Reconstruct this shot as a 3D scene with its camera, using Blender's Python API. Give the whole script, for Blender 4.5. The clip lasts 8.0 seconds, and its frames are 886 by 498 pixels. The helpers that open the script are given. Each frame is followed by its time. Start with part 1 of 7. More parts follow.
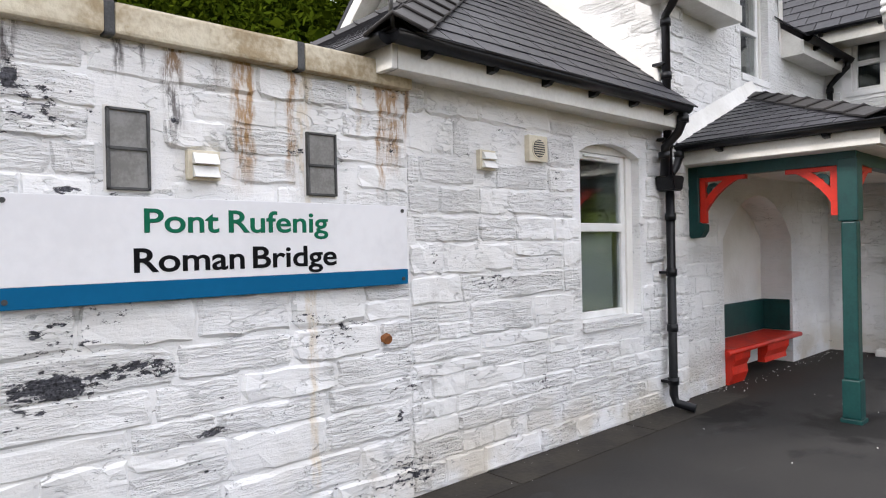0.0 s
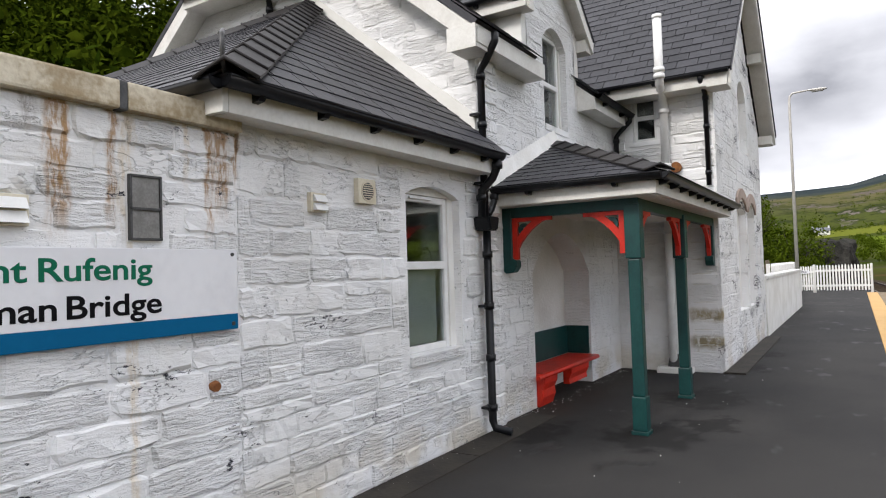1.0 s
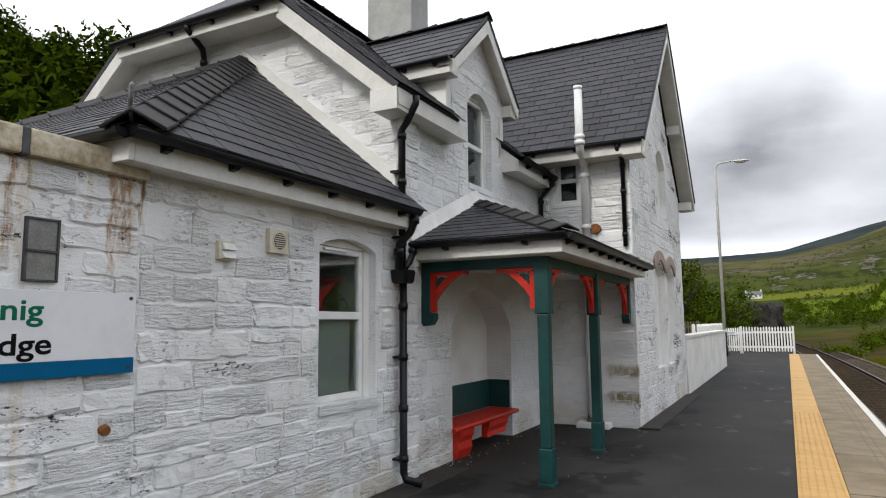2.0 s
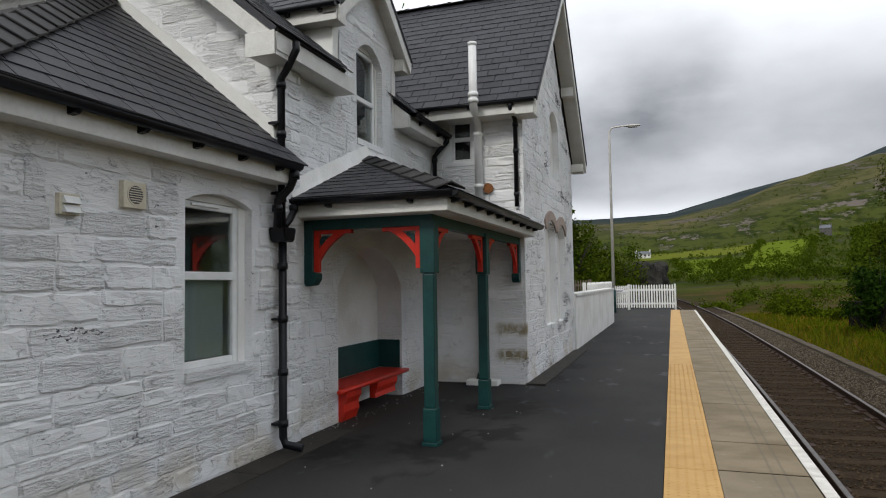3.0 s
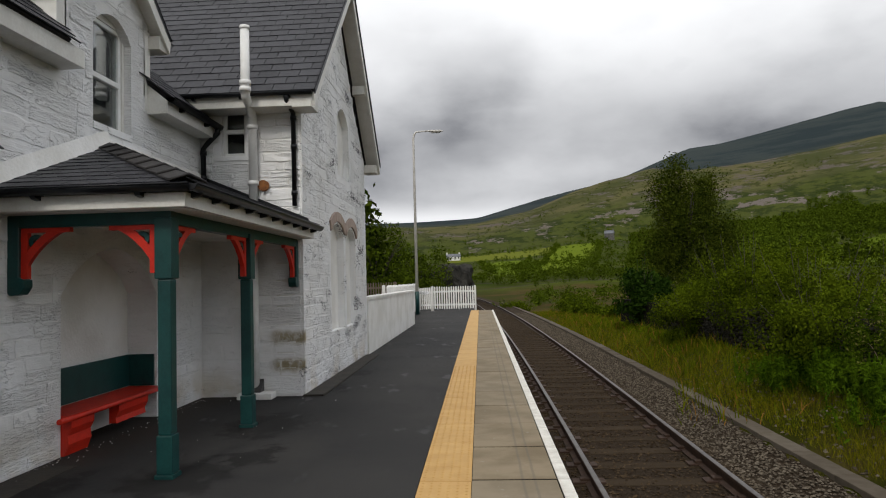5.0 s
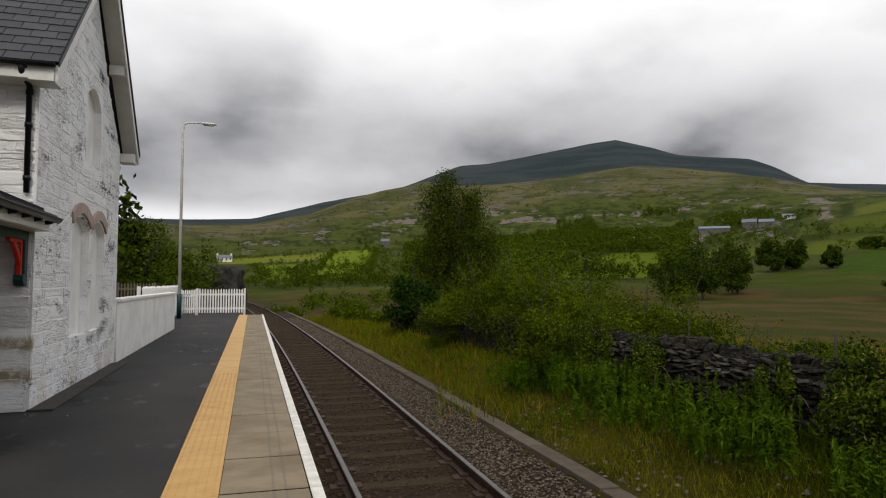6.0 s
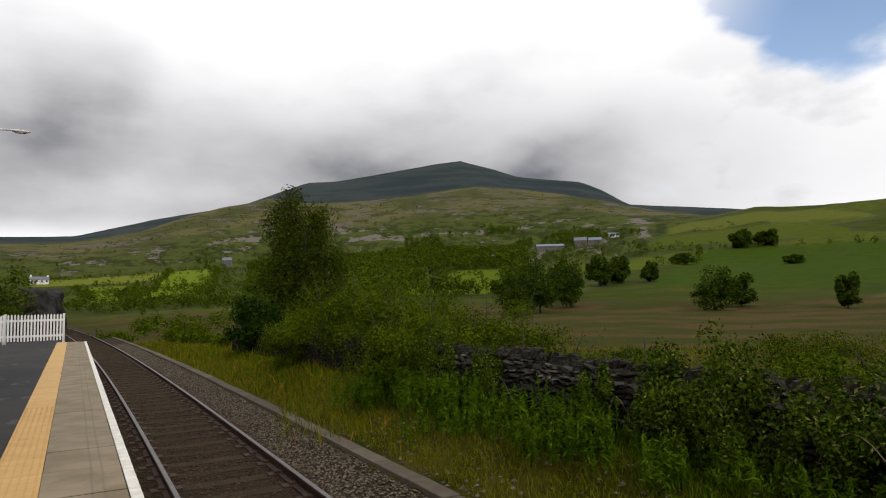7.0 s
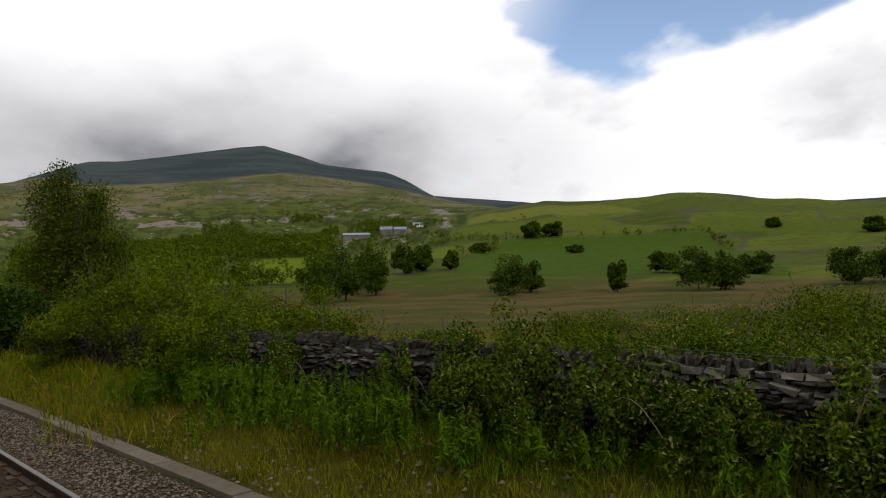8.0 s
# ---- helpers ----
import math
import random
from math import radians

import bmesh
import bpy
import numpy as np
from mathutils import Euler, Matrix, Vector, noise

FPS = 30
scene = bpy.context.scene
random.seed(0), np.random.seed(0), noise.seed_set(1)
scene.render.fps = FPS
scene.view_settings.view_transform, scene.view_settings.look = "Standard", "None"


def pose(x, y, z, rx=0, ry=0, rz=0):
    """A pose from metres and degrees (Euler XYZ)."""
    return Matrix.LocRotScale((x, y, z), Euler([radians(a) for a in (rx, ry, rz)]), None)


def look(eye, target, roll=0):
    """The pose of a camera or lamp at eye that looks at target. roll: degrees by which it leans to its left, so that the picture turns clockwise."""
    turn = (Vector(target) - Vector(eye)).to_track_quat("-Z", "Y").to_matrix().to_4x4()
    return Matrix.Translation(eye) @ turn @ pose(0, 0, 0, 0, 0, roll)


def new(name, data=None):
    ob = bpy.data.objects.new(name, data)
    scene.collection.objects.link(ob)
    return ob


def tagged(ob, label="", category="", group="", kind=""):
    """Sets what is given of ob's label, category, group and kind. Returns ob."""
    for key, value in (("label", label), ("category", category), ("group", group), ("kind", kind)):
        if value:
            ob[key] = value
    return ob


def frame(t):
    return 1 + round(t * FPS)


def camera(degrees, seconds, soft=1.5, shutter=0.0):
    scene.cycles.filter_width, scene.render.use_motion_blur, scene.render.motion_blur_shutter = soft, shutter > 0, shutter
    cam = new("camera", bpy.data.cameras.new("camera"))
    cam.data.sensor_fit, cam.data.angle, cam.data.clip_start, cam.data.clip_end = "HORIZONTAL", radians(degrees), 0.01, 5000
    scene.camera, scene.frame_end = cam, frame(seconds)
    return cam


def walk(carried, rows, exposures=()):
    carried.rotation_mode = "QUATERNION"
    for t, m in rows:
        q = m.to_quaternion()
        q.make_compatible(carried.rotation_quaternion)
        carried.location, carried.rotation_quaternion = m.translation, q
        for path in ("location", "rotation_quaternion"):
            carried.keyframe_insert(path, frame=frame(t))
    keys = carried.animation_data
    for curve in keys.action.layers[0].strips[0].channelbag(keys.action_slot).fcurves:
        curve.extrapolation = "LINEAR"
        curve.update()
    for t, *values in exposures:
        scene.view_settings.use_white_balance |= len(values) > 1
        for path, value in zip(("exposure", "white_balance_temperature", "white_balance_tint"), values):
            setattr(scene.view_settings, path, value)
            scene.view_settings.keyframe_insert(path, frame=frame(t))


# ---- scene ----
cam = camera(68.0, 8.0, soft=1.1)
PATH = [
    (0, (2.953, -5.329, 1.457), (1.474, -3.983, 1.452), -1.2),
    (0.5, (3.005, -5.378, 1.487), (1.646, -3.91, 1.477), -0.4),
    (1, (2.993, -5.468, 1.541), (1.93, -3.775, 1.607), -1.8),
    (1.5, (3.209, -5.511, 1.511), (2.295, -3.741, 1.691), -2.0),
    (1.7, (3.277, -5.5, 1.505), (2.349, -3.744, 1.738), -0.9),
    (2.8, (3.416, -5.336, 1.504), (2.635, -3.5, 1.651), 0.9),
    (3, (3.437, -5.237, 1.505), (2.781, -3.35, 1.608), -0.9),
    (3.5, (3.593, -5.107, 1.471), (3.08, -3.175, 1.52), -1.3),
    (4, (3.716, -4.947, 1.486), (3.255, -3.001, 1.501), -1.8),
    (4.2, (3.73, -4.827, 1.504), (3.293, -2.876, 1.54), -2.5),
    (5.3, (3.879, -4.661, 1.519), (3.973, -2.666, 1.622), 0.1),
    (5.5, (3.9, -4.663, 1.513), (4.14, -2.68, 1.607), 1.1),
    (6, (3.942, -4.68, 1.531), (4.497, -2.761, 1.637), 0.1),
    (6.5, (3.957, -4.868, 1.537), (4.756, -3.042, 1.691), -0.4),
    (7, (3.951, -4.815, 1.518), (4.928, -3.076, 1.675), -1.1),
    (7.5, (4.009, -4.688, 1.477), (5.176, -3.071, 1.621), -1.2),
    (8, (4.197, -4.619, 1.425), (5.636, -3.234, 1.533), -1.8),
]
EXPOSURES = [(0.0, 0.60, 6350, 14), (0.8, 0.27, 6350, 13), (1.5, 0.04, 6350, 11), (3.0, -0.54, 6250, 9), (4.2, -0.56, 6350, 9), (5.5, -0.62, 6550, 10), (6.5, -0.60, 6600, 11), (8.0, -0.46, 6600, 11)]
walk(cam, [(t, look(eye, target, roll)) for t, eye, target, roll in PATH], EXPOSURES)

# ---- world and sun ----
SUN_ELEVATION, SUN_AZIMUTH = radians(38), radians(193)   # azimuth clockwise from +y


class Nodes:
    """Short-hand for a node tree."""

    def __init__(self, tree):
        self.tree = tree
        tree.nodes.clear()

    def add(self, kind, inputs=(), out=0, **settings):
        node = self.tree.nodes.new(kind)
        if "operation" in settings:
            node.operation = settings["operation"]
        if "use_clamp" in settings:
            node.use_clamp = settings["use_clamp"]
        if "interpolation_type" in settings:
            node.interpolation_type = settings["interpolation_type"]
        if "data_type" in settings:
            node.data_type, node.blend_type = settings["data_type"], settings["blend_type"]
        if "feature" in settings:
            node.feature = settings["feature"]
        if "sky_type" in settings:
            node.sky_type, node.sun_disc = settings["sky_type"], settings["sun_disc"]
            node.sun_elevation, node.sun_rotation = settings["sun_elevation"], settings["sun_rotation"]
        for key, value in dict(inputs).items():
            self.plug(node.inputs[key], value)
        return node.outputs[out] if len(node.outputs) else None

    def plug(self, socket, value):
        if isinstance(value, bpy.types.NodeSocket):
            self.tree.links.new(value, socket)
        else:
            socket.default_value = value

    def math(self, op, a, b=0.0, c=0.0, clamp=False):
        return self.add("ShaderNodeMath", {0: a, 1: b, 2: c}, operation=op, use_clamp=clamp)

    def noise(self, vector, scale, detail=4.0, rough=0.55, out=0):
        return self.add("ShaderNodeTexNoise", {"Vector": vector, "Scale": scale, "Detail": detail, "Roughness": rough}, out)

    def step(self, value, low, high, a=0.0, b=1.0):
        return self.add("ShaderNodeMapRange", {0: value, 1: low, 2: high, 3: a, 4: b}, interpolation_type="SMOOTHSTEP")

    def mix(self, factor, a, b, blend="MIX"):
        return self.add("ShaderNodeMix", {0: factor, 6: a, 7: b}, 2, data_type="RGBA", blend_type=blend)

    def stretch(self, vector, x, y, z):
        return self.add("ShaderNodeVectorMath", {0: vector, 1: (x, y, z)}, operation="MULTIPLY")

    def split(self, vector):
        node = self.tree.nodes.new("ShaderNodeSeparateXYZ")
        self.plug(node.inputs[0], vector)
        return node.outputs


def rgb(r, g, b):
    return (r, g, b, 1.0)


def make_world():
    world = bpy.data.worlds.new("sky")
    scene.world = world
    world.use_nodes = True
    n = Nodes(world.node_tree)
    sky = n.add("ShaderNodeTexSky", sky_type="NISHITA", sun_disc=False, sun_elevation=SUN_ELEVATION, sun_rotation=SUN_AZIMUTH)
    ray = n.add("ShaderNodeTexCoord", out=0)
    x, y, z = n.split(ray)
    # clouds lie on a flat layer overhead
    height = n.math("ADD", n.math("MAXIMUM", z, 0.0), 0.60)
    plane = n.add("ShaderNodeCombineXYZ", {0: n.math("DIVIDE", x, height), 1: n.math("DIVIDE", y, height), 2: n.math("MULTIPLY", z, 1.6)})
    big = n.noise(plane, 1.5, 4, 0.5)
    fine = n.noise(plane, 3.2, 7, 0.52)
    mass = n.math("ADD", n.math("MULTIPLY", big, 0.62), n.math("MULTIPLY", fine, 0.38))
    # a heavy bank low over the mountain, breaking up towards the south-east
    east = n.step(x, 0.62, 0.95)
    cover = n.step(n.math("SUBTRACT", mass, n.math("MULTIPLY", east, n.step(z, 0.22, 0.38, 0.0, 0.075))), 0.34, 0.41)
    cover = n.math("MAXIMUM", cover, n.math("MAXIMUM", n.step(x, 0.66, 0.80, 1.0, 0.0), n.step(z, 0.12, 0.22, 1.0, 0.0)))
    bank = n.math("MULTIPLY", n.step(z, 0.080, 0.13), n.step(z, 0.17, 0.36, 1.0, 0.0))
    bank = n.math("MULTIPLY", bank, n.math("SUBTRACT", 1.0, n.math("MULTIPLY", n.step(x, 0.66, 0.90), 0.75)))
    lit = n.math("MULTIPLY", bank, n.math("ADD", 0.66, n.math("MULTIPLY", n.math("SUBTRACT", mass, 0.5), 1.9)))
    lit = n.math("MAXIMUM", n.math("ADD", lit, n.step(mass, 0.53, 0.75, 0.0, 0.3)), 0.0, clamp=True)
    puff = n.noise(n.stretch(ray, 1, 1, 2.0), 4.5, 6, 0.5)
    under = n.math("MULTIPLY", n.step(puff, 0.46, 0.70, 0.0, 0.40), n.math("MULTIPLY", n.step(z, 0.20, 0.42, 1.0, 0.0), n.step(z, 0.06, 0.14, 0.35, 1.0)))
    lit = n.math("MAXIMUM", n.math("MULTIPLY", lit, n.math("SUBTRACT", 1.0, n.math("MULTIPLY", east, 0.3))), under)
    cloud = n.mix(lit, rgb(1.56, 1.57, 1.60), rgb(0.17, 0.18, 0.215))
    blue = n.mix(1.0, sky, rgb(0.26, 0.25, 0.25), "MULTIPLY")
    mixed = n.mix(cover, blue, cloud)
    back = n.add("ShaderNodeBackground", {0: mixed, 1: 1.0})
    n.add("ShaderNodeOutputWorld", {0: back})


make_world()
sun_way = Vector((math.sin(SUN_AZIMUTH) * math.cos(SUN_ELEVATION), math.cos(SUN_AZIMUTH) * math.cos(SUN_ELEVATION), math.sin(SUN_ELEVATION)))
sun = new("sun", bpy.data.lights.new("sun", "SUN"))
sun.data.energy, sun.data.angle, sun.data.color = 2.0, radians(12), (1.0, 0.95, 0.87)
sun.matrix_world = look(sun_way * 50, (0, 0, 0))


# ---- materials ----
def material(name, build, rough=0.7, metal=0.0, specular=0.4):
    """A principled material. build(n, position) gives colour, bump height (or None), its strength in metres, and perhaps roughness."""
    m = bpy.data.materials.new(name)
    m.use_nodes = True
    n = Nodes(m.node_tree)
    where = n.add("ShaderNodeNewGeometry", out="Position")
    colour, height, depth, *more = build(n, where)
    shader = n.tree.nodes.new("ShaderNodeBsdfPrincipled")
    n.plug(shader.inputs["Base Color"], colour)
    n.plug(shader.inputs["Roughness"], more[0] if more else rough)
    shader.inputs["Metallic"].default_value = metal
    shader.inputs["Specular IOR Level"].default_value = specular
    if height is not None:
        bump = n.add("ShaderNodeBump", {"Height": height, "Distance": depth, "Strength": 1.0})
        n.plug(shader.inputs["Normal"], bump)
    n.add("ShaderNodeOutputMaterial", {0: shader.outputs[0]})
    return m


def plain(name, a, b, scale=6.0, rough=0.6, bump=0.001, metal=0.0, specular=0.4, stretch=(1, 1, 1)):
    """Two tones mixed at two scales, with fine relief."""
    def build(n, where):
        where = n.stretch(where, *stretch)
        broad, fine = n.noise(where, scale, 4), n.noise(where, scale * 9, 3)
        f = n.step(n.math("ADD", n.math("MULTIPLY", broad, 0.65), n.math("MULTIPLY", fine, 0.35)), 0.36, 0.64)
        return n.mix(f, rgb(*a), rgb(*b)), fine, bump
    return material(name, build, rough, metal, specular)


def varied(name, a, b, rough=0.6, scale=8.0, bump=0.002, stretch=(1, 1, 1), amount=0.6, specular=0.4):
    """Like plain, and each object or piece has a tone of its own."""
    def build(n, where):
        where = n.stretch(where, *stretch)
        own = n.add("ShaderNodeObjectInfo", out="Random")
        fine = n.noise(where, scale, 5)
        f = n.math("ADD", n.math("MULTIPLY", own, amount), n.math("MULTIPLY", n.step(fine, 0.3, 0.7), 1 - amount))
        return n.mix(f, rgb(*a), rgb(*b)), fine, bump
    return material(name, build, rough, 0.0, specular)


# where paint has come off the end wall: place along it, height, half length, half height
PATCHES = ((-4.74, 0.935, 0.20, 0.052), (-4.40, 0.96, 0.21, 0.05), (-4.41, 0.765, 0.09, 0.035), (-4.50, 0.615, 0.10, 0.045), (-4.04, 0.80, 0.04, 0.04), (-4.10, 0.63, 0.10, 0.022),
           (-4.68, 1.715, 0.07, 0.022), (-4.80, 1.15, 0.06, 0.022), (-2.40, 0.64, 0.04, 0.05), (-4.86, 2.17, 0.035, 0.08), (-4.45, 0.40, 0.10, 0.03), (-4.72, 1.18, 0.04, 0.015),
           (-3.93, 1.84, 0.03, 0.02), (-3.02, 2.02, 0.04, 0.05), (-4.235, 2.08, 0.03, 0.08), (-3.0, 0.5, 0.03, 0.04))


def painted_stone(n, where, relief=0.017):
    """White masonry paint with grime, flaked patches of bare slate and rusty runs under the coping."""
    x, y, z = n.split(where)
    grain = n.noise(n.stretch(where, 1, 1, 3.4), 8, 7, 0.68)
    ledge = n.noise(n.stretch(where, 0.35, 0.35, 2.6), 22, 4, 0.6)
    grit = n.noise(where, 70, 3)
    face = n.step(n.add("ShaderNodeObjectInfo", out="Random"), 0.25, 0.85, 0.28, 1.7)   # some stones smooth, some rough-hewn
    cloudy = n.noise(where, 1.4, 4)
    colour = n.mix(n.step(cloudy, 0.35, 0.7), rgb(0.83, 0.83, 0.83), rgb(0.74, 0.735, 0.72))
    colour = n.mix(n.math("MULTIPLY", n.step(grain, 0.58, 0.78), 0.14), colour, rgb(0.62, 0.60, 0.55))
    # dark broken lines along the ledges: chipped paint, and crevice shade painted into the colour
    line = n.noise(n.stretch(where, 1, 1, 3.0), 5.5, 5, 0.6)
    crack = n.math("MULTIPLY", n.step(n.math("ABSOLUTE", n.math("SUBTRACT", line, 0.5)), 0.004, 0.016, 1.0, 0.0), n.step(n.noise(n.stretch(where, 1, 1, 1.5), 3.3, 3), 0.47, 0.60))
    colour = n.mix(n.math("MULTIPLY", crack, 0.08), colour, rgb(0.20, 0.19, 0.175))
    # damp, yellowed foot of the wall
    foot = n.math("MULTIPLY", n.step(z, 0.0, 0.55, 1.0, 0.0), n.step(cloudy, 0.42, 0.62))
    colour = n.mix(n.math("MULTIPLY", foot, 0.6), colour, rgb(0.55, 0.47, 0.34))
    # flakes
    patch = n.noise(n.stretch(where, 1, 0.6, 1.8), 1.9, 3)
    flake = n.math("ADD", n.math("MULTIPLY", n.math("SUBTRACT", n.noise(n.stretch(where, 1, 0.7, 1.8), 24, 7, 0.78), 0.5), 1.6), 0.5)
    exposed = n.step(y, -4.9, -2.4, 0.02, -0.05)
    ragged = n.math("MULTIPLY", n.math("SUBTRACT", n.noise(where, 9, 5, 0.65), 0.5), 1.6)
    for yc, zc, hy, hz in PATCHES:
        off = n.math("ADD", n.math("POWER", n.math("DIVIDE", n.math("SUBTRACT", y, yc), hy), 2.0), n.math("POWER", n.math("DIVIDE", n.math("SUBTRACT", z, zc), hz), 2.0))
        exposed = n.math("MAXIMUM", exposed, n.step(n.math("ADD", off, ragged), 0.1, 1.5, 0.25, -0.06))
    wing = n.math("MULTIPLY", n.step(x, 1.3, 1.38), 0.10)
    level = n.math("ADD", n.math("ADD", n.math("MULTIPLY", n.math("SUBTRACT", patch, 0.5), 1.25), flake), n.math("SUBTRACT", n.math("ADD", exposed, wing), n.math("MULTIPLY", n.step(y, -0.3, 0.3), n.step(x, 1.2, 1.36, 0.16, 0.0))))
    bare = n.step(level, 0.745, 0.765)
    slatey = n.mix(n.step(grit, 0.35, 0.65), rgb(0.020, 0.021, 0.027), rgb(0.10, 0.10, 0.115))
    # runs below the coping: place along the wall, half width, lower end, rusty or black
    wob = n.math("MULTIPLY", n.math("SUBTRACT", n.noise(n.stretch(where, 1, 1, 0.8), 7, 4), 0.5), 0.10)
    brk = n.noise(n.stretch(where, 1, 3.0, 0.7), 12, 5, 0.7)
    for yc, half, end, dark in ((-4.47, 0.025, 2.06, 1), (-4.235, 0.05, 1.84, 1), (-4.23, 0.05, 2.15, 0), (-4.36, 0.015, 2.12, 1), (-4.03, 0.04, 2.12, 3), (-3.92, 0.055, 1.68, 0), (-3.88, 0.03, 1.74, 0), (-3.66, 0.03, 1.72, 0), (-3.60, 0.03, 1.66, 2), (-3.24, 0.02, 1.95, 2), (-3.10, 0.03, 1.68, 0), (-3.02, 0.06, 1.80, 0), (-2.92, 0.025, 1.95, 0), (-4.86, 0.04, 2.0, 1), (-3.56, 0.03, 0.1, 2)):
        off = n.math("ABSOLUTE", n.math("ADD", n.math("SUBTRACT", y, yc), wob))
        m = n.math("MULTIPLY", n.step(off, half * 0.35, half * 1.25, 1.0, 0.0), n.step(z, end, end + 0.28))
        m = n.math("MULTIPLY", m, n.step(x, -0.03, -0.01))
        m = n.math("MULTIPLY", m, n.step(x, 0.3, 0.31, 1.0, 0.0))
        m = n.math("MULTIPLY", m, n.step(brk, 0.40, 0.58, 0.25 if dark != 1 else 0.0, 1.0))
        tint = (rgb(0.36, 0.20, 0.07), rgb(0.075, 0.06, 0.06), rgb(0.58, 0.44, 0.24), rgb(0.22, 0.16, 0.12))[dark]
        colour = n.mix(n.math("MULTIPLY", m, (0.88, 0.9, 0.45, 0.7)[dark]), colour, tint)
    # ochre damp on the corner of the wing
    for zc in (0.42, 0.80):
        m = n.math("MULTIPLY", n.step(n.math("ABSOLUTE", n.math("ADD", n.math("SUBTRACT", z, zc), wob)), 0.03, 0.13, 1.0, 0.0), n.step(x, 0.85, 1.05))
        m = n.math("MULTIPLY", m, n.math("MULTIPLY", n.step(y, 4.2, 4.25), n.step(y, 4.4, 4.42, 1.0, 0.0)))
        colour = n.mix(n.math("MULTIPLY", m, n.step(brk, 0.3, 0.6, 0.3, 0.9)), colour, rgb(0.27, 0.21, 0.09))
    colour = n.mix(bare, colour, slatey)
    height = n.math("ADD", n.math("ADD", n.math("MULTIPLY", n.math("ADD", grain, n.math("MULTIPLY", ledge, 0.85)), face), n.math("MULTIPLY", grit, 0.12)), n.math("MULTIPLY", n.math("ADD", n.math("MULTIPLY", crack, 3.0), bare), -0.15))
    return colour, height, relief, n.step(bare, 0.0, 1.0, 0.5, 0.75)


white_stone = material("white_painted_stone", painted_stone)
white_mortar = material("white_painted_mortar", lambda n, where: painted_stone(n, where, 0.014))


def render_wall(n, where):
    cloudy, fine = n.noise(where, 1.6, 4), n.noise(where, 26, 5)
    colour = n.mix(n.step(cloudy, 0.35, 0.68), rgb(0.80, 0.79, 0.76), rgb(0.68, 0.665, 0.62))
    spot = n.step(n.noise(where, 6, 4, 0.7), 0.68, 0.74)
    colour = n.mix(n.math("MULTIPLY", spot, 0.5), colour, rgb(0.42, 0.36, 0.26))
    return colour, fine, 0.006


white_render = material("white_render", render_wall, 0.65)
white_wood = plain("white_painted_wood", (0.70, 0.69, 0.65), (0.60, 0.585, 0.54), 4, 0.45, 0.001)
slate = varied("slate", (0.012, 0.012, 0.015), (0.036, 0.036, 0.043), 0.5, 16, 0.003, specular=0.3)
ridge_tile = varied("ridge_tile", (0.014, 0.013, 0.014), (0.036, 0.033, 0.032), 0.6, 14, 0.003, specular=0.25)
coping_stone = plain("coping_stone", (0.66, 0.60, 0.47), (0.36, 0.28, 0.17), 3.2, 0.75, 0.008)
chimney_render = plain("grey_render", (0.34, 0.34, 0.33), (0.42, 0.42, 0.40), 3, 0.85, 0.004)
brown_stone = varied("brown_stone", (0.30, 0.22, 0.18), (0.42, 0.34, 0.29), 0.8, 14, 0.006)


def tarmac_build(n, where):
    broad, mid, grit = n.noise(where, 0.55, 4), n.noise(where, 3.5, 4), n.noise(where, 160, 2)
    colour = n.mix(n.step(broad, 0.35, 0.65), rgb(0.021, 0.0205, 0.0205), rgb(0.033, 0.0315, 0.030))
    colour = n.mix(n.math("MULTIPLY", n.step(grit, 0.52, 0.72), 0.5), colour, rgb(0.058, 0.057, 0.055))
    x, y, z = n.split(where)
    gutter = n.math("MULTIPLY", n.step(n.math("ADD", x, n.math("MULTIPLY", mid, 0.5)), 0.45, 0.85, 1.0, 0.0), n.step(y, 4.2, 4.4, 1.0, 0.0))
    colour = n.mix(n.math("MULTIPLY", gutter, 0.55), colour, rgb(0.032, 0.026, 0.019))
    damp = n.step(n.noise(n.stretch(where, 2.0, 1, 1), 1.1, 3), 0.60, 0.70)
    colour = n.mix(n.math("MULTIPLY", damp, 0.45), colour, rgb(0.012, 0.012, 0.013))
    # drips from the canopy have darkened the ground round its posts and along the walls
    ragged = n.math("MULTIPLY", n.math("SUBTRACT", n.noise(where, 4.5, 5, 0.65), 0.5), 1.1)
    for px, py, size in ((1.35, 0.55, 0.42), (1.45, 2.5, 0.5), (0.35, 0.2, 0.35), (1.75, 1.2, 0.25), (1.62, 6.5, 0.3), (1.6, 4.9, 0.3)):
        away = n.math("SQRT", n.math("ADD", n.math("POWER", n.math("SUBTRACT", x, px), 2.0), n.math("MULTIPLY", n.math("POWER", n.math("SUBTRACT", y, py), 2.0), 0.5)))
        wet = n.step(n.math("ADD", away, ragged), size * 0.6, size * 1.1, 1.0, 0.0)
        colour = n.mix(n.math("MULTIPLY", wet, 0.75), colour, rgb(0.007, 0.0065, 0.006))
    return colour, grit, 0.002, n.step(damp, 0.0, 1.0, 0.85, 0.6)


tarmac = material("tarmac", tarmac_build, specular=0.2)
tactile = varied("tactile_yellow", (0.46, 0.27, 0.085), (0.55, 0.34, 0.12), 0.7, 5, 0.001, amount=0.35)


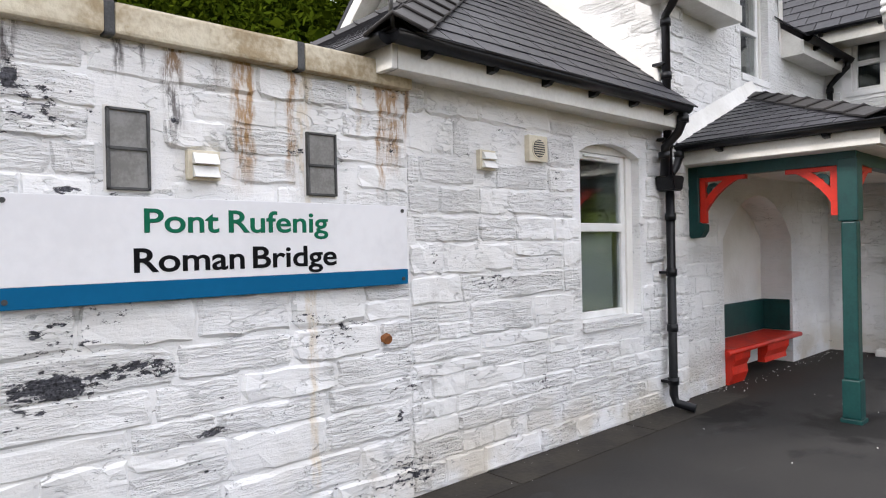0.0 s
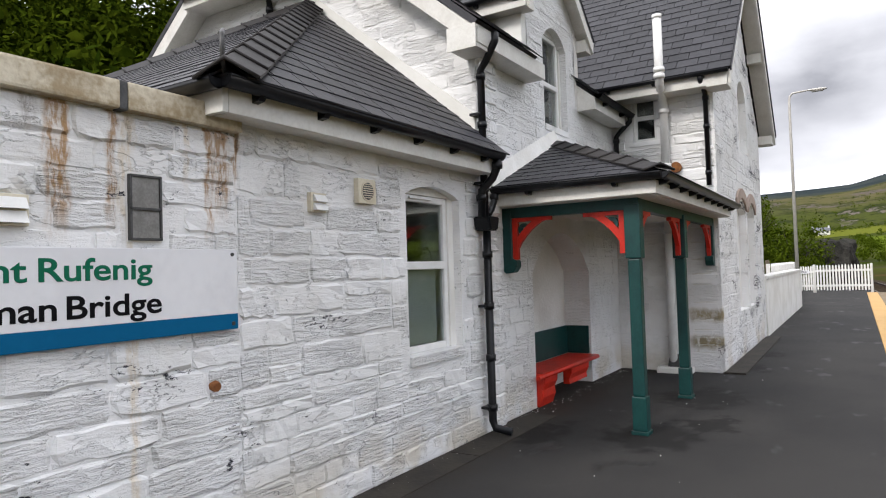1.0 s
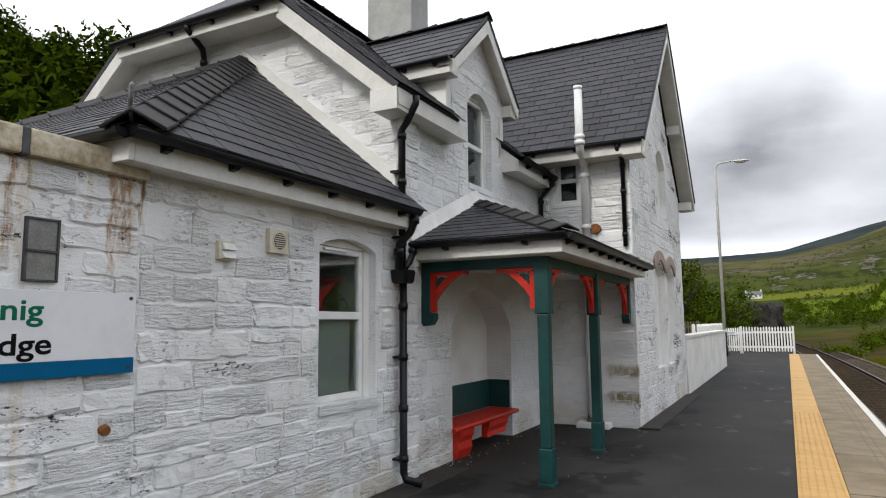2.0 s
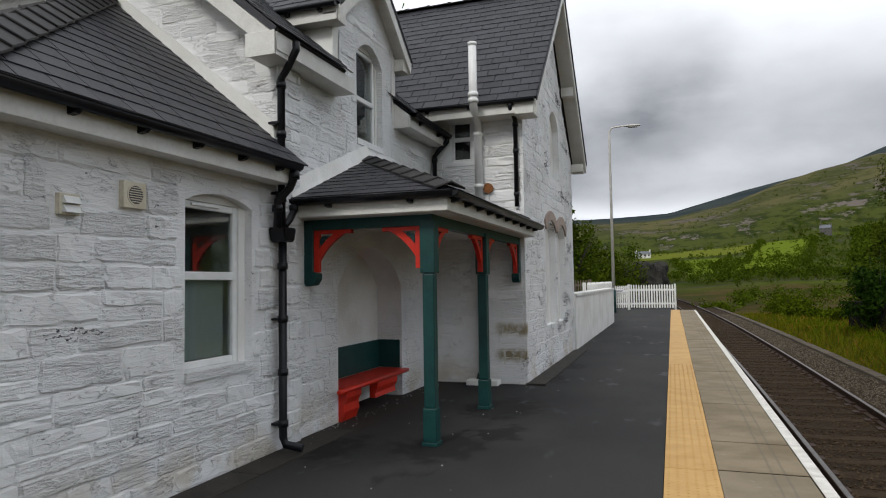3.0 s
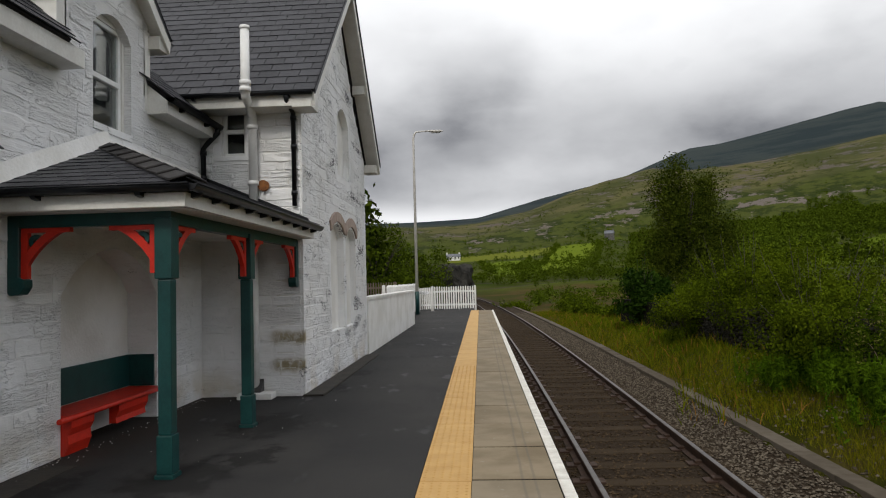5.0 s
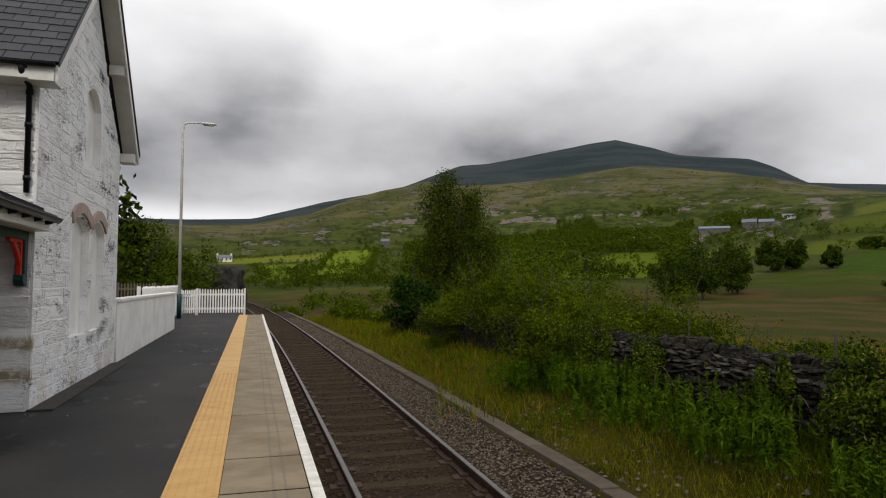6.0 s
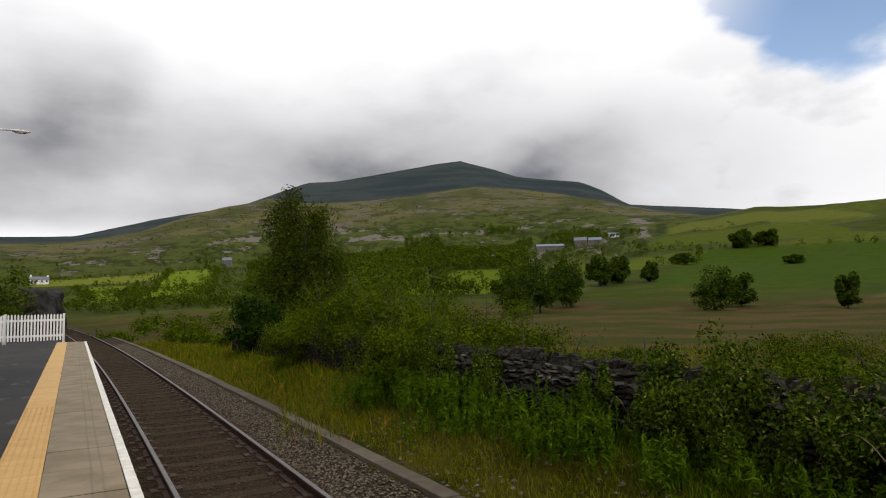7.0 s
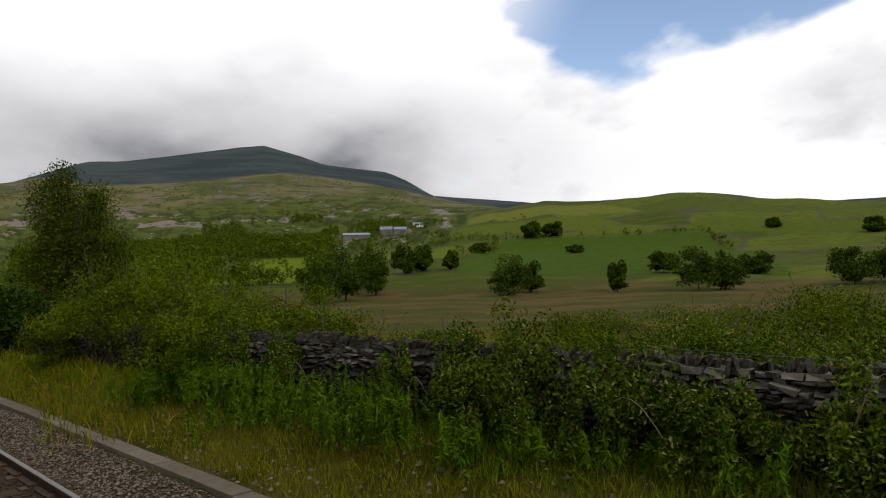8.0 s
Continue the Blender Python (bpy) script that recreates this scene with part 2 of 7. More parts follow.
def slab_build(n, where):
    x, y, z = n.split(where)
    own = n.add("ShaderNodeObjectInfo", out="Random")
    broad, fine = n.noise(where, 2.2, 5), n.noise(where, 45, 3)
    colour = n.mix(n.step(broad, 0.33, 0.68), rgb(0.175, 0.136, 0.086), rgb(0.255, 0.205, 0.138))
    colour = n.mix(n.math("MULTIPLY", own, 0.3), colour, rgb(0.225, 0.20, 0.155))
    wob = n.math("MULTIPLY", n.math("SUBTRACT", n.noise(where, 1.3, 2), 0.5), 0.03)
    for xc in (4.12, 4.21):   # faint scuffs along the edge
        m = n.step(n.math("ABSOLUTE", n.math("ADD", n.math("SUBTRACT", x, xc), wob)), 0.004, 0.016, 0.45, 0.0)
        colour = n.mix(m, colour, rgb(0.13, 0.115, 0.095))
    spot = n.step(n.noise(where, 9, 4, 0.7), 0.62, 0.70)
    colour = n.mix(n.math("MULTIPLY", spot, 0.35), colour, rgb(0.34, 0.32, 0.27))
    return colour, fine, 0.002


concrete = material("concrete_slab", slab_build, 0.85, specular=0.15)
drain_strip = plain("old_concrete", (0.040, 0.034, 0.026), (0.022, 0.019, 0.016), 3.0, 0.9, 0.004)
trough_concrete = varied("trough_concrete", (0.072, 0.058, 0.042), (0.125, 0.106, 0.082), 0.9, 7, 0.004, specular=0.1)
white_line = plain("white_line", (0.74, 0.72, 0.66), (0.55, 0.52, 0.46), 7, 0.6, 0.001)
green_paint = plain("green_paint", (0.004, 0.034, 0.034), (0.007, 0.052, 0.048), 6, 0.38, 0.0012)
red_paint = plain("red_paint", (0.60, 0.026, 0.010), (0.46, 0.020, 0.009), 6, 0.38, 0.001)
black_plastic = plain("black_plastic", (0.004, 0.0045, 0.006), (0.009, 0.0095, 0.012), 8, 0.36, 0.0005, specular=0.3)
white_plastic = plain("white_plastic", (0.80, 0.80, 0.79), (0.73, 0.73, 0.71), 8, 0.35, 0.0003)
cream_plastic = plain("cream_plastic", (0.68, 0.63, 0.50), (0.58, 0.52, 0.40), 8, 0.4, 0.0003)
dark_metal = plain("dark_metal", (0.05, 0.05, 0.05), (0.09, 0.09, 0.09), 12, 0.5, 0.0005, metal=0.4)
frosted = plain("frosted_pane", (0.17, 0.165, 0.155), (0.25, 0.245, 0.235), 9, 0.35, 0.0008)
sign_white = plain("sign_white", (0.78, 0.78, 0.80), (0.72, 0.72, 0.74), 2, 0.3, 0.0002)
sign_blue = plain("sign_blue", (0.001, 0.098, 0.225), (0.0015, 0.106, 0.24), 4, 0.5, 0.0002, specular=0.12)
sign_green = plain("sign_green", (0.003, 0.115, 0.060), (0.004, 0.13, 0.068), 4, 0.6, 0.0002, specular=0.15)
sign_black = plain("sign_black", (0.003, 0.003, 0.004), (0.005, 0.005, 0.006), 4, 0.6, 0.0002, specular=0.1)
steel_grey = plain("galvanised_paint", (0.60, 0.58, 0.54), (0.50, 0.48, 0.45), 5, 0.5, 0.0005)
rust = plain("rust", (0.16, 0.055, 0.018), (0.30, 0.12, 0.035), 18, 0.85, 0.002)
blind_cloth = plain("blind", (0.55, 0.56, 0.54), (0.48, 0.49, 0.47), 6, 0.6, 0.0003)
picket_paint = varied("picket_paint", (0.80, 0.79, 0.77), (0.66, 0.65, 0.62), 0.5, 8, 0.001)
brown_wood = varied("weathered_wood", (0.17, 0.13, 0.09), (0.10, 0.08, 0.06), 0.8, 14, 0.002, stretch=(1, 1, 0.2))


def glass_material():
    m = bpy.data.materials.new("window_glass")
    m.use_nodes = True
    n = Nodes(m.node_tree)
    clear = n.add("ShaderNodeBsdfTransparent", {0: rgb(0.82, 0.86, 0.85)})
    gloss = n.add("ShaderNodeBsdfGlossy", {0: rgb(1, 1, 1), 1: 0.02})
    facing = n.add("ShaderNodeLayerWeight", {0: 0.5}, "Facing")
    f = n.math("ADD", 0.07, n.math("MULTIPLY", n.math("POWER", facing, 3.0), 0.6))
    both = n.add("ShaderNodeMixShader", {0: f, 1: clear, 2: gloss})
    n.add("ShaderNodeOutputMaterial", {0: both})
    return m


glass = glass_material()


# ---- mesh helpers ----
def link(name, mesh, parent=None, label=""):
    ob = new(name, mesh)
    if parent is not None:
        ob.parent = parent
        if parent.parent is None:
            ob.matrix_parent_inverse = Matrix.Translation(-parent.location)
    if label:
        ob["label"] = label
    return ob


def part(name, bm, mat, parent=None, label=""):
    """Links a bmesh as one mesh object under a thing or part."""
    mesh = bpy.data.meshes.new(name)
    bm.to_mesh(mesh)
    bm.free()
    mesh.materials.append(mat)
    return link(name, mesh, parent, label)


def mesh_from(name, verts, faces, mat, smooth=False):
    mesh = bpy.data.meshes.new(name)
    mesh.from_pydata(verts, [], faces)
    mesh.materials.append(mat)
    if smooth:
        mesh.polygons.foreach_set("use_smooth", [True] * len(mesh.polygons))
    return mesh


def thing(name, label, category, at=(0, 0, 0), group="", kind=""):
    ob = tagged(new(name), label, category, group, kind)
    ob.location = at
    return ob


def box(bm, x0, x1, y0, y1, z0, z1, bevel=0.0):
    made = bmesh.ops.create_cube(bm, size=1.0, matrix=Matrix.LocRotScale(((x0 + x1) / 2, (y0 + y1) / 2, (z0 + z1) / 2), None, (x1 - x0, y1 - y0, z1 - z0)))
    if bevel:
        edges = {e for v in made["verts"] for e in v.link_edges}
        bmesh.ops.bevel(bm, geom=list(edges), offset=bevel, segments=2, affect="EDGES", profile=0.6)
    return bm


def boxed(x0, x1, y0, y1, z0, z1, bevel=0.0):
    return box(bmesh.new(), x0, x1, y0, y1, z0, z1, bevel)


def prism(points, way, bm=None):
    """A flat outline of 3D points, pushed out along way."""
    own = bm is None
    bm = bm or bmesh.new()
    a = [bm.verts.new(p) for p in points]
    b = [bm.verts.new(Vector(p) + Vector(way)) for p in points]
    made = [bm.faces.new(a), bm.faces.new(b[::-1])]
    for i in range(len(a)):
        j = (i + 1) % len(a)
        made.append(bm.faces.new((a[j], a[i], b[i], b[j])))
    bmesh.ops.recalc_face_normals(bm, faces=made)
    return bm


def slab(points, thick):
    """A plate below a sloping outline."""
    n = (Vector(points[1]) - Vector(points[0])).cross(Vector(points[2]) - Vector(points[0])).normalized()
    return prism(points, -n * thick if n.z > 0 else n * thick)


def tube(bm, points, radius, sides=12):
    """A round pipe along a line of points, with closed ends."""
    points = [Vector(p) for p in points]
    rings, side = [], None
    for i, p in enumerate(points):
        way = (points[min(i + 1, len(points) - 1)] - points[max(i - 1, 0)]).normalized()
        side = way.orthogonal().normalized() if side is None else (side - way * side.dot(way)).normalized()
        up = way.cross(side)
        r = radius[i] if isinstance(radius, (list, tuple)) else radius
        rings.append([bm.verts.new(p + (side * math.cos(a) + up * math.sin(a)) * r) for a in (2 * math.pi * k / sides for k in range(sides))])
    for a, b in zip(rings, rings[1:]):
        for k in range(sides):
            f = bm.faces.new((a[k], a[(k + 1) % sides], b[(k + 1) % sides], b[k]))
            f.smooth = True
    bm.faces.new(rings[0][::-1])
    bm.faces.new(rings[-1])
    return bm


def gutter_mesh(a, b, radius=0.055, sides=8):
    """A half-round gutter from a to b, open above, with a rolled lip."""
    a, b = Vector(a), Vector(b)
    way = (b - a).normalized()
    out = way.cross(Vector((0, 0, 1))).normalized()
    bm = bmesh.new()
    rows = []
    for r in (radius, radius - 0.006):
        for p in (a, b):
            rows.append([bm.verts.new(p + out * math.cos(t) * r - Vector((0, 0, 1)) * math.sin(t) * r) for t in (math.pi * k / sides for k in range(sides + 1))])
    for o, i in ((0, 1), (2, 3)):
        for k in range(sides):
            bm.faces.new((rows[o][k], rows[o][k + 1], rows[i][k + 1], rows[i][k])).smooth = True
    for k in (0, sides):
        bm.faces.new((rows[0][k], rows[1][k], rows[3][k], rows[2][k]))
    for o, i in ((0, 2), (1, 3)):
        for k in range(sides):
            bm.faces.new((rows[o][k], rows[o][k + 1], rows[i][k + 1], rows[i][k]))
        mid = [rows[o][k] for k in range(sides + 1)]
        bm.faces.new(mid)
    bmesh.ops.recalc_face_normals(bm, faces=bm.faces)
    tube(bm, [a + out * radius, b + out * radius], 0.008, 6)
    return bm


def gutter(parent, a, b, spacing=0.6, inward=Vector((-1, 0, 0)), radius=0.055):
    """A gutter with its brackets."""
    g = part("gutter", gutter_mesh(a, b, radius), black_plastic, parent)
    a, b = Vector(a), Vector(b)
    count = max(2, round((b - a).length / spacing))
    for k in range(count):
        p = a.lerp(b, (k + 0.5) / count)
        side = (b - a).normalized()
        c = p + inward * 0.02 - Vector((0, 0, radius))
        bm = bmesh.new()
        q = [c - inward * 0.05 + Vector((0, 0, 0.02)), c + inward * 0.08 + Vector((0, 0, 0.02)), c + inward * 0.08 - Vector((0, 0, 0.035)), c - inward * 0.01 - Vector((0, 0, 0.022))]
        prism([v - side * 0.022 for v in q], side * 0.044, bm)
        part("bracket", bm, black_plastic, g)
    return g


def downpipe(parent, points, radius=0.038, clips=(), name="downpipe", mat=None):
    """A pipe with collars at the heights in clips."""
    pipe = part(name, tube(bmesh.new(), points, radius), mat or black_plastic, parent)
    for p in clips:
        p = Vector(p)
        bm = tube(bmesh.new(), [p - Vector((0, 0, 0.03)), p + Vector((0, 0, 0.03))], radius * 1.28)
        part("collar", bm, mat or black_plastic, pipe)
    return pipe


# ---- masonry and slating ----
def stone_meshes(count, proud, mat, rough=1.0, name="stone"):
    """Unit stones, one metre by one: x along the wall, y out of it, z up."""
    made = []
    for v in range(count):
        cols, rows = 8, 5
        verts, faces = [], []
        seed = Vector((v * 7.3, v * 3.1, 0))
        tilt, tip = random.uniform(-0.5, 0.5), random.uniform(-0.5, 0.5)
        for j in range(rows):
            for i in range(cols):
                a, b = i / (cols - 1) - 0.5, j / (rows - 1) - 0.5
                rim = i in (0, cols - 1) or j in (0, rows - 1)
                near = i in (1, cols - 2) or j in (1, rows - 2)
                if not rim:
                    a += random.uniform(-0.03, 0.03)
                    b += random.uniform(-0.06, 0.06)
                else:
                    a += random.uniform(-0.025, 0.02)  * (1 if a > 0 else -1)
                    b += random.uniform(-0.07, 0.05) * (1 if b > 0 else -1)
                    if i in (0, cols - 1) and j in (0, rows - 1):
                        a, b = a * 0.965, b * 0.90
                d = noise.noise(seed + Vector((a * 4.0, b * 3.2, 0))) * proud * 0.8 * rough
                d += proud * (0.85 + 0.4 * (a * tilt + b * tip))
                if rim:
                    d = -0.004
                if near and not rim:
                    a += math.copysign(0.09, a) if i in (1, cols - 2) else 0
                    b += math.copysign(0.13, b) if j in (1, rows - 2) else 0
                verts.append((a, d, b))
        for j in range(rows - 1):
            for i in range(cols - 1):
                k = j * cols + i
                faces.append((k, k + cols, k + cols + 1, k + 1))
        made.append(mesh_from(name, verts, faces, mat, smooth=False))
    return made


STONES = stone_meshes(18, 0.014, white_stone, 1.0)
FLAT_STONES = stone_meshes(12, 0.005, white_stone, 1.8)


def masonry(wall, origin, normal, width, bottom, top, inside, low=0.11, high=0.25, long=(0.24, 0.8), meshes=None, seed=1):
    """Courses of stones on a wall face. inside(u, z, hu, hz) says whether a stone of half size hu, hz stands clear of openings and edges."""
    rnd = random.Random(seed)
    meshes = meshes or STONES
    normal = Vector(normal)
    along = normal.cross(Vector((0, 0, 1)))
    turn = Matrix((along, normal, Vector((0, 0, 1)))).transposed().to_4x4()
    z, count = bottom, 0
    while z < top - 0.05:
        h = rnd.uniform(low, high)
        if z + h > top - 0.06:
            h = top - z
        u = -rnd.uniform(0, long[0])
        while u < width:
            w = rnd.uniform(*long) * (0.8 + 1.2 * h)
            pieces = [(z, h)]
            if h > 0.75 * high and rnd.random() < 0.35:
                k = rnd.uniform(0.4, 0.6)
                pieces = [(z, h * k), (z + h * k, h * (1 - k))]
            for zz, hh in pieces:
                a, b = max(u, 0.0), min(u + w, width)
                for _ in range(6):
                    if b - a < 0.06:
                        break
                    if inside((a + b) / 2, zz + hh / 2, (b - a) / 2, hh / 2):
                        place = Vector(origin) + along * ((a + b) / 2) + Vector((0, 0, zz + hh / 2 - origin[2]))
                        ob = new("stone", rnd.choice(meshes))
                        ob.parent = wall
                        flip = Matrix.Rotation(math.pi, 4, "Y") if rnd.random() < 0.5 else Matrix.Identity(4)
                        lean = Matrix.Rotation(rnd.uniform(-0.02, 0.02), 4, "Y")
                        ob.matrix_basis = Matrix.Translation(place) @ turn @ lean @ Matrix.Diagonal((b - a + 0.004, rnd.uniform(0.6, 1.6), hh + 0.004, 1)) @ flip
                        count += 1
                        break
                    # try a shorter stone that keeps clear
                    if inside(a + (b - a) * 0.2, zz + hh / 2, (b - a) * 0.2, hh / 2):
                        b = a + (b - a) * 0.7
                    else:
                        a = a + (b - a) * 0.3
            u += w
        z += h
    return count


def slate_mesh():
    bm = box(bmesh.new(), -0.5, 0.5, -0.5, 0.5, -0.5, 0.5)
    mesh = bpy.data.meshes.new("slate")
    bm.to_mesh(mesh)
    bm.free()
    mesh.materials.append(slate)
    return mesh


SLATE = slate_mesh()


def slating(roof, start, along, up, spans, rise, course=0.2, width=0.26, seed=1, thick=0.011):
    """Slates on a slope. spans(v) gives the stretch (from, to) of the slope at v metres up it."""
    rnd = random.Random(seed)
    along, up = Vector(along).normalized(), Vector(up).normalized()
    out = along.cross(up).normalized()
    if out.z < 0:
        out = -out
    tilt = math.radians(2.2)
    v, row = 0.0, 0
    while v < rise - 0.02:
        h = min(course, rise - v)
        a, b = spans(v + h * 0.5)
        u = a - (width / 2 if row % 2 else 0.0)
        while u < b:
            p, q = max(u, a), min(u + width, b)
            if q - p > 0.03:
                lift = 0.012 + rnd.uniform(0, 0.003)
                y_axis = (up * math.cos(tilt) - out * math.sin(tilt)).normalized()
                z_axis = along.cross(y_axis) if along.cross(y_axis).dot(out) > 0 else -along.cross(y_axis)
                x_axis = y_axis.cross(z_axis)
                place = Vector(start) + along * ((p + q) / 2) + up * (v + h * 0.5 + 0.01 + rnd.uniform(-0.004, 0.004)) + out * lift
                ob = new("slate", SLATE)
                ob.parent = roof
                turn = Matrix((x_axis, y_axis, z_axis)).transposed().to_4x4()
                ob.matrix_basis = Matrix.Translation(place) @ turn @ Matrix.Diagonal((q - p - 0.008, h + 0.03, thick, 1))
            u += width
        v += h
        row += 1


def caps(roof, a, b, length=0.3, wide=0.13, mat=None, name="ridge_tile", drop=0.07, lift=0.03):
    """Angled ridge or hip tiles from a to b, each overlapping the last."""
    a, b = Vector(a), Vector(b)
    way = (b - a).normalized()
    side = way.cross(Vector((0, 0, 1))).normalized()
    up = side.cross(way).normalized()
    n = max(1, round((b - a).length / length))
    step = (b - a).length / n
    for k in range(n):
        bm = bmesh.new()
        p = a + way * step * k + up * lift
        q = p + way * (step + 0.02)
        for s in (-1, 1):
            pts = [p + up * 0.012, q + up * 0.002, q + side * s * wide - up * drop, p + side * s * wide - up * (drop - 0.012)]
            prism(pts, up * 0.014, bm)
        # butt end
        tube(bm, [p + side * wide - up * (drop - 0.02), p + up * 0.026, p - side * wide - up * (drop - 0.02)], 0.012, 5)
        part(name, bm, mat or ridge_tile, roof)


# ---- the plan, in metres: x towards the track, y along the platform, z up ----
HIP_FRONT, HIP_SIDE, HIP_EAVE = 0.28, -3.20, 2.60           # eaves of the low hipped block
HIP_APEX = Vector((-2.13, 0.0, 4.60))
HIP_LEFT = -4.56
MAIN_X = -0.06                                              # front face of the main house
MAIN_BACK = -5.15
RIDGE_X, RIDGE_Z = -2.60, 6.20
MAIN_EAVE = 3.80
CLIP_Z, CLIP_HALF = 5.05, 1.28                              # clipped gable
WING_Y0, WING_Y1, WING_X = 4.34, 9.40, 1.39
WING_EAVE, WING_RIDGE, WING_VERGE = 4.15, 7.00, 1.68
WING_MID = (WING_Y0 + WING_Y1) / 2
DORMER_Y, DORMER_HALF, DORMER_TOP, DORMER_EAVE = 2.05, 1.05, 5.50, 4.58
EDGE = 4.47                                                 # platform edge
PLATFORM_END = 29.2
RAIL_Z, RAILS = -0.70, (5.05, 6.55)

house = thing("station_house", "white-painted stone station house with grey slate roofs", "house", (-2.0, 2.0, 0))


def arc(u0, u1, spring, rise, n=10):
    """Points of a segmental arch from u0 to u1."""
    return [(u0 + (u1 - u0) * k / n, spring + rise * math.sin(math.pi * k / n) ** 0.75) for k in range(n + 1)]


def holed_wall(place, way, u0, u1, z0, z1, hole, rise):
    """A wall with one arched opening. place(u, z) gives a point of its face; way its depth."""
    h0, h1, s, t = hole          # sides, sill, springing
    bm = bmesh.new()
    outlines = [[(u0, z0), (h0, z0), (h0, z1), (u0, z1)], [(h1, z0), (u1, z0), (u1, z1), (h1, z1)], [(h0, z0), (h1, z0), (h1, s), (h0, s)], arc(h0, h1, t, rise) + [(h1, z1), (h0, z1)]]
    for line in outlines:
        prism([place(u, z) for u, z in line], way, bm)
    bmesh.ops.remove_doubles(bm, verts=bm.verts[:], dist=0.0005)
    return bm


def sash(parent, name, place, out, u0, u1, z0, z1, rail, thick=0.055, depth=0.05):
    """A white window: frame, transom and two panes. place(u, z) is the plane of its outer face."""
    out = Vector(out)
    win = part(name, bmesh.new(), white_plastic, parent)

    def bar(a0, a1, b0, b1, d=0.0, nm="frame"):
        bm = prism([Vector(place(a0, b0)) + out * d, Vector(place(a1, b0)) + out * d, Vector(place(a1, b1)) + out * d, Vector(place(a0, b1)) + out * d], -out * (depth + d))
        bmesh.ops.bevel(bm, geom=bm.edges[:], offset=0.006, segments=1, affect="EDGES")
        return part(nm, bm, white_plastic, win)
    bar(u0, u0 + thick, z0, z1)
    bar(u1 - thick, u1, z0, z1)
    bar(u0 + thick, u1 - thick, z1 - thick, z1)
    bar(u0 + thick, u1 - thick, z0, z0 + thick)
    bar(u0 + thick, u1 - thick, rail - thick * 0.6, rail + thick * 0.6, 0.012, "transom")
    for a, b in ((z0 + thick, rail - thick * 0.6), (rail + thick * 0.6, z1 - thick)):
        bm = prism([Vector(place(u, z)) - out * 0.025 for u, z in ((u0 + thick, a), (u1 - thick, a), (u1 - thick, b), (u0 + thick, b))], -out * 0.006)
        pane = part("pane", bm, glass, win)
        pane.visible_shadow = False
    return win


# -- the flat-roofed end with its coping, and the low hipped block
flat_wall = part("wall", boxed(-0.5, -0.012, -9.0, -2.9, -0.95, 2.37), white_mortar, house)
FLAT_WINDOWS = ((-4.52, -4.347, 1.727, 2.073), (-3.573, -3.398, 1.738, 2.064))
FLAT_VENT = (-4.19, -4.04, 1.785, 1.92)


def clear_of(boxes, u, z, hu, hz, origin_y):
    y = origin_y - u
    return not any(y + hu > a and y - hu < b and z + hz > c and z - hz < d for a, b, c, d in boxes)


masonry(flat_wall, (-0.012, -2.9, 0), (1, 0, 0), 3.3, 0.0, 2.36, lambda u, z, hu, hz: clear_of(FLAT_WINDOWS + (FLAT_VENT,), u, z, hu, hz, -2.9), seed=5)
part("wall", boxed(-6.0, -5.6, -9.0, 9.0, -0.95, 2.4), white_render, house)
part("wall", boxed(-5.6, -0.5, -9.0, -8.6, -0.95, 2.37), white_render, house)
flat_roof = part("roof", boxed(-5.6, -0.06, -9.0, -3.0, 2.30, 2.40), tarmac, house, "flat felt roof behind the coping")
for a, b in ((-8.4, -6.3), (-6.28, -4.53), (-4.49, -3.64), (-3.60, -2.90)):
    bm = boxed(-0.42, 0.055, a, b, 2.365, 2.50, 0.014)
    for v in bm.verts:
        v.co += Vector((noise.noise(v.co * 6) * 0.006, 0, noise.noise(v.co * 5 + Vector((9, 0, 0))) * 0.006))
    part("coping", bm, coping_stone, house, "stained sandstone coping")
part("flashing", boxed(-0.43, 0.052, -4.532, -4.488, 2.36, 2.506, 0.01), dark_metal, house)
part("flashing", boxed(-0.43, 0.052, -3.642, -3.598, 2.36, 2.504, 0.01), dark_metal, house)

W = (-1.22, -0.39, 0.865, 2.165)
low_wall_block = part("wall", holed_wall(lambda u, z: (-0.012, u, z), (-0.42, 0, 0), -2.9, 0.0, -0.95, 2.56, W, 0.085), white_mortar, house)
masonry(low_wall_block, (-0.012, 0.0, 0), (1, 0, 0), 2.9, 0.0, 2.46, lambda u, z, hu, hz: clear_of(((W[0] - 0.01, W[1] + 0.02, W[2] - 0.10, W[3] + 0.12), (-2.35, -2.18, 1.94, 2.09), (-1.86, -1.64, 2.03, 2.23)), u, z, hu, hz, 0.0), seed=11)
win = sash(house, "window", lambda u, z: (-0.10, u, z), (1, 0, 0), W[0] - 0.03, -0.476, W[2] + 0.003, 2.18, 1.59, 0.056)
part("sill", boxed(-0.2, 0.012, W[0], W[1], 0.785, W[2] + 0.002, 0.008), white_stone, win)
part("lining", boxed(-0.2, -0.085, -0.475, W[1] + 0.01, W[2], 2.18, 0.004), white_render, win)
part("lining", boxed(-0.2, -0.09, W[0] - 0.02, W[1] + 0.02, 2.181, 2.27, 0.004), white_wood, win)
part("trickle_vent", boxed(-0.10, -0.08, W[0] + 0.16, W[1] - 0.34, 2.145, 2.163, 0.004), white_plastic, win)
blind = thing("venetian_blind", "pale venetian blind lowered behind the window", "blind", (-0.26, -0.95, 0.95))
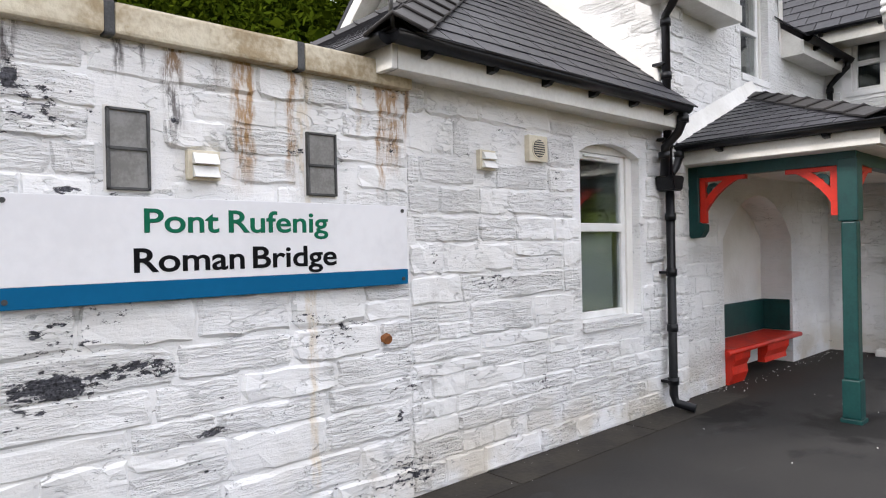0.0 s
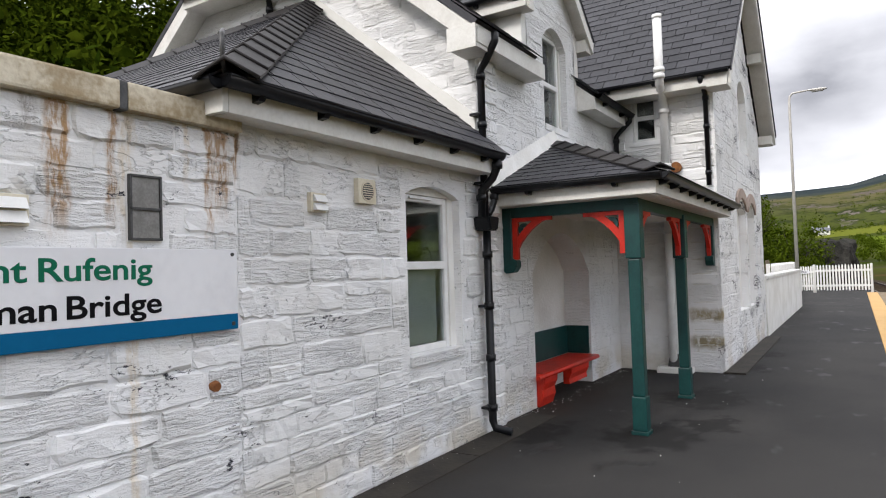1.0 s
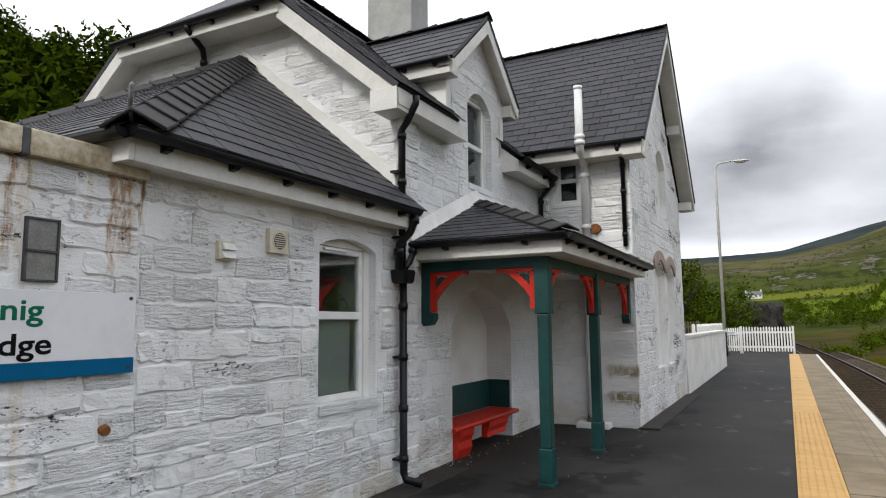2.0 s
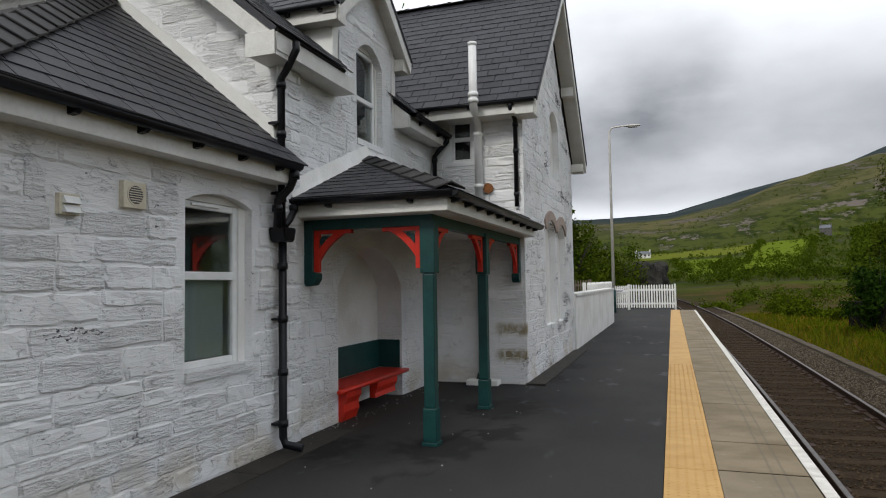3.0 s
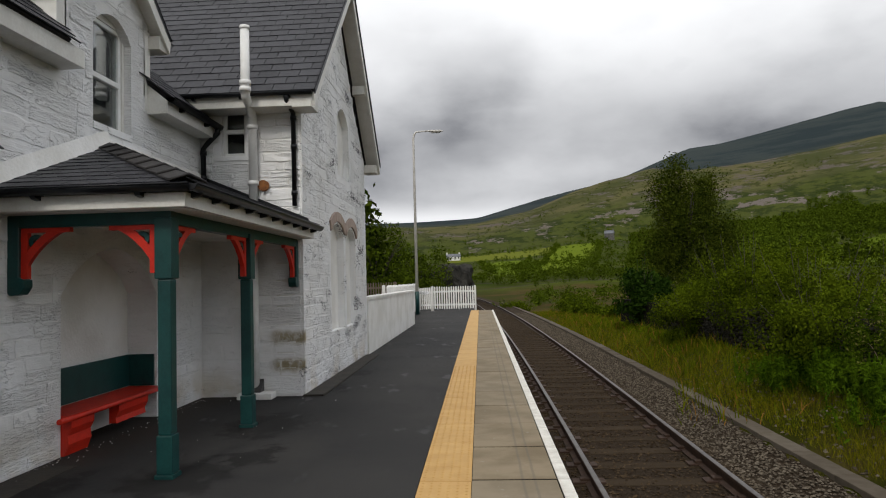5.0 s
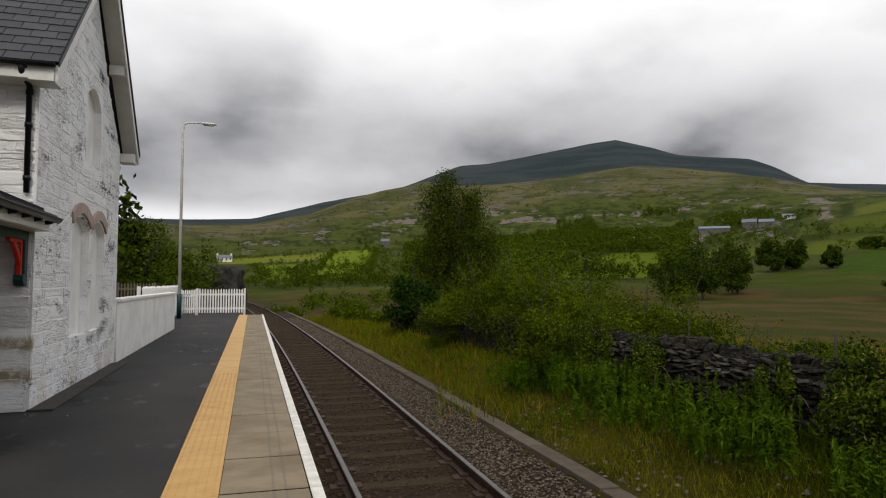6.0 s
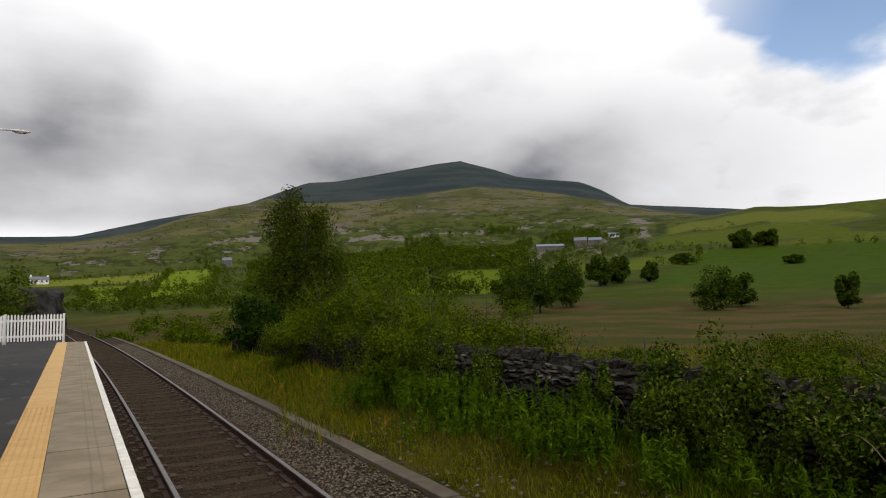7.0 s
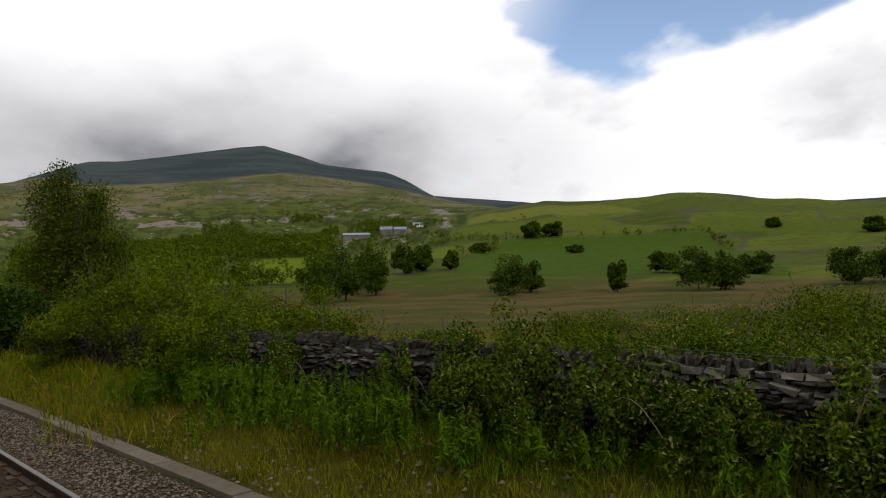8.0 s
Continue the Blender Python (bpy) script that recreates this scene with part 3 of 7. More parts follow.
for k in range(31):
    z = 0.925 + k * 0.0205
    part("blind_strip", prism([(-0.172, -1.23, z), (-0.164, -1.23, z + 0.021), (-0.164, -0.58, z + 0.021), (-0.172, -0.58, z)], (0.0008, 0, 0)), blind_cloth, blind)
part("inner_wall", boxed(-2.7, -2.6, -2.9, 0.0, 0, 2.5), white_render, house)
part("inner_floor", boxed(-2.6, -0.44, -2.9, 0.0, -0.01, 0.02), brown_wood, house)

# hipped slate roof of the low block
run = Vector((HIP_APEX.x - HIP_FRONT, 0, HIP_APEX.z - HIP_EAVE))
front = part("roof", slab([(HIP_FRONT, HIP_SIDE, HIP_EAVE), (HIP_FRONT, 0.0, HIP_EAVE), HIP_APEX], 0.05), slate, house)
slating(front, (HIP_FRONT + 0.03, HIP_SIDE, HIP_EAVE - 0.02), (0, 1, 0), run, lambda v: (3.2 * v / run.length + 0.02, 3.2), run.length, 0.165, 0.26, 3)
side_run = Vector((0, -HIP_SIDE, HIP_APEX.z - HIP_EAVE))
side_roof = part("roof", slab([(HIP_FRONT, HIP_SIDE, HIP_EAVE), HIP_APEX, (HIP_LEFT, HIP_SIDE, HIP_EAVE)], 0.05), slate, house)
half = HIP_FRONT - HIP_APEX.x
slating(side_roof, (HIP_FRONT, HIP_SIDE - 0.03, HIP_EAVE - 0.02), (-1, 0, 0), side_run, lambda v: (half * v / side_run.length + 0.02, 4.84 - half * v / side_run.length), side_run.length, 0.165, 0.30, 4)
part("roof", slab([(HIP_LEFT, HIP_SIDE, HIP_EAVE), HIP_APEX, (HIP_LEFT, 0, HIP_EAVE)], 0.05), slate, house)
caps(front, (HIP_FRONT + 0.02, HIP_SIDE - 0.02, HIP_EAVE), HIP_APEX, 0.27, 0.17, drop=0.10, lift=0.045)
caps(side_roof, (HIP_LEFT, HIP_SIDE, HIP_EAVE), HIP_APEX, 0.27, 0.17, drop=0.10, lift=0.045)
hook = part("hip_iron", tube(bmesh.new(), [(0.22, -3.16, 2.6), (0.30, -3.24, 2.66), (0.31, -3.25, 2.78), (0.27, -3.21, 2.82)], 0.013, 8), dark_metal, house)
part("fascia", boxed(0.16, 0.20, -3.12, 0.0, 2.42, 2.565, 0.005), white_wood, house)
part("soffit", boxed(-0.01, 0.16, -3.10, 0.0, 2.425, 2.445), white_wood, house)
part("fascia", boxed(HIP_LEFT, 0.198, -3.16, -3.122, 2.42, 2.565, 0.005), white_wood, house)
part("soffit", boxed(HIP_LEFT, 0.15, -3.12, -2.9, 2.445, 2.46), white_wood, house)
part("wall", boxed(HIP_LEFT, -0.05, -3.0, -2.91, 2.40, 2.56), white_render, house)
gutter(house, (0.262, -3.2, 2.585), (0.262, -0.06, 2.59), 0.52)
gutter(house, (0.24, -3.225, 2.575), (HIP_LEFT, -3.225, 2.575), 0.7, Vector((0, 1, 0)))

# -- main house: clipped gable, front wall with arched seat niche
gable = part("wall", prism([(-0.012, 0, -0.95), (-0.012, 0, 3.74), (RIDGE_X + CLIP_HALF + 0.1, 0, 4.98), (RIDGE_X - CLIP_HALF - 0.1, 0, 4.98), (MAIN_BACK, 0, 3.74), (MAIN_BACK, 0, -0.95)], (0, 0.4, 0)), white_mortar, house)


def on_gable(u, z, hu, hz):
    x0, x1 = -u - hu, -u + hu
    def top(x):
        return min(4.95, 3.66 - 0.9 * x, 3.66 + 0.9 * (x + 5.2))
    def low(x):
        return HIP_EAVE + (HIP_APEX.z - HIP_EAVE) * (1 - abs(x - HIP_APEX.x) / (HIP_FRONT - HIP_APEX.x)) - 0.08
    return z + hz < min(top(x0), top(x1)) and z - hz > min(low(x0), low(x1)) - 0.1


masonry(gable, (-0.012, -0.0, 0), (0, -1, 0), 5.0, 2.5, 4.98, on_gable, 0.12, 0.24, (0.25, 0.8), FLAT_STONES, seed=21)
part("mortar_band", prism([(-0.01, -0.012, 2.76), (-2.10, -0.012, 4.56), (-2.20, -0.012, 4.80), (-0.01, -0.012, 3.02)], (0, -0.03, 0)), white_render, house, "white mortar band above the hipped roof")
NICHE = (1.25, 3.06, -0.95, 1.48)
front_wall = part("wall", holed_wall(lambda u, z: (MAIN_X, u, z), (-0.36, 0, 0), 0.4, WING_Y0, -0.95, 2.6, NICHE, 0.48), white_mortar, house)
part("wall", boxed(-0.9, MAIN_X - 0.36, 0.4, WING_Y0, -0.95, 2.6), white_render, house, "plastered back of the seat niche")
part("wall", boxed(-0.46, -0.02, 0.02, 0.4, -0.95, 3.70), white_mortar, house)
corner_wall = part("wall", boxed(-0.3, -0.013, 0.03, 0.398, 0.0, 2.4), white_mortar, house)


def off_niche(u, z, hu, hz):
    y = WING_Y0 - u
    if z > 2.2:
        return True
    inner = y + hu > NICHE[0] - 0.02 and y - hu < NICHE[1] + 0.02 and z - hz < 2.0
    return not inner


masonry(front_wall, (MAIN_X, WING_Y0, 0), (1, 0, 0), WING_Y0 - 0.4, 0.0, 2.2, off_niche, 0.12, 0.26, (0.25, 0.7), FLAT_STONES, 31)
masonry(corner_wall, (-0.013, 0.4, 0), (1, 0, 0), 0.38, 0.0, 2.3, lambda u, z, hu, hz: True, 0.12, 0.24, (0.2, 0.5), seed=33)
DW = (1.76, 2.50, 3.25, 4.28)
upper = part("wall", holed_wall(lambda u, z: (MAIN_X, u, z), (-0.4, 0, 0), 1.26, 2.84, 2.6, 4.75, DW, 0.21), white_mortar, house)
part("wall", boxed(-0.46, MAIN_X, 0.4, 1.26, 2.6, 3.68), white_mortar, house)
part("wall", boxed(-0.46, MAIN_X, 2.84, WING_Y0, 2.6, 3.68), white_mortar, house)


def on_upper(u, z, hu, hz):
    y = WING_Y0 - u
    if y + hu > DW[0] - 0.03 and y - hu < DW[1] + 0.12 and z + hz > DW[2] - 0.06 and z - hz < 4.56:
        return False
    if z + hz > 3.62 and not (y - hu > 1.28 and y + hu < 2.85):
        return False
    canopy_top = 2.42 + 0.61 * min(max((y - 0.3) / 1.7, 0), 1)
    return z - hz > canopy_top - 0.1


masonry(upper, (MAIN_X, WING_Y0, 0), (1, 0, 0), WING_Y0 - 0.4, 2.4, 4.7, on_upper, 0.12, 0.24, (0.25, 0.8), FLAT_STONES, seed=41)
masonry(corner_wall, (-0.013, 0.4, 0), (1, 0, 0), 0.38, 2.6, 3.6, lambda u, z, hu, hz: True, 0.1, 0.19, (0.2, 0.5), seed=43)
peak = part("wall", prism([(MAIN_X, 1.27, 4.75), (MAIN_X, DORMER_Y, 5.36), (MAIN_X, 2.83, 4.75)], (-0.4, 0, 0)), white_mortar, house)
part("cheek", prism([(MAIN_X, 1.22, 3.8), (MAIN_X, 1.22, 4.7), (-1.1, 1.22, 4.7)], (0, 0.1, 0)), white_render, house)
part("cheek", prism([(MAIN_X, 2.78, 3.8), (MAIN_X, 2.78, 4.7), (-1.1, 2.78, 4.7)], (0, 0.1, 0)), white_render, house)
dwin = sash(house, "window", lambda u, z: (MAIN_X - 0.10, u, z), (1, 0, 0), DW[0] - 0.03, 2.46, DW[2] + 0.006, 4.42, 3.80, 0.05)
# an added near-black sheet behind the panes stands in for the unlit room
dim_backing = plain("dim_backing", (0.020, 0.021, 0.023), (0.034, 0.035, 0.037), 9, 0.9, 0.001)
part("drawn_curtain", boxed(MAIN_X - 0.26, MAIN_X - 0.20, DW[0] - 0.05, DW[1] + 0.05, DW[2], 4.52), dim_backing, dwin, "added dark sheet for the unlit room behind the panes")
part("sill", boxed(MAIN_X - 0.2, MAIN_X + 0.015, DW[0], DW[1], 3.18, 3.255, 0.008), white_stone, dwin)
part("lining", boxed(MAIN_X - 0.2, MAIN_X - 0.09, DW[0] - 0.02, DW[1] + 0.02, 4.421, 4.52, 0.004), white_wood, dwin)
part("lining", boxed(MAIN_X - 0.2, MAIN_X - 0.085, 2.461, DW[1] + 0.02, DW[2], 4.42, 0.004), white_render, dwin)

# roofs of the main house
slope = (RIDGE_Z - MAIN_EAVE) / (0.2 - RIDGE_X)
main_up = Vector((RIDGE_X - 0.2, 0, RIDGE_Z - MAIN_EAVE))
clip_x = RIDGE_X + (RIDGE_Z - CLIP_Z) / slope
main_roof = part("roof", slab([(0.2, -0.32, MAIN_EAVE), (0.2, 1.0, MAIN_EAVE), (-0.75, 2.05, 4.61), (0.2, 3.1, MAIN_EAVE), (0.2, 6.5, MAIN_EAVE), (RIDGE_X, 6.5, RIDGE_Z), (RIDGE_X, 1.0, RIDGE_Z), (clip_x, -0.32, CLIP_Z)], 0.06), slate, house)
part("roof", slab([(2 * RIDGE_X - 0.2, -0.32, MAIN_EAVE), (2 * RIDGE_X - 0.2, 6.5, MAIN_EAVE), (RIDGE_X, 6.5, RIDGE_Z), (RIDGE_X, 1.0, RIDGE_Z), (2 * RIDGE_X - clip_x, -0.32, CLIP_Z)], 0.06), slate, house)
part("roof", slab([(clip_x, -0.36, CLIP_Z - 0.02), (RIDGE_X, 1.0, RIDGE_Z), (2 * RIDGE_X - clip_x, -0.36, CLIP_Z - 0.02)], 0.06), slate, house)
slating(main_roof, (0.23, -0.34, MAIN_EAVE - 0.02), (0, 1, 0), main_up, lambda v: (0.0 + max(0, v - 1.67) * 0.68, 1.35 + 0.75 * v), 2.6, 0.19, 0.27, 6)
slating(main_roof, (0.23, 0, MAIN_EAVE - 0.02), (0, 1, 0), main_up, lambda v: (3.0 - 0.7 * v, 4.25 + 0.1 * v), 1.2, 0.19, 0.27, 7)
caps(main_roof, (RIDGE_X, 1.0, RIDGE_Z), (RIDGE_X, 6.4, RIDGE_Z), 0.45, 0.16)
for s in (1, -1):
    bx = RIDGE_X + s * 2.78
    top = RIDGE_X + s * (CLIP_HALF - 0.02)
    part("bargeboard", prism([(bx, -0.32, MAIN_EAVE - 0.07), (top, -0.32, CLIP_Z - 0.03), (top, -0.32, CLIP_Z - 0.24), (bx - s * 0.02, -0.32, MAIN_EAVE - 0.24)], (0, 0.035, 0)), white_wood, house)
    part("soffit", prism([(bx, -0.285, MAIN_EAVE - 0.15), (top, -0.285, CLIP_Z - 0.13), (top, -0.285, CLIP_Z - 0.16), (bx, -0.285, MAIN_EAVE - 0.18)], (0, 0.283, 0)), white_wood, house)
    part("eave_box", prism([(bx, -0.30, MAIN_EAVE - 0.06), (bx, -0.30, MAIN_EAVE - 0.24), (bx - s * 0.28, -0.30, MAIN_EAVE - 0.24), (bx - s * 0.28, -0.30, MAIN_EAVE + 0.1)], (0, 0.29, 0)), white_wood, house)
part("eave_plate", boxed(-0.12, 0.185, -0.335, -0.322, 3.55, 3.77, 0.004), white_wood, house)
part("fascia", boxed(2 * RIDGE_X - clip_x + 0.05, clip_x - 0.05, -0.34, -0.30, 4.86, 5.0, 0.004), white_wood, house)
part("soffit", boxed(2 * RIDGE_X - clip_x + 0.05, clip_x - 0.05, -0.30, 0.0, 4.87, 4.89), white_wood, house)
gutter(house, (clip_x, -0.40, 5.02), (2 * RIDGE_X - clip_x, -0.40, 5.02), 0.7, Vector((0, 1, 0)))
downpipe(house, [(-2.62, -0.40, 4.99), (-2.62, -0.38, 4.93), (-2.66, -0.12, 4.80), (-2.70, -0.06, 4.72), (-2.70, -0.06, 4.45)], 0.035, [(-2.70, -0.06, 4.66)])
for a, b in ((-0.30, 1.22), (2.86, 4.22)):
    part("fascia", boxed(0.16, 0.19, a, b, 3.60, 3.765, 0.004), white_wood, house)
    part("soffit", boxed(MAIN_X, 0.16, a, b, 3.602, 3.625), white_wood, house)
    for c in (a, b - 0.03):
        part("eave_end", prism([(MAIN_X, c, 3.626), (0.158, c, 3.626), (0.158, c, 3.775), (MAIN_X, c, 3.775 + 0.21 * slope)], (0, 0.03, 0)), white_wood, house)
for c in (1.17, 2.80):
    part("dormer_corner", boxed(-0.62, MAIN_X + 0.005, c, c + 0.13, 3.64, 4.60, 0.012), white_render, house)
    gutter(house, (0.25, a - 0.05, 3.775), (0.25, b + 0.06, 3.765), 0.6)

# dormer roof
for s in (-1, 1):
    up = Vector((0, -s * DORMER_HALF, DORMER_TOP - DORMER_EAVE))
    edge = DORMER_Y + s * DORMER_HALF
    pts = [(0.12, edge, DORMER_EAVE), (0.12, DORMER_Y, DORMER_TOP), (-1.9, DORMER_Y, DORMER_TOP), (-0.75, edge, DORMER_EAVE)]
    d = part("roof", slab(pts, 0.05), slate, house)
    slating(d, (0.13, edge + s * 0.02, DORMER_EAVE - 0.02), (-1, 0, 0), up, lambda v: (0.0, 0.88 + 0.82 * v), up.length, 0.19, 0.27, 8 + s)
    part("bargeboard", prism([(0.12, edge, DORMER_EAVE - 0.04), (0.12, DORMER_Y, DORMER_TOP - 0.04), (0.12, DORMER_Y, DORMER_TOP - 0.24), (0.12, edge - s * 0.03, DORMER_EAVE - 0.19)], (-0.03, 0, 0)), white_wood, house)
    part("soffit", prism([(0.088, edge, DORMER_EAVE - 0.1), (0.088, DORMER_Y, DORMER_TOP - 0.12), (0.088, DORMER_Y, DORMER_TOP - 0.14), (0.088, edge, DORMER_EAVE - 0.12)], (-0.16, 0, 0)), white_wood, house)
    part("eave_box", boxed(-0.72, 0.085, min(edge, edge - s * 0.22), max(edge, edge - s * 0.22), DORMER_EAVE - 0.19, DORMER_EAVE - 0.03, 0.004), white_wood, house)
    gutter(house, (0.10, edge + s * 0.05, DORMER_EAVE - 0.02), (-0.72, edge + s * 0.05, DORMER_EAVE - 0.02), 0.5, Vector((0, -s, 0)), 0.045)
    if s < 0:
        caps(d, (0.13, DORMER_Y, DORMER_TOP), (-1.8, DORMER_Y, DORMER_TOP), 0.4, 0.13)
stack = part("chimney", boxed(-2.95, -2.05, 3.8, 4.4, 5.6, 7.5, 0.02), chimney_render, house, "grey rendered chimney stack")
part("chimney_cap", boxed(-3.03, -1.97, 3.72, 4.48, 7.5, 7.62, 0.02), chimney_render, stack)

# -- the wing with its tall gable towards the track
SW = (0.25, 0.60, 3.36, 4.06)
side_wall = part("wall", holed_wall(lambda u, z: (u, WING_Y0, z), (0, 0.38, 0), -0.5, WING_X - 0.38, -0.95, WING_EAVE, SW, 0.0), white_mortar, house)


def on_side(u, z, hu, hz):
    x = WING_X - u
    return not (x + hu > SW[0] - 0.05 and x - hu < SW[1] + 0.05 and z + hz > SW[2] - 0.08 and z - hz < SW[3] + 0.1)


masonry(side_wall, (WING_X - 0.02, WING_Y0, 0), (0, -1, 0), 1.42, 2.5, 4.05, on_side, 0.09, 0.19, (0.3, 0.9), seed=51)
masonry(side_wall, (WING_X - 0.02, WING_Y0, 0), (0, -1, 0), 1.42, 0.0, 2.4, lambda u, z, hu, hz: True, 0.14, 0.28, (0.3, 0.8), FLAT_STONES, 52)
swin = sash(house, "window", lambda u, z: (u, WING_Y0 + 0.07, z), (0, -1, 0), SW[0], SW[1], SW[2], SW[3], 3.72, 0.05)
# the same added dark sheet gives this small window its unlit room
part("drawn_curtain", boxed(SW[0] - 0.04, SW[1] + 0.04, WING_Y0 + 0.17, WING_Y0 + 0.23, SW[2] - 0.03, SW[3] + 0.03), dim_backing, swin, "added dark sheet for the unlit room behind the panes")
part("sill", boxed(SW[0] - 0.05, SW[1] + 0.05, WING_Y0 - 0.02, WING_Y0 + 0.1, SW[2] - 0.07, SW[2] - 0.002, 0.006), white_stone, swin)
RECESS = ((6.70, 7.72, 3.45, 4.45, 0.28), (6.05, 7.09, 0.74, 2.36, 0.2), (7.27, 8.22, 0.74, 2.36, 0.2))
bm = bmesh.new()
for line in ([(WING_Y0, -0.95), (6.05, -0.95), (6.05, 5.85), (WING_Y0, WING_EAVE)], [(8.22, -0.95), (WING_Y1, -0.95), (WING_Y1, WING_EAVE), (8.22, 5.05)],
             [(6.05, -0.95), (8.22, -0.95), (8.22, 0.74), (6.05, 0.74)], [(7.09, 0.74), (7.27, 0.74), (7.27, 2.36), (7.09, 2.36)],
             arc(6.05, 7.09, 2.36, 0.2) + [(7.09, 2.9), (6.05, 2.9)], arc(7.27, 8.22, 2.36, 0.2) + [(8.22, 2.9), (7.27, 2.9)], [(7.09, 2.36), (7.27, 2.36), (7.27, 2.9), (7.09, 2.9)],
             [(6.05, 2.9), (8.22, 2.9), (8.22, 3.45), (6.05, 3.45)], [(6.05, 3.45), (6.70, 3.45), (6.70, 4.8), (6.05, 4.8)], [(7.72, 3.45), (8.22, 3.45), (8.22, 4.8), (7.72, 4.8)],
             arc(6.70, 7.72, 4.45, 0.28) + [(7.72, 4.8), (6.70, 4.8)], [(6.05, 4.8), (8.22, 4.8), (8.22, 5.05), (WING_MID, 6.72), (6.05, 5.85)]):
    prism([(WING_X, y, z) for y, z in line], (-0.12, 0, 0), bm)
bmesh.ops.remove_doubles(bm, verts=bm.verts[:], dist=0.0005)
gable_wall = part("wall", bm, white_mortar, house)
part("wall", prism([(WING_X - 0.12, WING_Y0 + 0.001, -0.95), (WING_X - 0.12, WING_Y0 + 0.001, WING_EAVE), (WING_X - 0.12, WING_MID, 6.72), (WING_X - 0.12, WING_Y1, WING_EAVE), (WING_X - 0.12, WING_Y1, -0.95)], (-0.26, 0, 0)), white_render, house)


def on_wing(u, z, hu, hz):
    y = WING_Y1 - u
    for a, b, c, d, r in RECESS:
        if y + hu > a and y - hu < b and z + hz > c and z - hz < d + r + (0.22 if c < 1 else 0):
            return False
    lim = WING_EAVE - 0.05 + 0.98 * (WING_Y1 - WING_MID - abs(y - WING_MID) - hu)
    return z + hz < lim


masonry(gable_wall, (WING_X, WING_Y1, 0), (1, 0, 0), WING_Y1 - WING_Y0, 0.0, 6.6, on_wing, 0.12, 0.24, (0.25, 0.8), FLAT_STONES, seed=61)
for a, b in ((6.05, 7.09), (7.27, 8.22)):
    line = arc(a - 0.03, b + 0.03, 2.40, 0.2, 6)
    for (u, z), (p, q) in zip(line, line[1:]):
        bm = prism([(WING_X, u, z), (WING_X, p, q), (WING_X, p + (p - (a + b) / 2) * 0.12, q + 0.17), (WING_X, u + (u - (a + b) / 2) * 0.12, z + 0.17)], (0.035, 0, 0))
        bmesh.ops.bevel(bm, geom=bm.edges[:], offset=0.008, segments=1, affect="EDGES")
        part("arch_stone", bm, brown_stone, gable_wall, "bare brown arch stone")
for s, y0 in ((-1, WING_Y0 - 0.38), (1, WING_Y1 + 0.38)):
    up = Vector((0, WING_MID - y0, WING_RIDGE - WING_EAVE))
    r = part("roof", slab([(WING_VERGE, y0, WING_EAVE), (WING_VERGE, WING_MID, WING_RIDGE), (-4.6, WING_MID, WING_RIDGE), (-4.6, y0, WING_EAVE)], 0.06), slate, house)
    if s < 0:
        slating(r, (WING_VERGE + 0.01, y0 - 0.03, WING_EAVE - 0.02), (-1, 0, 0), up, lambda v: (0.0, 2.1 + 0.95 * v), up.length, 0.2, 0.29, 71)
        caps(r, (WING_VERGE, WING_MID, WING_RIDGE), (-3.2, WING_MID, WING_RIDGE), 0.45, 0.15)
    part("bargeboard", prism([(WING_VERGE, y0, WING_EAVE - 0.05), (WING_VERGE, WING_MID, WING_RIDGE - 0.05), (WING_VERGE, WING_MID, WING_RIDGE - 0.28), (WING_VERGE, y0 - s * 0.03, WING_EAVE - 0.22)], (-0.035, 0, 0)), white_wood, house)
    part("verge_trim", prism([(WING_VERGE + 0.02, y0, WING_EAVE + 0.01), (WING_VERGE + 0.02, WING_MID, WING_RIDGE + 0.01), (WING_VERGE + 0.02, WING_MID, WING_RIDGE - 0.06), (WING_VERGE + 0.02, y0, WING_EAVE - 0.06)], (-0.018, 0, 0)), slate, house)
    part("soffit", prism([(WING_VERGE - 0.036, y0, WING_EAVE - 0.13), (WING_VERGE - 0.036, WING_MID, WING_RIDGE - 0.15), (WING_VERGE - 0.036, WING_MID, WING_RIDGE - 0.17), (WING_VERGE - 0.036, y0, WING_EAVE - 0.15)], (-0.25, 0, 0)), white_wood, house)
    mid = Vector((0, y0, WING_EAVE)).lerp(Vector((0, WING_MID, WING_RIDGE)), 0.52)
    part("purlin_end", boxed(WING_X, WING_VERGE - 0.04, mid.y - 0.08, mid.y + 0.08, mid.z - 0.34, mid.z - 0.16, 0.01), white_wood, house)
    part("eave_box", boxed(WING_X - 0.02, WING_VERGE - 0.04, min(y0, y0 - s * 0.36), max(y0, y0 - s * 0.36), WING_EAVE - 0.23, WING_EAVE - 0.06, 0.006), white_wood, house)
    part("fascia", boxed(-0.3, WING_VERGE - 0.3, min(y0, y0 - s * 0.04), max(y0, y0 - s * 0.04), WING_EAVE - 0.21, WING_EAVE - 0.06, 0.004), white_wood, house)
    part("soffit", boxed(-0.3, WING_VERGE - 0.3, min(y0 - s * 0.04, y0 - s * 0.38), max(y0 - s * 0.04, y0 - s * 0.38), WING_EAVE - 0.21, WING_EAVE - 0.19), white_wood, house)
gutter(house, (WING_VERGE - 0.02, WING_Y0 - 0.43, WING_EAVE - 0.03), (-0.3, WING_Y0 - 0.43, WING_EAVE - 0.03), 0.6, Vector((0, 1, 0)), 0.045)
part("wall", boxed(-4.8, -0.5, WING_Y1 - 0.4, WING_Y1, -0.95, WING_EAVE), white_render, house)
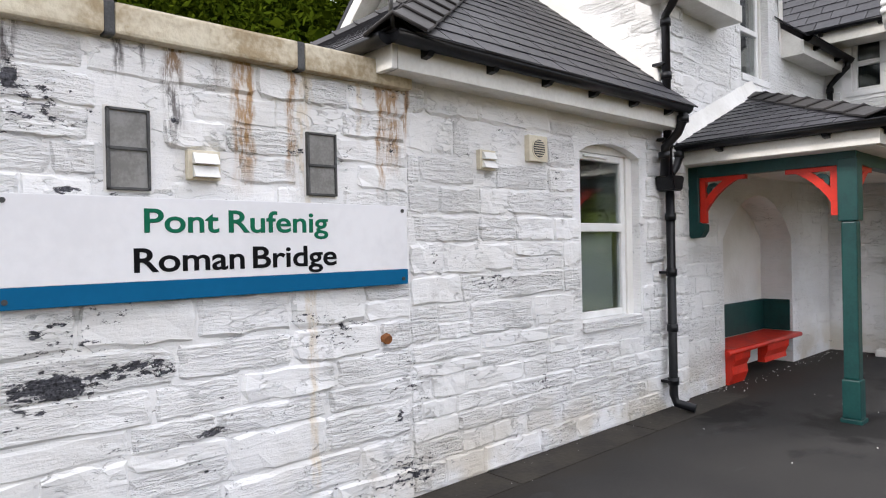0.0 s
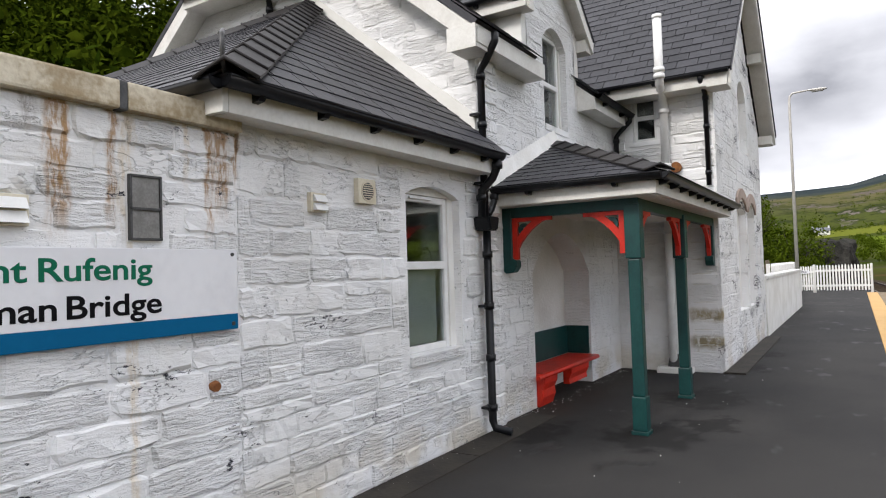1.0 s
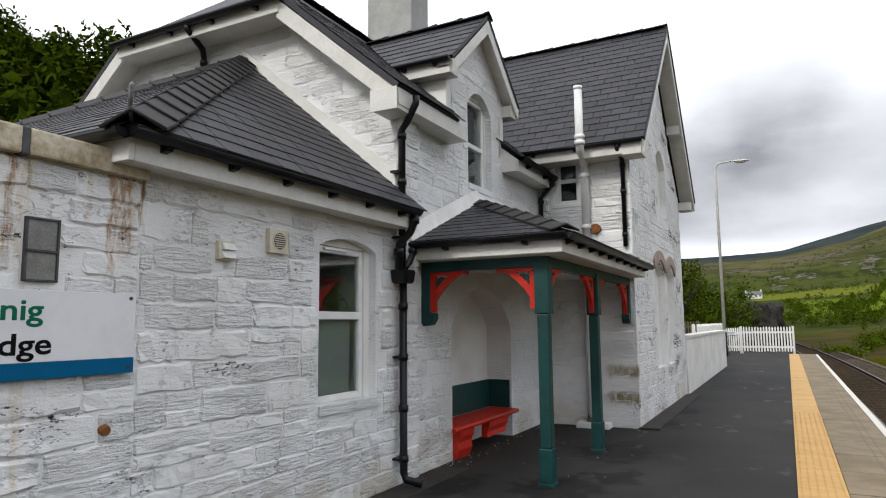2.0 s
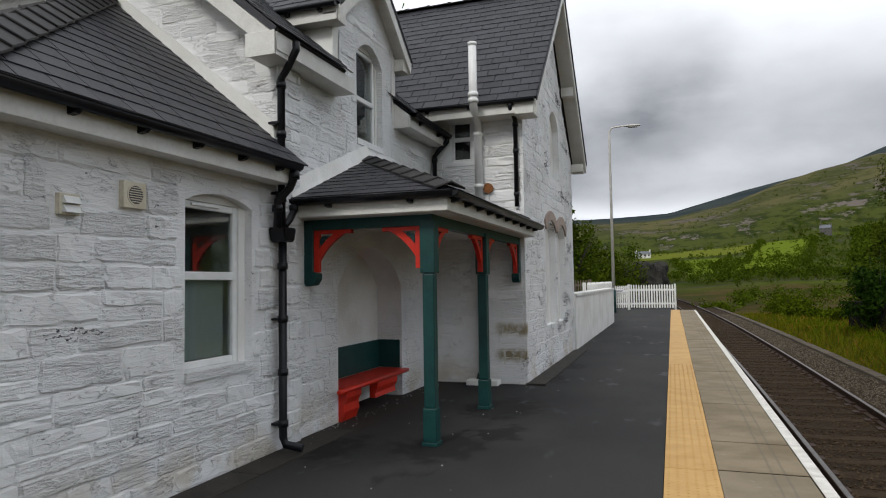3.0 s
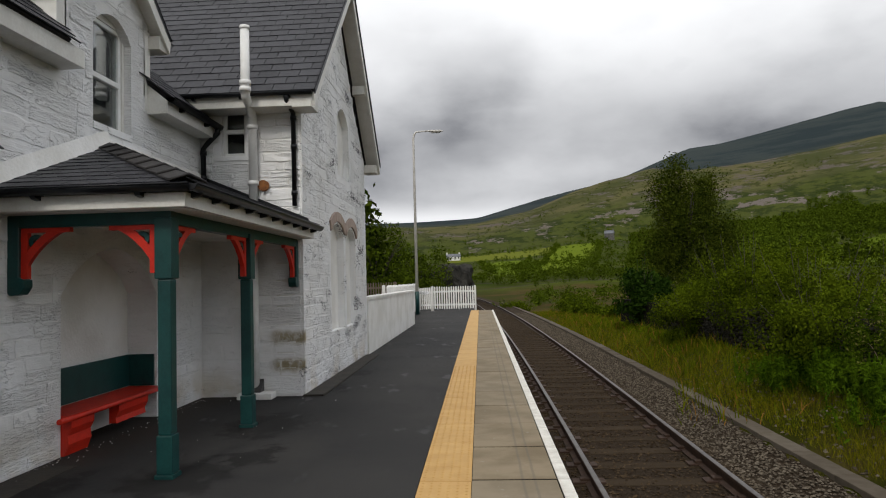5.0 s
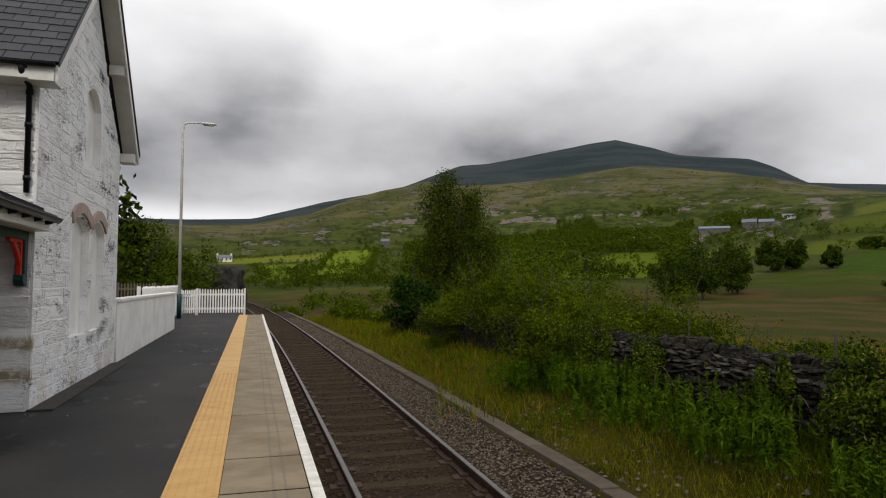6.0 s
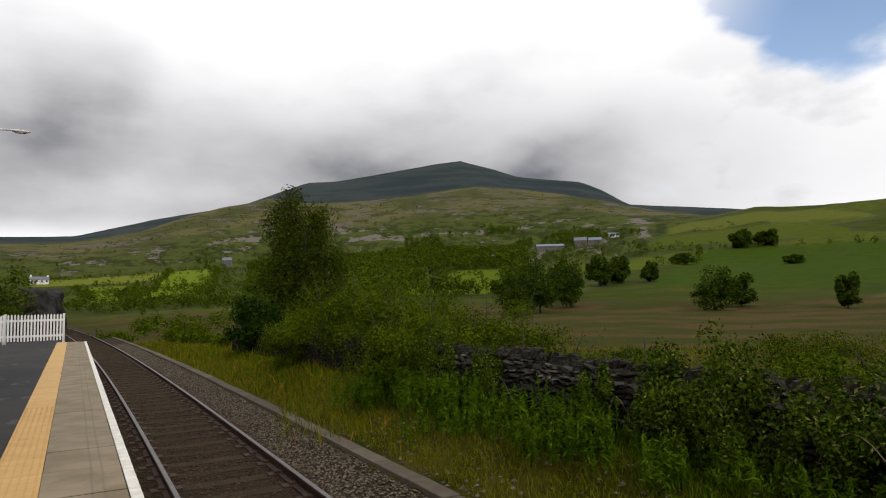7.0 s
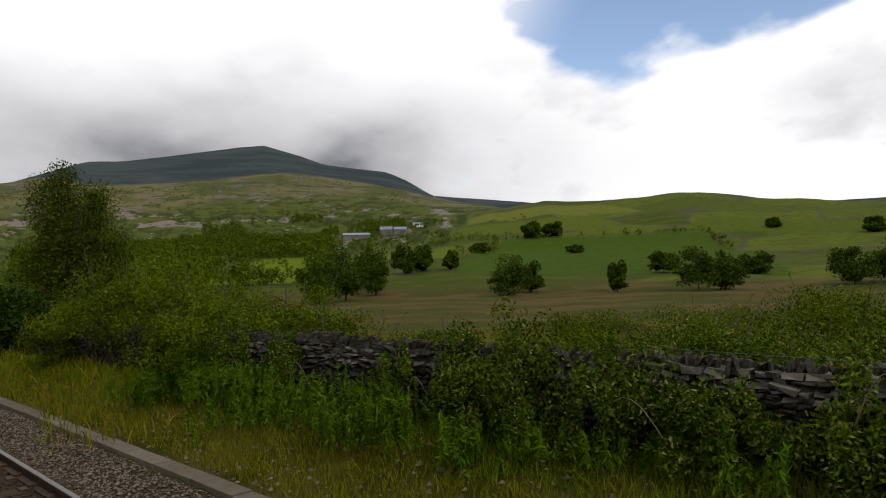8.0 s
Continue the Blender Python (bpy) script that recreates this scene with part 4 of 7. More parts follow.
part("ceiling", boxed(-5.0, -0.47, 0.05, WING_Y1 - 0.2, 3.45, 3.5), white_render, house)
part("inner_wall", boxed(-1.6, -1.5, 0.4, WING_Y0 + 0.3, 2.6, 4.6), white_render, house)
part("inner_wall", boxed(-0.4, 1.2, WING_Y0 + 1.4, WING_Y0 + 1.5, 2.6, 4.3), white_render, house)

# pipes
main_pipe = downpipe(house, [(0.08, -0.05, 1.95), (0.08, -0.05, 0.14), (0.10, -0.04, 0.07), (0.25, 0.0, 0.04)], 0.038, [(0.08, -0.05, z) for z in (0.26, 0.72, 1.2, 1.68)])
hopper = prism([(0.0, -0.17, 2.03), (0.0, 0.05, 2.03), (0.0, 0.01, 1.90), (0.0, -0.13, 1.90)], (0.17, 0, 0))
bmesh.ops.bevel(hopper, geom=hopper.edges[:], offset=0.012, segments=2, affect="EDGES")
part("hopper", hopper, black_plastic, main_pipe)
part("bracket", boxed(-0.02, 0.08, -0.08, -0.02, 0.24, 0.27), black_plastic, main_pipe)
for z in (0.26, 1.2, 2.35, 3.0):
    part("bracket", boxed(-0.03, 0.075, -0.115, 0.015, z - 0.012, z + 0.012, 0.004), black_plastic, main_pipe)
downpipe(house, [(0.25, -0.12, 2.56), (0.25, -0.12, 2.48), (0.20, -0.12, 2.38), (0.10, -0.15, 2.27), (0.09, -0.15, 2.02)], 0.038, [(0.09, -0.15, 2.2), (0.25, -0.12, 2.49)])
downpipe(house, [(0.25, -0.08, 3.73), (0.25, -0.08, 3.66), (0.14, -0.06, 3.50), (0.07, -0.05, 3.42), (0.07, -0.05, 2.02)], 0.036, [(0.07, -0.05, z) for z in (2.3, 2.9, 3.36)])
downpipe(house, [(0.25, 4.2, 3.74), (0.25, 4.2, 3.66), (0.10, 4.24, 3.54), (0.02, 4.26, 3.46), (0.02, 4.26, 2.95)], 0.036, [(0.02, 4.26, 3.4), (0.02, 4.26, 3.05)])
downpipe(house, [(1.30, WING_Y0 - 0.42, 4.08), (1.30, WING_Y0 - 0.36, 4.0), (1.30, WING_Y0 - 0.07, 3.92), (1.30, WING_Y0 - 0.06, 2.62)], 0.034, [(1.30, WING_Y0 - 0.06, z) for z in (2.8, 3.45, 3.85)])
flue = downpipe(house, [(0.73, WING_Y0 - 0.09, 2.68), (0.73, WING_Y0 - 0.09, 3.86), (0.735, WING_Y0 - 0.14, 3.92), (0.79, WING_Y0 - 0.52, 4.05), (0.80, WING_Y0 - 0.56, 4.12), (0.80, WING_Y0 - 0.56, 4.96)], 0.060, [(0.73, WING_Y0 - 0.09, 2.95), (0.73, WING_Y0 - 0.09, 3.74), (0.80, WING_Y0 - 0.56, 4.13), (0.80, WING_Y0 - 0.56, 4.22)], "flue", white_plastic)
part("flue_cap", tube(bmesh.new(), [(0.80, WING_Y0 - 0.56, 4.94), (0.80, WING_Y0 - 0.56, 4.99)], 0.067), white_plastic, flue)
bm = tube(bmesh.new(), [(0.86, WING_Y0 + 0.02, 2.92), (0.86, WING_Y0 - 0.07, 2.92)], 0.075, 16)
part("pipe_stub", bm, rust, house)
waste = downpipe(house, [(0.72, WING_Y0 - 0.07, 2.30), (0.72, WING_Y0 - 0.07, 0.10)], 0.055, [(0.72, WING_Y0 - 0.07, 2.0)], "waste_pipe", white_plastic)
part("shoe", prism([(0.66, WING_Y0 - 0.01, 0.08), (0.66, WING_Y0 - 0.18, 0.08), (0.66, WING_Y0 - 0.01, 0.24)], (0.16, 0, 0)), dark_metal, waste)
step_stone = tagged(part("drain_stone", boxed(0.52, 1.0, WING_Y0 - 0.26, WING_Y0 - 0.03, -0.01, 0.075, 0.015), white_render), "white painted stone block under the waste pipe", "stone block")
part("plinth", boxed(WING_X - 0.02, WING_X + 0.27, WING_Y0 - 0.05, WING_Y1 - 0.2, -0.02, 0.022, 0.010), drain_strip, house, "dark dirty concrete strip along the wall foot")

# fittings on the wall
hole = tagged(part("rusty_pipe_stub", tube(bmesh.new(), [(-0.03, -3.085, 0.955), (0.02, -3.085, 0.945)], [0.038, 0.026], 9), rust), "broken rusty iron pipe stub in the wall", "pipe")
for y0, y1, z0, z1 in FLAT_WINDOWS:
    w = part("window", boxed(-0.10, -0.01, y0 - 0.01, y1 + 0.01, z0 - 0.01, z1 + 0.01), white_render, house)
    zm = z1 - 0.17
    for a, b, c, d in ((y0, y0 + 0.012, z0, z1), (y1 - 0.012, y1, z0, z1), (y0, y1, z0, z0 + 0.012), (y0, y1, z1 - 0.012, z1), (y0, y1, zm - 0.007, zm + 0.007)):
        part("frame", boxed(-0.012, 0.014, a, b, c, d, 0.002), dark_metal, w)
    for c, d in ((z0 + 0.01, zm - 0.005), (zm + 0.005, z1 - 0.01)):
        part("pane", boxed(-0.012, 0.004, y0 + 0.008, y1 - 0.008, c, d), frosted, w)


def box_vent(y0, y1, z0, z1, label):
    v = thing("wall_vent", label, "vent", (0.0, (y0 + y1) / 2, z0))
    part("back_plate", boxed(-0.02, 0.022, y0, y1, z0, z1, 0.004), cream_plastic, v)
    zm = (z0 + z1) / 2
    for a, b in ((z0 + 0.012, zm - 0.004), (zm + 0.004, z1 - 0.014)):
        part("flap", prism([(0.022, y0 + 0.02, a), (0.058, y0 + 0.02, a), (0.030, y0 + 0.02, b), (0.022, y0 + 0.02, b)], (0, y1 - y0 - 0.035, 0)), white_plastic, v)
    return v


box_vent(*FLAT_VENT, "white plastic flap vent on the painted stone wall")
box_vent(-2.325, -2.18, 1.95, 2.078, "small cream plastic flap vent on the wall")
grille = thing("round_wall_vent", "cream square extractor vent with round louvred grille", "vent", (0.0, -1.75, 2.04))
part("back_plate", boxed(-0.02, 0.03, -1.85, -1.65, 2.04, 2.22, 0.006), cream_plastic, grille)
part("ring", tube(bmesh.new(), [(0.028, -1.75, 2.13), (0.036, -1.75, 2.13)], 0.072, 24), cream_plastic, grille)
part("opening", tube(bmesh.new(), [(0.034, -1.75, 2.13), (0.038, -1.75, 2.13)], 0.062, 24), dark_metal, grille)
for k in range(7):
    dz = -0.048 + k * 0.016
    w = math.sqrt(0.06 ** 2 - dz ** 2)
    part("louvre", boxed(0.037, 0.043, -1.75 - w, -1.75 + w, 2.128 + dz, 2.134 + dz), cream_plastic, grille)

# station name board
board = thing("station_name_board", "white station name board with blue lower band", "sign", (0.05, -3.95, 1.235))
part("panel", boxed(0.022, 0.045, -4.93, -2.956, 1.3385, 1.696, 0.003), sign_white, board)
part("band", boxed(0.022, 0.0452, -4.93, -2.956, 1.254, 1.338, 0.002), sign_blue, board, "blue band along the foot of the board")
part("batten", boxed(-0.01, 0.022, -4.7, -4.64, 1.25, 1.67), white_wood, board)
part("batten", boxed(-0.01, 0.022, -3.3, -3.24, 1.25, 1.67), white_wood, board)
for y in (-4.895, -2.99):
    for z in (1.668, 1.285):
        part("bolt", tube(bmesh.new(), [(0.044, y, z), (0.05, y, z)], 0.011, 10), dark_metal, board)


def lettering(words, mat, middle, base, cap, width):
    data = bpy.data.curves.new("lettering", "FONT")
    data.body, data.size, data.extrude, data.offset, data.align_x = words, cap / 0.72, 0.0006, 0.0008, "CENTER"
    data.bevel_depth, data.bevel_resolution = 0.0016, 0
    data.materials.append(mat)
    ob = link("lettering", data, board)
    bpy.context.view_layer.update()
    ob.matrix_basis = Matrix(((0, 0, 1, 0.0462), (1, 0, 0, middle), (0, 1, 0, base), (0, 0, 0, 1))) @ Matrix.Diagonal((width / max(ob.dimensions.x, 0.01), 1, 1, 1))


for words, mat, y0, y1, base in (("Pont", sign_green, -4.397, -4.069, 1.548), ("Rufenig", sign_green, -4.024, -3.489, 1.548), ("Roman", sign_black, -4.437, -3.945, 1.379), ("Bridge", sign_black, -3.905, -3.438, 1.379)):
    lettering(words, mat, (y0 + y1) / 2, base, 0.104, y1 - y0)

# ---- platform canopy ----
canopy = thing("platform_canopy", "timber platform canopy with green posts, red brackets and slate roof", "canopy", (1.27, 0.6, 0))
CX, CY, CE, CT = 1.60, 0.28, 2.345, 3.03
left_up = Vector((0, 1.7, CT - CE))
cl = part("roof", slab([(CX, CY, CE), (MAIN_X, 2.0, CT), (MAIN_X, CY, CE)], 0.04), slate, canopy)
slating(cl, (MAIN_X, CY - 0.03, CE - 0.015), (1, 0, 0), left_up, lambda v: (0.0, 1.66 * (1 - v / left_up.length)), left_up.length, 0.155, 0.22, 81)
front_up = Vector((MAIN_X - CX, 0, CT - CE))
cf = part("roof", slab([(CX, CY, CE), (CX, WING_Y0 - 0.01, CE), (MAIN_X, WING_Y0 - 0.01, CT), (MAIN_X, 2.0, CT)], 0.04), slate, canopy)
slating(cf, (CX + 0.03, CY, CE - 0.015), (0, 1, 0), front_up, lambda v: (1.7 * v / front_up.length, WING_Y0 - CY - 0.02), front_up.length, 0.155, 0.22, 82)
caps(cf, (CX, CY, CE), (MAIN_X + 0.02, 2.0, CT), 0.3, 0.14, drop=0.05, lift=0.035)
part("fascia", boxed(MAIN_X, CX - 0.05, CY + 0.05, CY + 0.08, 2.16, 2.275, 0.004), white_wood, canopy)
part("fascia", boxed(CX - 0.08, CX - 0.05, CY + 0.082, WING_Y0 - 0.005, 2.16, 2.275, 0.004), white_wood, canopy)
part("soffit", boxed(MAIN_X, CX - 0.082, CY + 0.082, WING_Y0 - 0.005, 2.155, 2.17), white_wood, canopy)
gutter(canopy, (CX + 0.03, CY - 0.03, 2.325), (CX + 0.03, WING_Y0 + 0.02, 2.315), 0.42)
gutter(canopy, (MAIN_X + 0.0, CY - 0.02, 2.325), (CX + 0.02, CY - 0.02, 2.325), 0.7, Vector((0, 1, 0)))
downpipe(canopy, [(0.02, CY - 0.02, 2.28), (0.03, CY - 0.06, 2.21), (0.06, 0.10, 2.12), (0.07, -0.01, 2.05)], 0.034, [(0.03, CY - 0.06, 2.24)])
# mortar fillets where the canopy roof meets the walls
bm = bmesh.new()
rows = []
for k in range(19):
    y, z = 0.24 + 1.76 * k / 18, CE - 0.01 + (CT - CE + 0.02) * k / 18
    q = 0.012 * noise.noise(Vector((k * 0.9, 2.0, 0)))
    rows.append([bm.verts.new(p) for p in ((MAIN_X - 0.01, y, z), (MAIN_X + 0.075 + q, y, z + 0.012), (MAIN_X + 0.055 + q, y, z + 0.05), (MAIN_X + 0.012, y, z + 0.17 + q))])
for p, q in zip(rows, rows[1:]):
    for k in range(3):
        bm.faces.new((p[k], p[k + 1], q[k + 1], q[k]))
bmesh.ops.recalc_face_normals(bm, faces=bm.faces)
part("mortar_fillet", bm, white_render, canopy, "thick white mortar fillet")
part("flashing", boxed(MAIN_X, MAIN_X + 0.06, 2.0, WING_Y0, CT - 0.01, CT + 0.07, 0.02), white_render, canopy)
part("flashing", prism([(CX - 0.12, WING_Y0, CE + 0.02), (MAIN_X, WING_Y0, CT), (MAIN_X, WING_Y0, CT + 0.07), (CX - 0.12, WING_Y0, CE + 0.10)], (0, -0.035, 0)), black_plastic, canopy)
PX, PY0, PY1 = 1.27, 0.60, 2.45
part("beam", boxed(MAIN_X, PX + 0.06, PY0 - 0.05, PY0 + 0.05, 2.05, 2.155, 0.006), green_paint, canopy)
part("beam", boxed(PX - 0.05, PX + 0.05, PY0 + 0.052, WING_Y0, 2.05, 2.155, 0.006), green_paint, canopy)


def canopy_post(y):
    post = part("post", bmesh.new(), green_paint, canopy)
    part("shaft", boxed(PX - 0.056, PX + 0.056, y - 0.056, y + 0.056, 0.34, 1.60, 0.016), green_paint, post)
    part("head_block", boxed(PX - 0.072, PX + 0.072, y - 0.072, y + 0.072, 1.60, 2.10, 0.010), green_paint, post)
    part("foot_block", boxed(PX - 0.066, PX + 0.066, y - 0.066, y + 0.066, 0.03, 0.34, 0.010), green_paint, post)
    part("base", boxed(PX - 0.078, PX + 0.078, y - 0.078, y + 0.078, -0.006, 0.03, 0.006), green_paint, post)


for y in (PY0, PY1):
    canopy_post(y)


def spandrel(corner, way, size=0.42, thick=0.05):
    """A red bracket: two legs joined by a curve, with a green ring in its corner."""
    c, way = Vector(corner), Vector(way)
    side = way.cross(Vector((0, 0, 1)))
    down = Vector((0, 0, -1))

    def at(a, b):
        return c + way * a + down * b - side * thick / 2
    bm = bmesh.new()
    leg = 0.055
    prism([at(0, 0), at(size, 0), at(size, leg * 0.7), at(0, leg * 0.7)], side * thick, bm)
    prism([at(0, leg * 0.7), at(leg, leg * 0.7), at(leg, size), at(0, size)], side * thick, bm)
    outer = [((size - size * math.sin(t) * 0.98) * 0.55 + size * (1 - t / 1.5708) * 0.45, (size - size * math.cos(t) * 0.98) * 0.55 + size * t / 1.5708 * 0.45) for t in (math.pi / 2 * k / 10 for k in range(11))]
    for (a, b), (p, q) in zip(outer, outer[1:]):
        k = 0.066
        def inward(a, b):
            d = Vector((size - a, size - b)).normalized() if (size - a, size - b) != (0, 0) else Vector((1, 1))
            return a - d.x * k, b - d.y * k
        i, j = inward(a, b), inward(p, q)
        prism([v + side * thick * 0.05 for v in (at(a, b), at(p, q), at(max(j[0], 0.004), max(j[1], 0.004)), at(max(i[0], 0.004), max(i[1], 0.004)))], side * thick * 0.9, bm)
    br = part("spandrel_bracket", bm, red_paint, canopy, "red painted curved bracket")
    ring = bmesh.new()
    n, mid = 18, c + way * 0.125 + down * 0.115
    loops = []
    for r, d in ((0.062, -0.5), (0.062, 0.5), (0.026, 0.5), (0.026, -0.5)):
        loops.append([ring.verts.new(mid + way * math.cos(t) * r + down * math.sin(t) * r + side * d * thick * 0.8) for t in (2 * math.pi * k / n for k in range(n))])
    for q in range(4):
        for k in range(n):
            ring.faces.new((loops[q][k], loops[q][(k + 1) % n], loops[(q + 1) % 4][(k + 1) % n], loops[(q + 1) % 4][k]))
    bmesh.ops.recalc_face_normals(ring, faces=ring.faces)
    part("ring", ring, green_paint, br, "green painted ring")


spandrel((PX - 0.077, PY0, 2.05), (-1, 0, 0), 0.40)
spandrel((MAIN_X + 0.10, PY0, 2.05), (1, 0, 0), 0.42)
spandrel((PX, PY0 + 0.077, 2.05), (0, 1, 0))
spandrel((PX, PY1 - 0.077, 2.05), (0, -1, 0))
spandrel((PX, PY1 + 0.077, 2.05), (0, 1, 0))
spandrel((PX, WING_Y0 - 0.10, 2.05), (0, -1, 0))


def corbel(points, way):
    bm = prism(points, way)
    bmesh.ops.bevel(bm, geom=bm.edges[:], offset=0.006, segments=1, affect="EDGES")
    part("corbel", bm, green_paint, canopy, "green painted timber corbel")


profile = [(0.0, 2.15), (0.10, 2.15), (0.10, 1.64), (0.15, 1.62), (0.15, 1.56), (0.11, 1.50), (0.02, 1.49), (0.0, 1.52)]
corbel([(MAIN_X + a, PY0 - 0.055, z) for a, z in profile], (0, 0.11, 0))
corbel([(PX - 0.055, WING_Y0 - a, z) for a, z in profile], (0.11, 0, 0))

# ---- bench in the niche ----
bench = thing("waiting_bench", "red-painted wooden bench with dark green back in an arched niche", "bench", (-0.1, 2.05, 0))
part("seat", boxed(-0.40, 0.05, 1.26, 3.05, 0.330, 0.370, 0.016), red_paint, bench)
part("seat_nosing", tube(bmesh.new(), [(0.045, 1.07, 0.35), (0.045, 2.99, 0.35)], 0.026, 10), red_paint, bench)
for a, b in ((1.26, 1.62), (2.06, 2.66)):
    prof = [(-0.02, 0.345), (0.09, 0.345), (0.085, 0.27), (0.05, 0.20), (0.06, 0.12), (0.02, 0.0), (-0.02, 0.0)]
    z_foot = 0.0 if a < 1.5 else 0.13
    bm = prism([(x - 0.05, a, max(z - 0.015, z_foot)) for x, z in prof], (0, b - a, 0))
    part("seat_bracket", bm, red_paint, bench)
part("backrest", boxed(-0.415, -0.385, 1.26, 3.05, 0.375, 0.745, 0.006), green_paint, bench, "dark green painted board back")
part("side_board", boxed(-0.385, -0.085, 3.028, 3.055, 0.375, 0.745, 0.006), green_paint, bench)

# ---- platform ----
platform = tagged(part("platform", boxed(-9.0, 3.326, -40, PLATFORM_END, -0.95, -0.004), tarmac), "dark patched tarmac platform", "platform", kind="structure")
part("platform_wall", boxed(3.326, EDGE - 0.12, -40, PLATFORM_END - 0.01, -0.95, -0.075), trough_concrete, platform)
joint_dirt = plain("joint_dirt", (0.006, 0.005, 0.004), (0.011, 0.009, 0.007), 8, 0.95, 0.002, specular=0.03)
part("joint_bed", boxed(3.70, EDGE - 0.004, -6.4, PLATFORM_END - 0.02, -0.074, -0.005), joint_dirt, platform)
part("platform_end", boxed(-9.0, 3.6, PLATFORM_END, 32.5, -0.95, -0.05), tarmac, platform)


def repeated(name, mesh, parent, places):
    for m in places:
        ob = new(name, mesh)
        ob.parent = parent
        ob.matrix_basis = m


def piece(name, bm, mat):
    mesh = bpy.data.meshes.new(name)
    bm.to_mesh(mesh)
    bm.free()
    mesh.materials.append(mat)
    return mesh


bm = boxed(0, 0.396, 0, 0.396, -0.07, 0.0, 0.003)
tac = piece("tactile_slab", bm, tactile)
bm = bmesh.new()
for i in range(6):
    for j in range(6):
        x, y = 0.033 + i * 0.066, 0.033 + j * 0.066
        prism([(x + 0.012 * math.cos(t), y + 0.012 * math.sin(t), -0.001) for t in (k * math.pi / 3 for k in range(6))], (0, 0, 0.0045), bm)
studs = piece("studs", bm, tactile)
ys = [-6.0 + 0.4 * k for k in range(88)]
for y in ys:
    ob = new("tactile_slab", tac)
    ob.parent = platform
    ob.matrix_basis = pose(3.332, y, random.uniform(-0.0015, 0.0015), 0, 0, 0)
    if -3 < y < 7:
        st = new("studs", studs)
        st.parent = ob
part("tactile_strip", boxed(3.332, 3.728, -40, -6.0, -0.07, 0.0), tactile, platform)
cop = piece("coping_slab", boxed(0, 0.642, 0, 0.962, -0.075, 0.0, 0.004), concrete)
edge_mesh = piece("white_edge", boxed(0, 0.092, 0, 0.978, -0.075, 0.001, 0.004), white_line)
for k in range(36):
    y = -6.48 + 0.99 * k
    if y + 0.98 > PLATFORM_END:
        break
    ob = new("coping_slab", cop)
    ob.parent = platform
    ob.matrix_basis = pose(3.733 + random.uniform(-0.002, 0.002), y, random.uniform(-0.003, 0.002), random.uniform(-0.1, 0.1), random.uniform(-0.15, 0.15), 0)
    ob = new("white_edge", edge_mesh)
    ob.parent = platform
    ob.matrix_basis = pose(4.383, y, 0)
part("coping_strip", boxed(3.733, EDGE, -40, -6.5, -0.075, 0.0), concrete, platform)
for a, b in ((-6.0, -4.2), (-4.19, -2.3), (-2.29, -0.7), (-0.69, 0.95)):
    part("wall_foot_strip", boxed(-0.02, 0.29, a, b, -0.05, 0.002, 0.004), drain_strip, platform, "dark dirty concrete strip along the wall foot")
# crumbs of moss and paint at the foot of the wall
rnd = random.Random(4)
bm = bmesh.new()
for k in range(260):
    y = rnd.uniform(-5.5, 4.2)
    x = abs(rnd.gauss(0, 0.09)) + 0.03 if k < 235 else rnd.uniform(0.2, 2.6)
    if y > 0.4:
        x += MAIN_X
    s = rnd.uniform(0.002, 0.008)
    m = Matrix.Translation((x, y, s * 0.3 - 0.004)) @ Euler((rnd.random() * 6, rnd.random() * 6, rnd.random() * 6)).to_matrix().to_4x4()
    bmesh.ops.create_cube(bm, size=s, matrix=m)
tagged(part("paint_flakes", bm, white_render), "fallen white paint flakes along the wall foot", "debris", kind="stuff")

# low wall, fences, lamp
low = tagged(part("garden_wall", boxed(1.20, 1.42, WING_Y1 + 0.01, 19.3, -0.01, 1.16, 0.01), white_render), "low white-rendered garden wall along the platform", "wall", kind="structure")
part("wall_cap", boxed(1.17, 1.45, WING_Y1 + 0.01, 19.33, 1.16, 1.23, 0.012), white_render, low)


def picket_fence(label, x0, y0, x1, y1, height, spacing, mat, z=0.0, group=""):
    """Pointed pickets on two rails between posts."""
    f = thing("picket_fence", label, "fence", (x0, y0, z), group)
    a, b = Vector((x0, y0, z)), Vector((x1, y1, z))
    way = (b - a).normalized()
    side = Vector((way.y, -way.x, 0))
    turn = Matrix((way, -side, Vector((0, 0, 1)))).transposed().to_4x4()
    w, h = 0.07, height
    pk = prism([(-w / 2, 0, 0.06), (w / 2, 0, 0.06), (w / 2, 0, h - 0.05), (0, 0, h), (-w / 2, 0, h - 0.05)], (0, 0.02, 0))
    mesh = piece("picket", pk, mat)
    n = int((b - a).length / spacing)
    for k in range(n + 1):
        ob = link("picket", mesh, f)
        ob.matrix_basis = Matrix.Translation(a.lerp(b, k / n) + Vector((0, 0, random.uniform(-0.012, 0.012)))) @ turn
    L = (b - a).length
    for zz in (0.28, h - 0.28):
        ob = part("fence_rail", boxed(0, L, 0.022, 0.06, zz - 0.045, zz + 0.045, 0.004), mat, f)
        ob.matrix_basis = Matrix.Translation(a) @ turn
    for k in range(max(2, round(L / 1.8) + 1)):
        m = max(1, round(L / 1.8))
        ob = part("fence_post", boxed(-0.05, 0.05, 0.062, 0.16, -0.05, h + 0.02, 0.008), mat, f)
        ob.matrix_basis = Matrix.Translation(a.lerp(b, min(k / m, 1))) @ turn
    return f


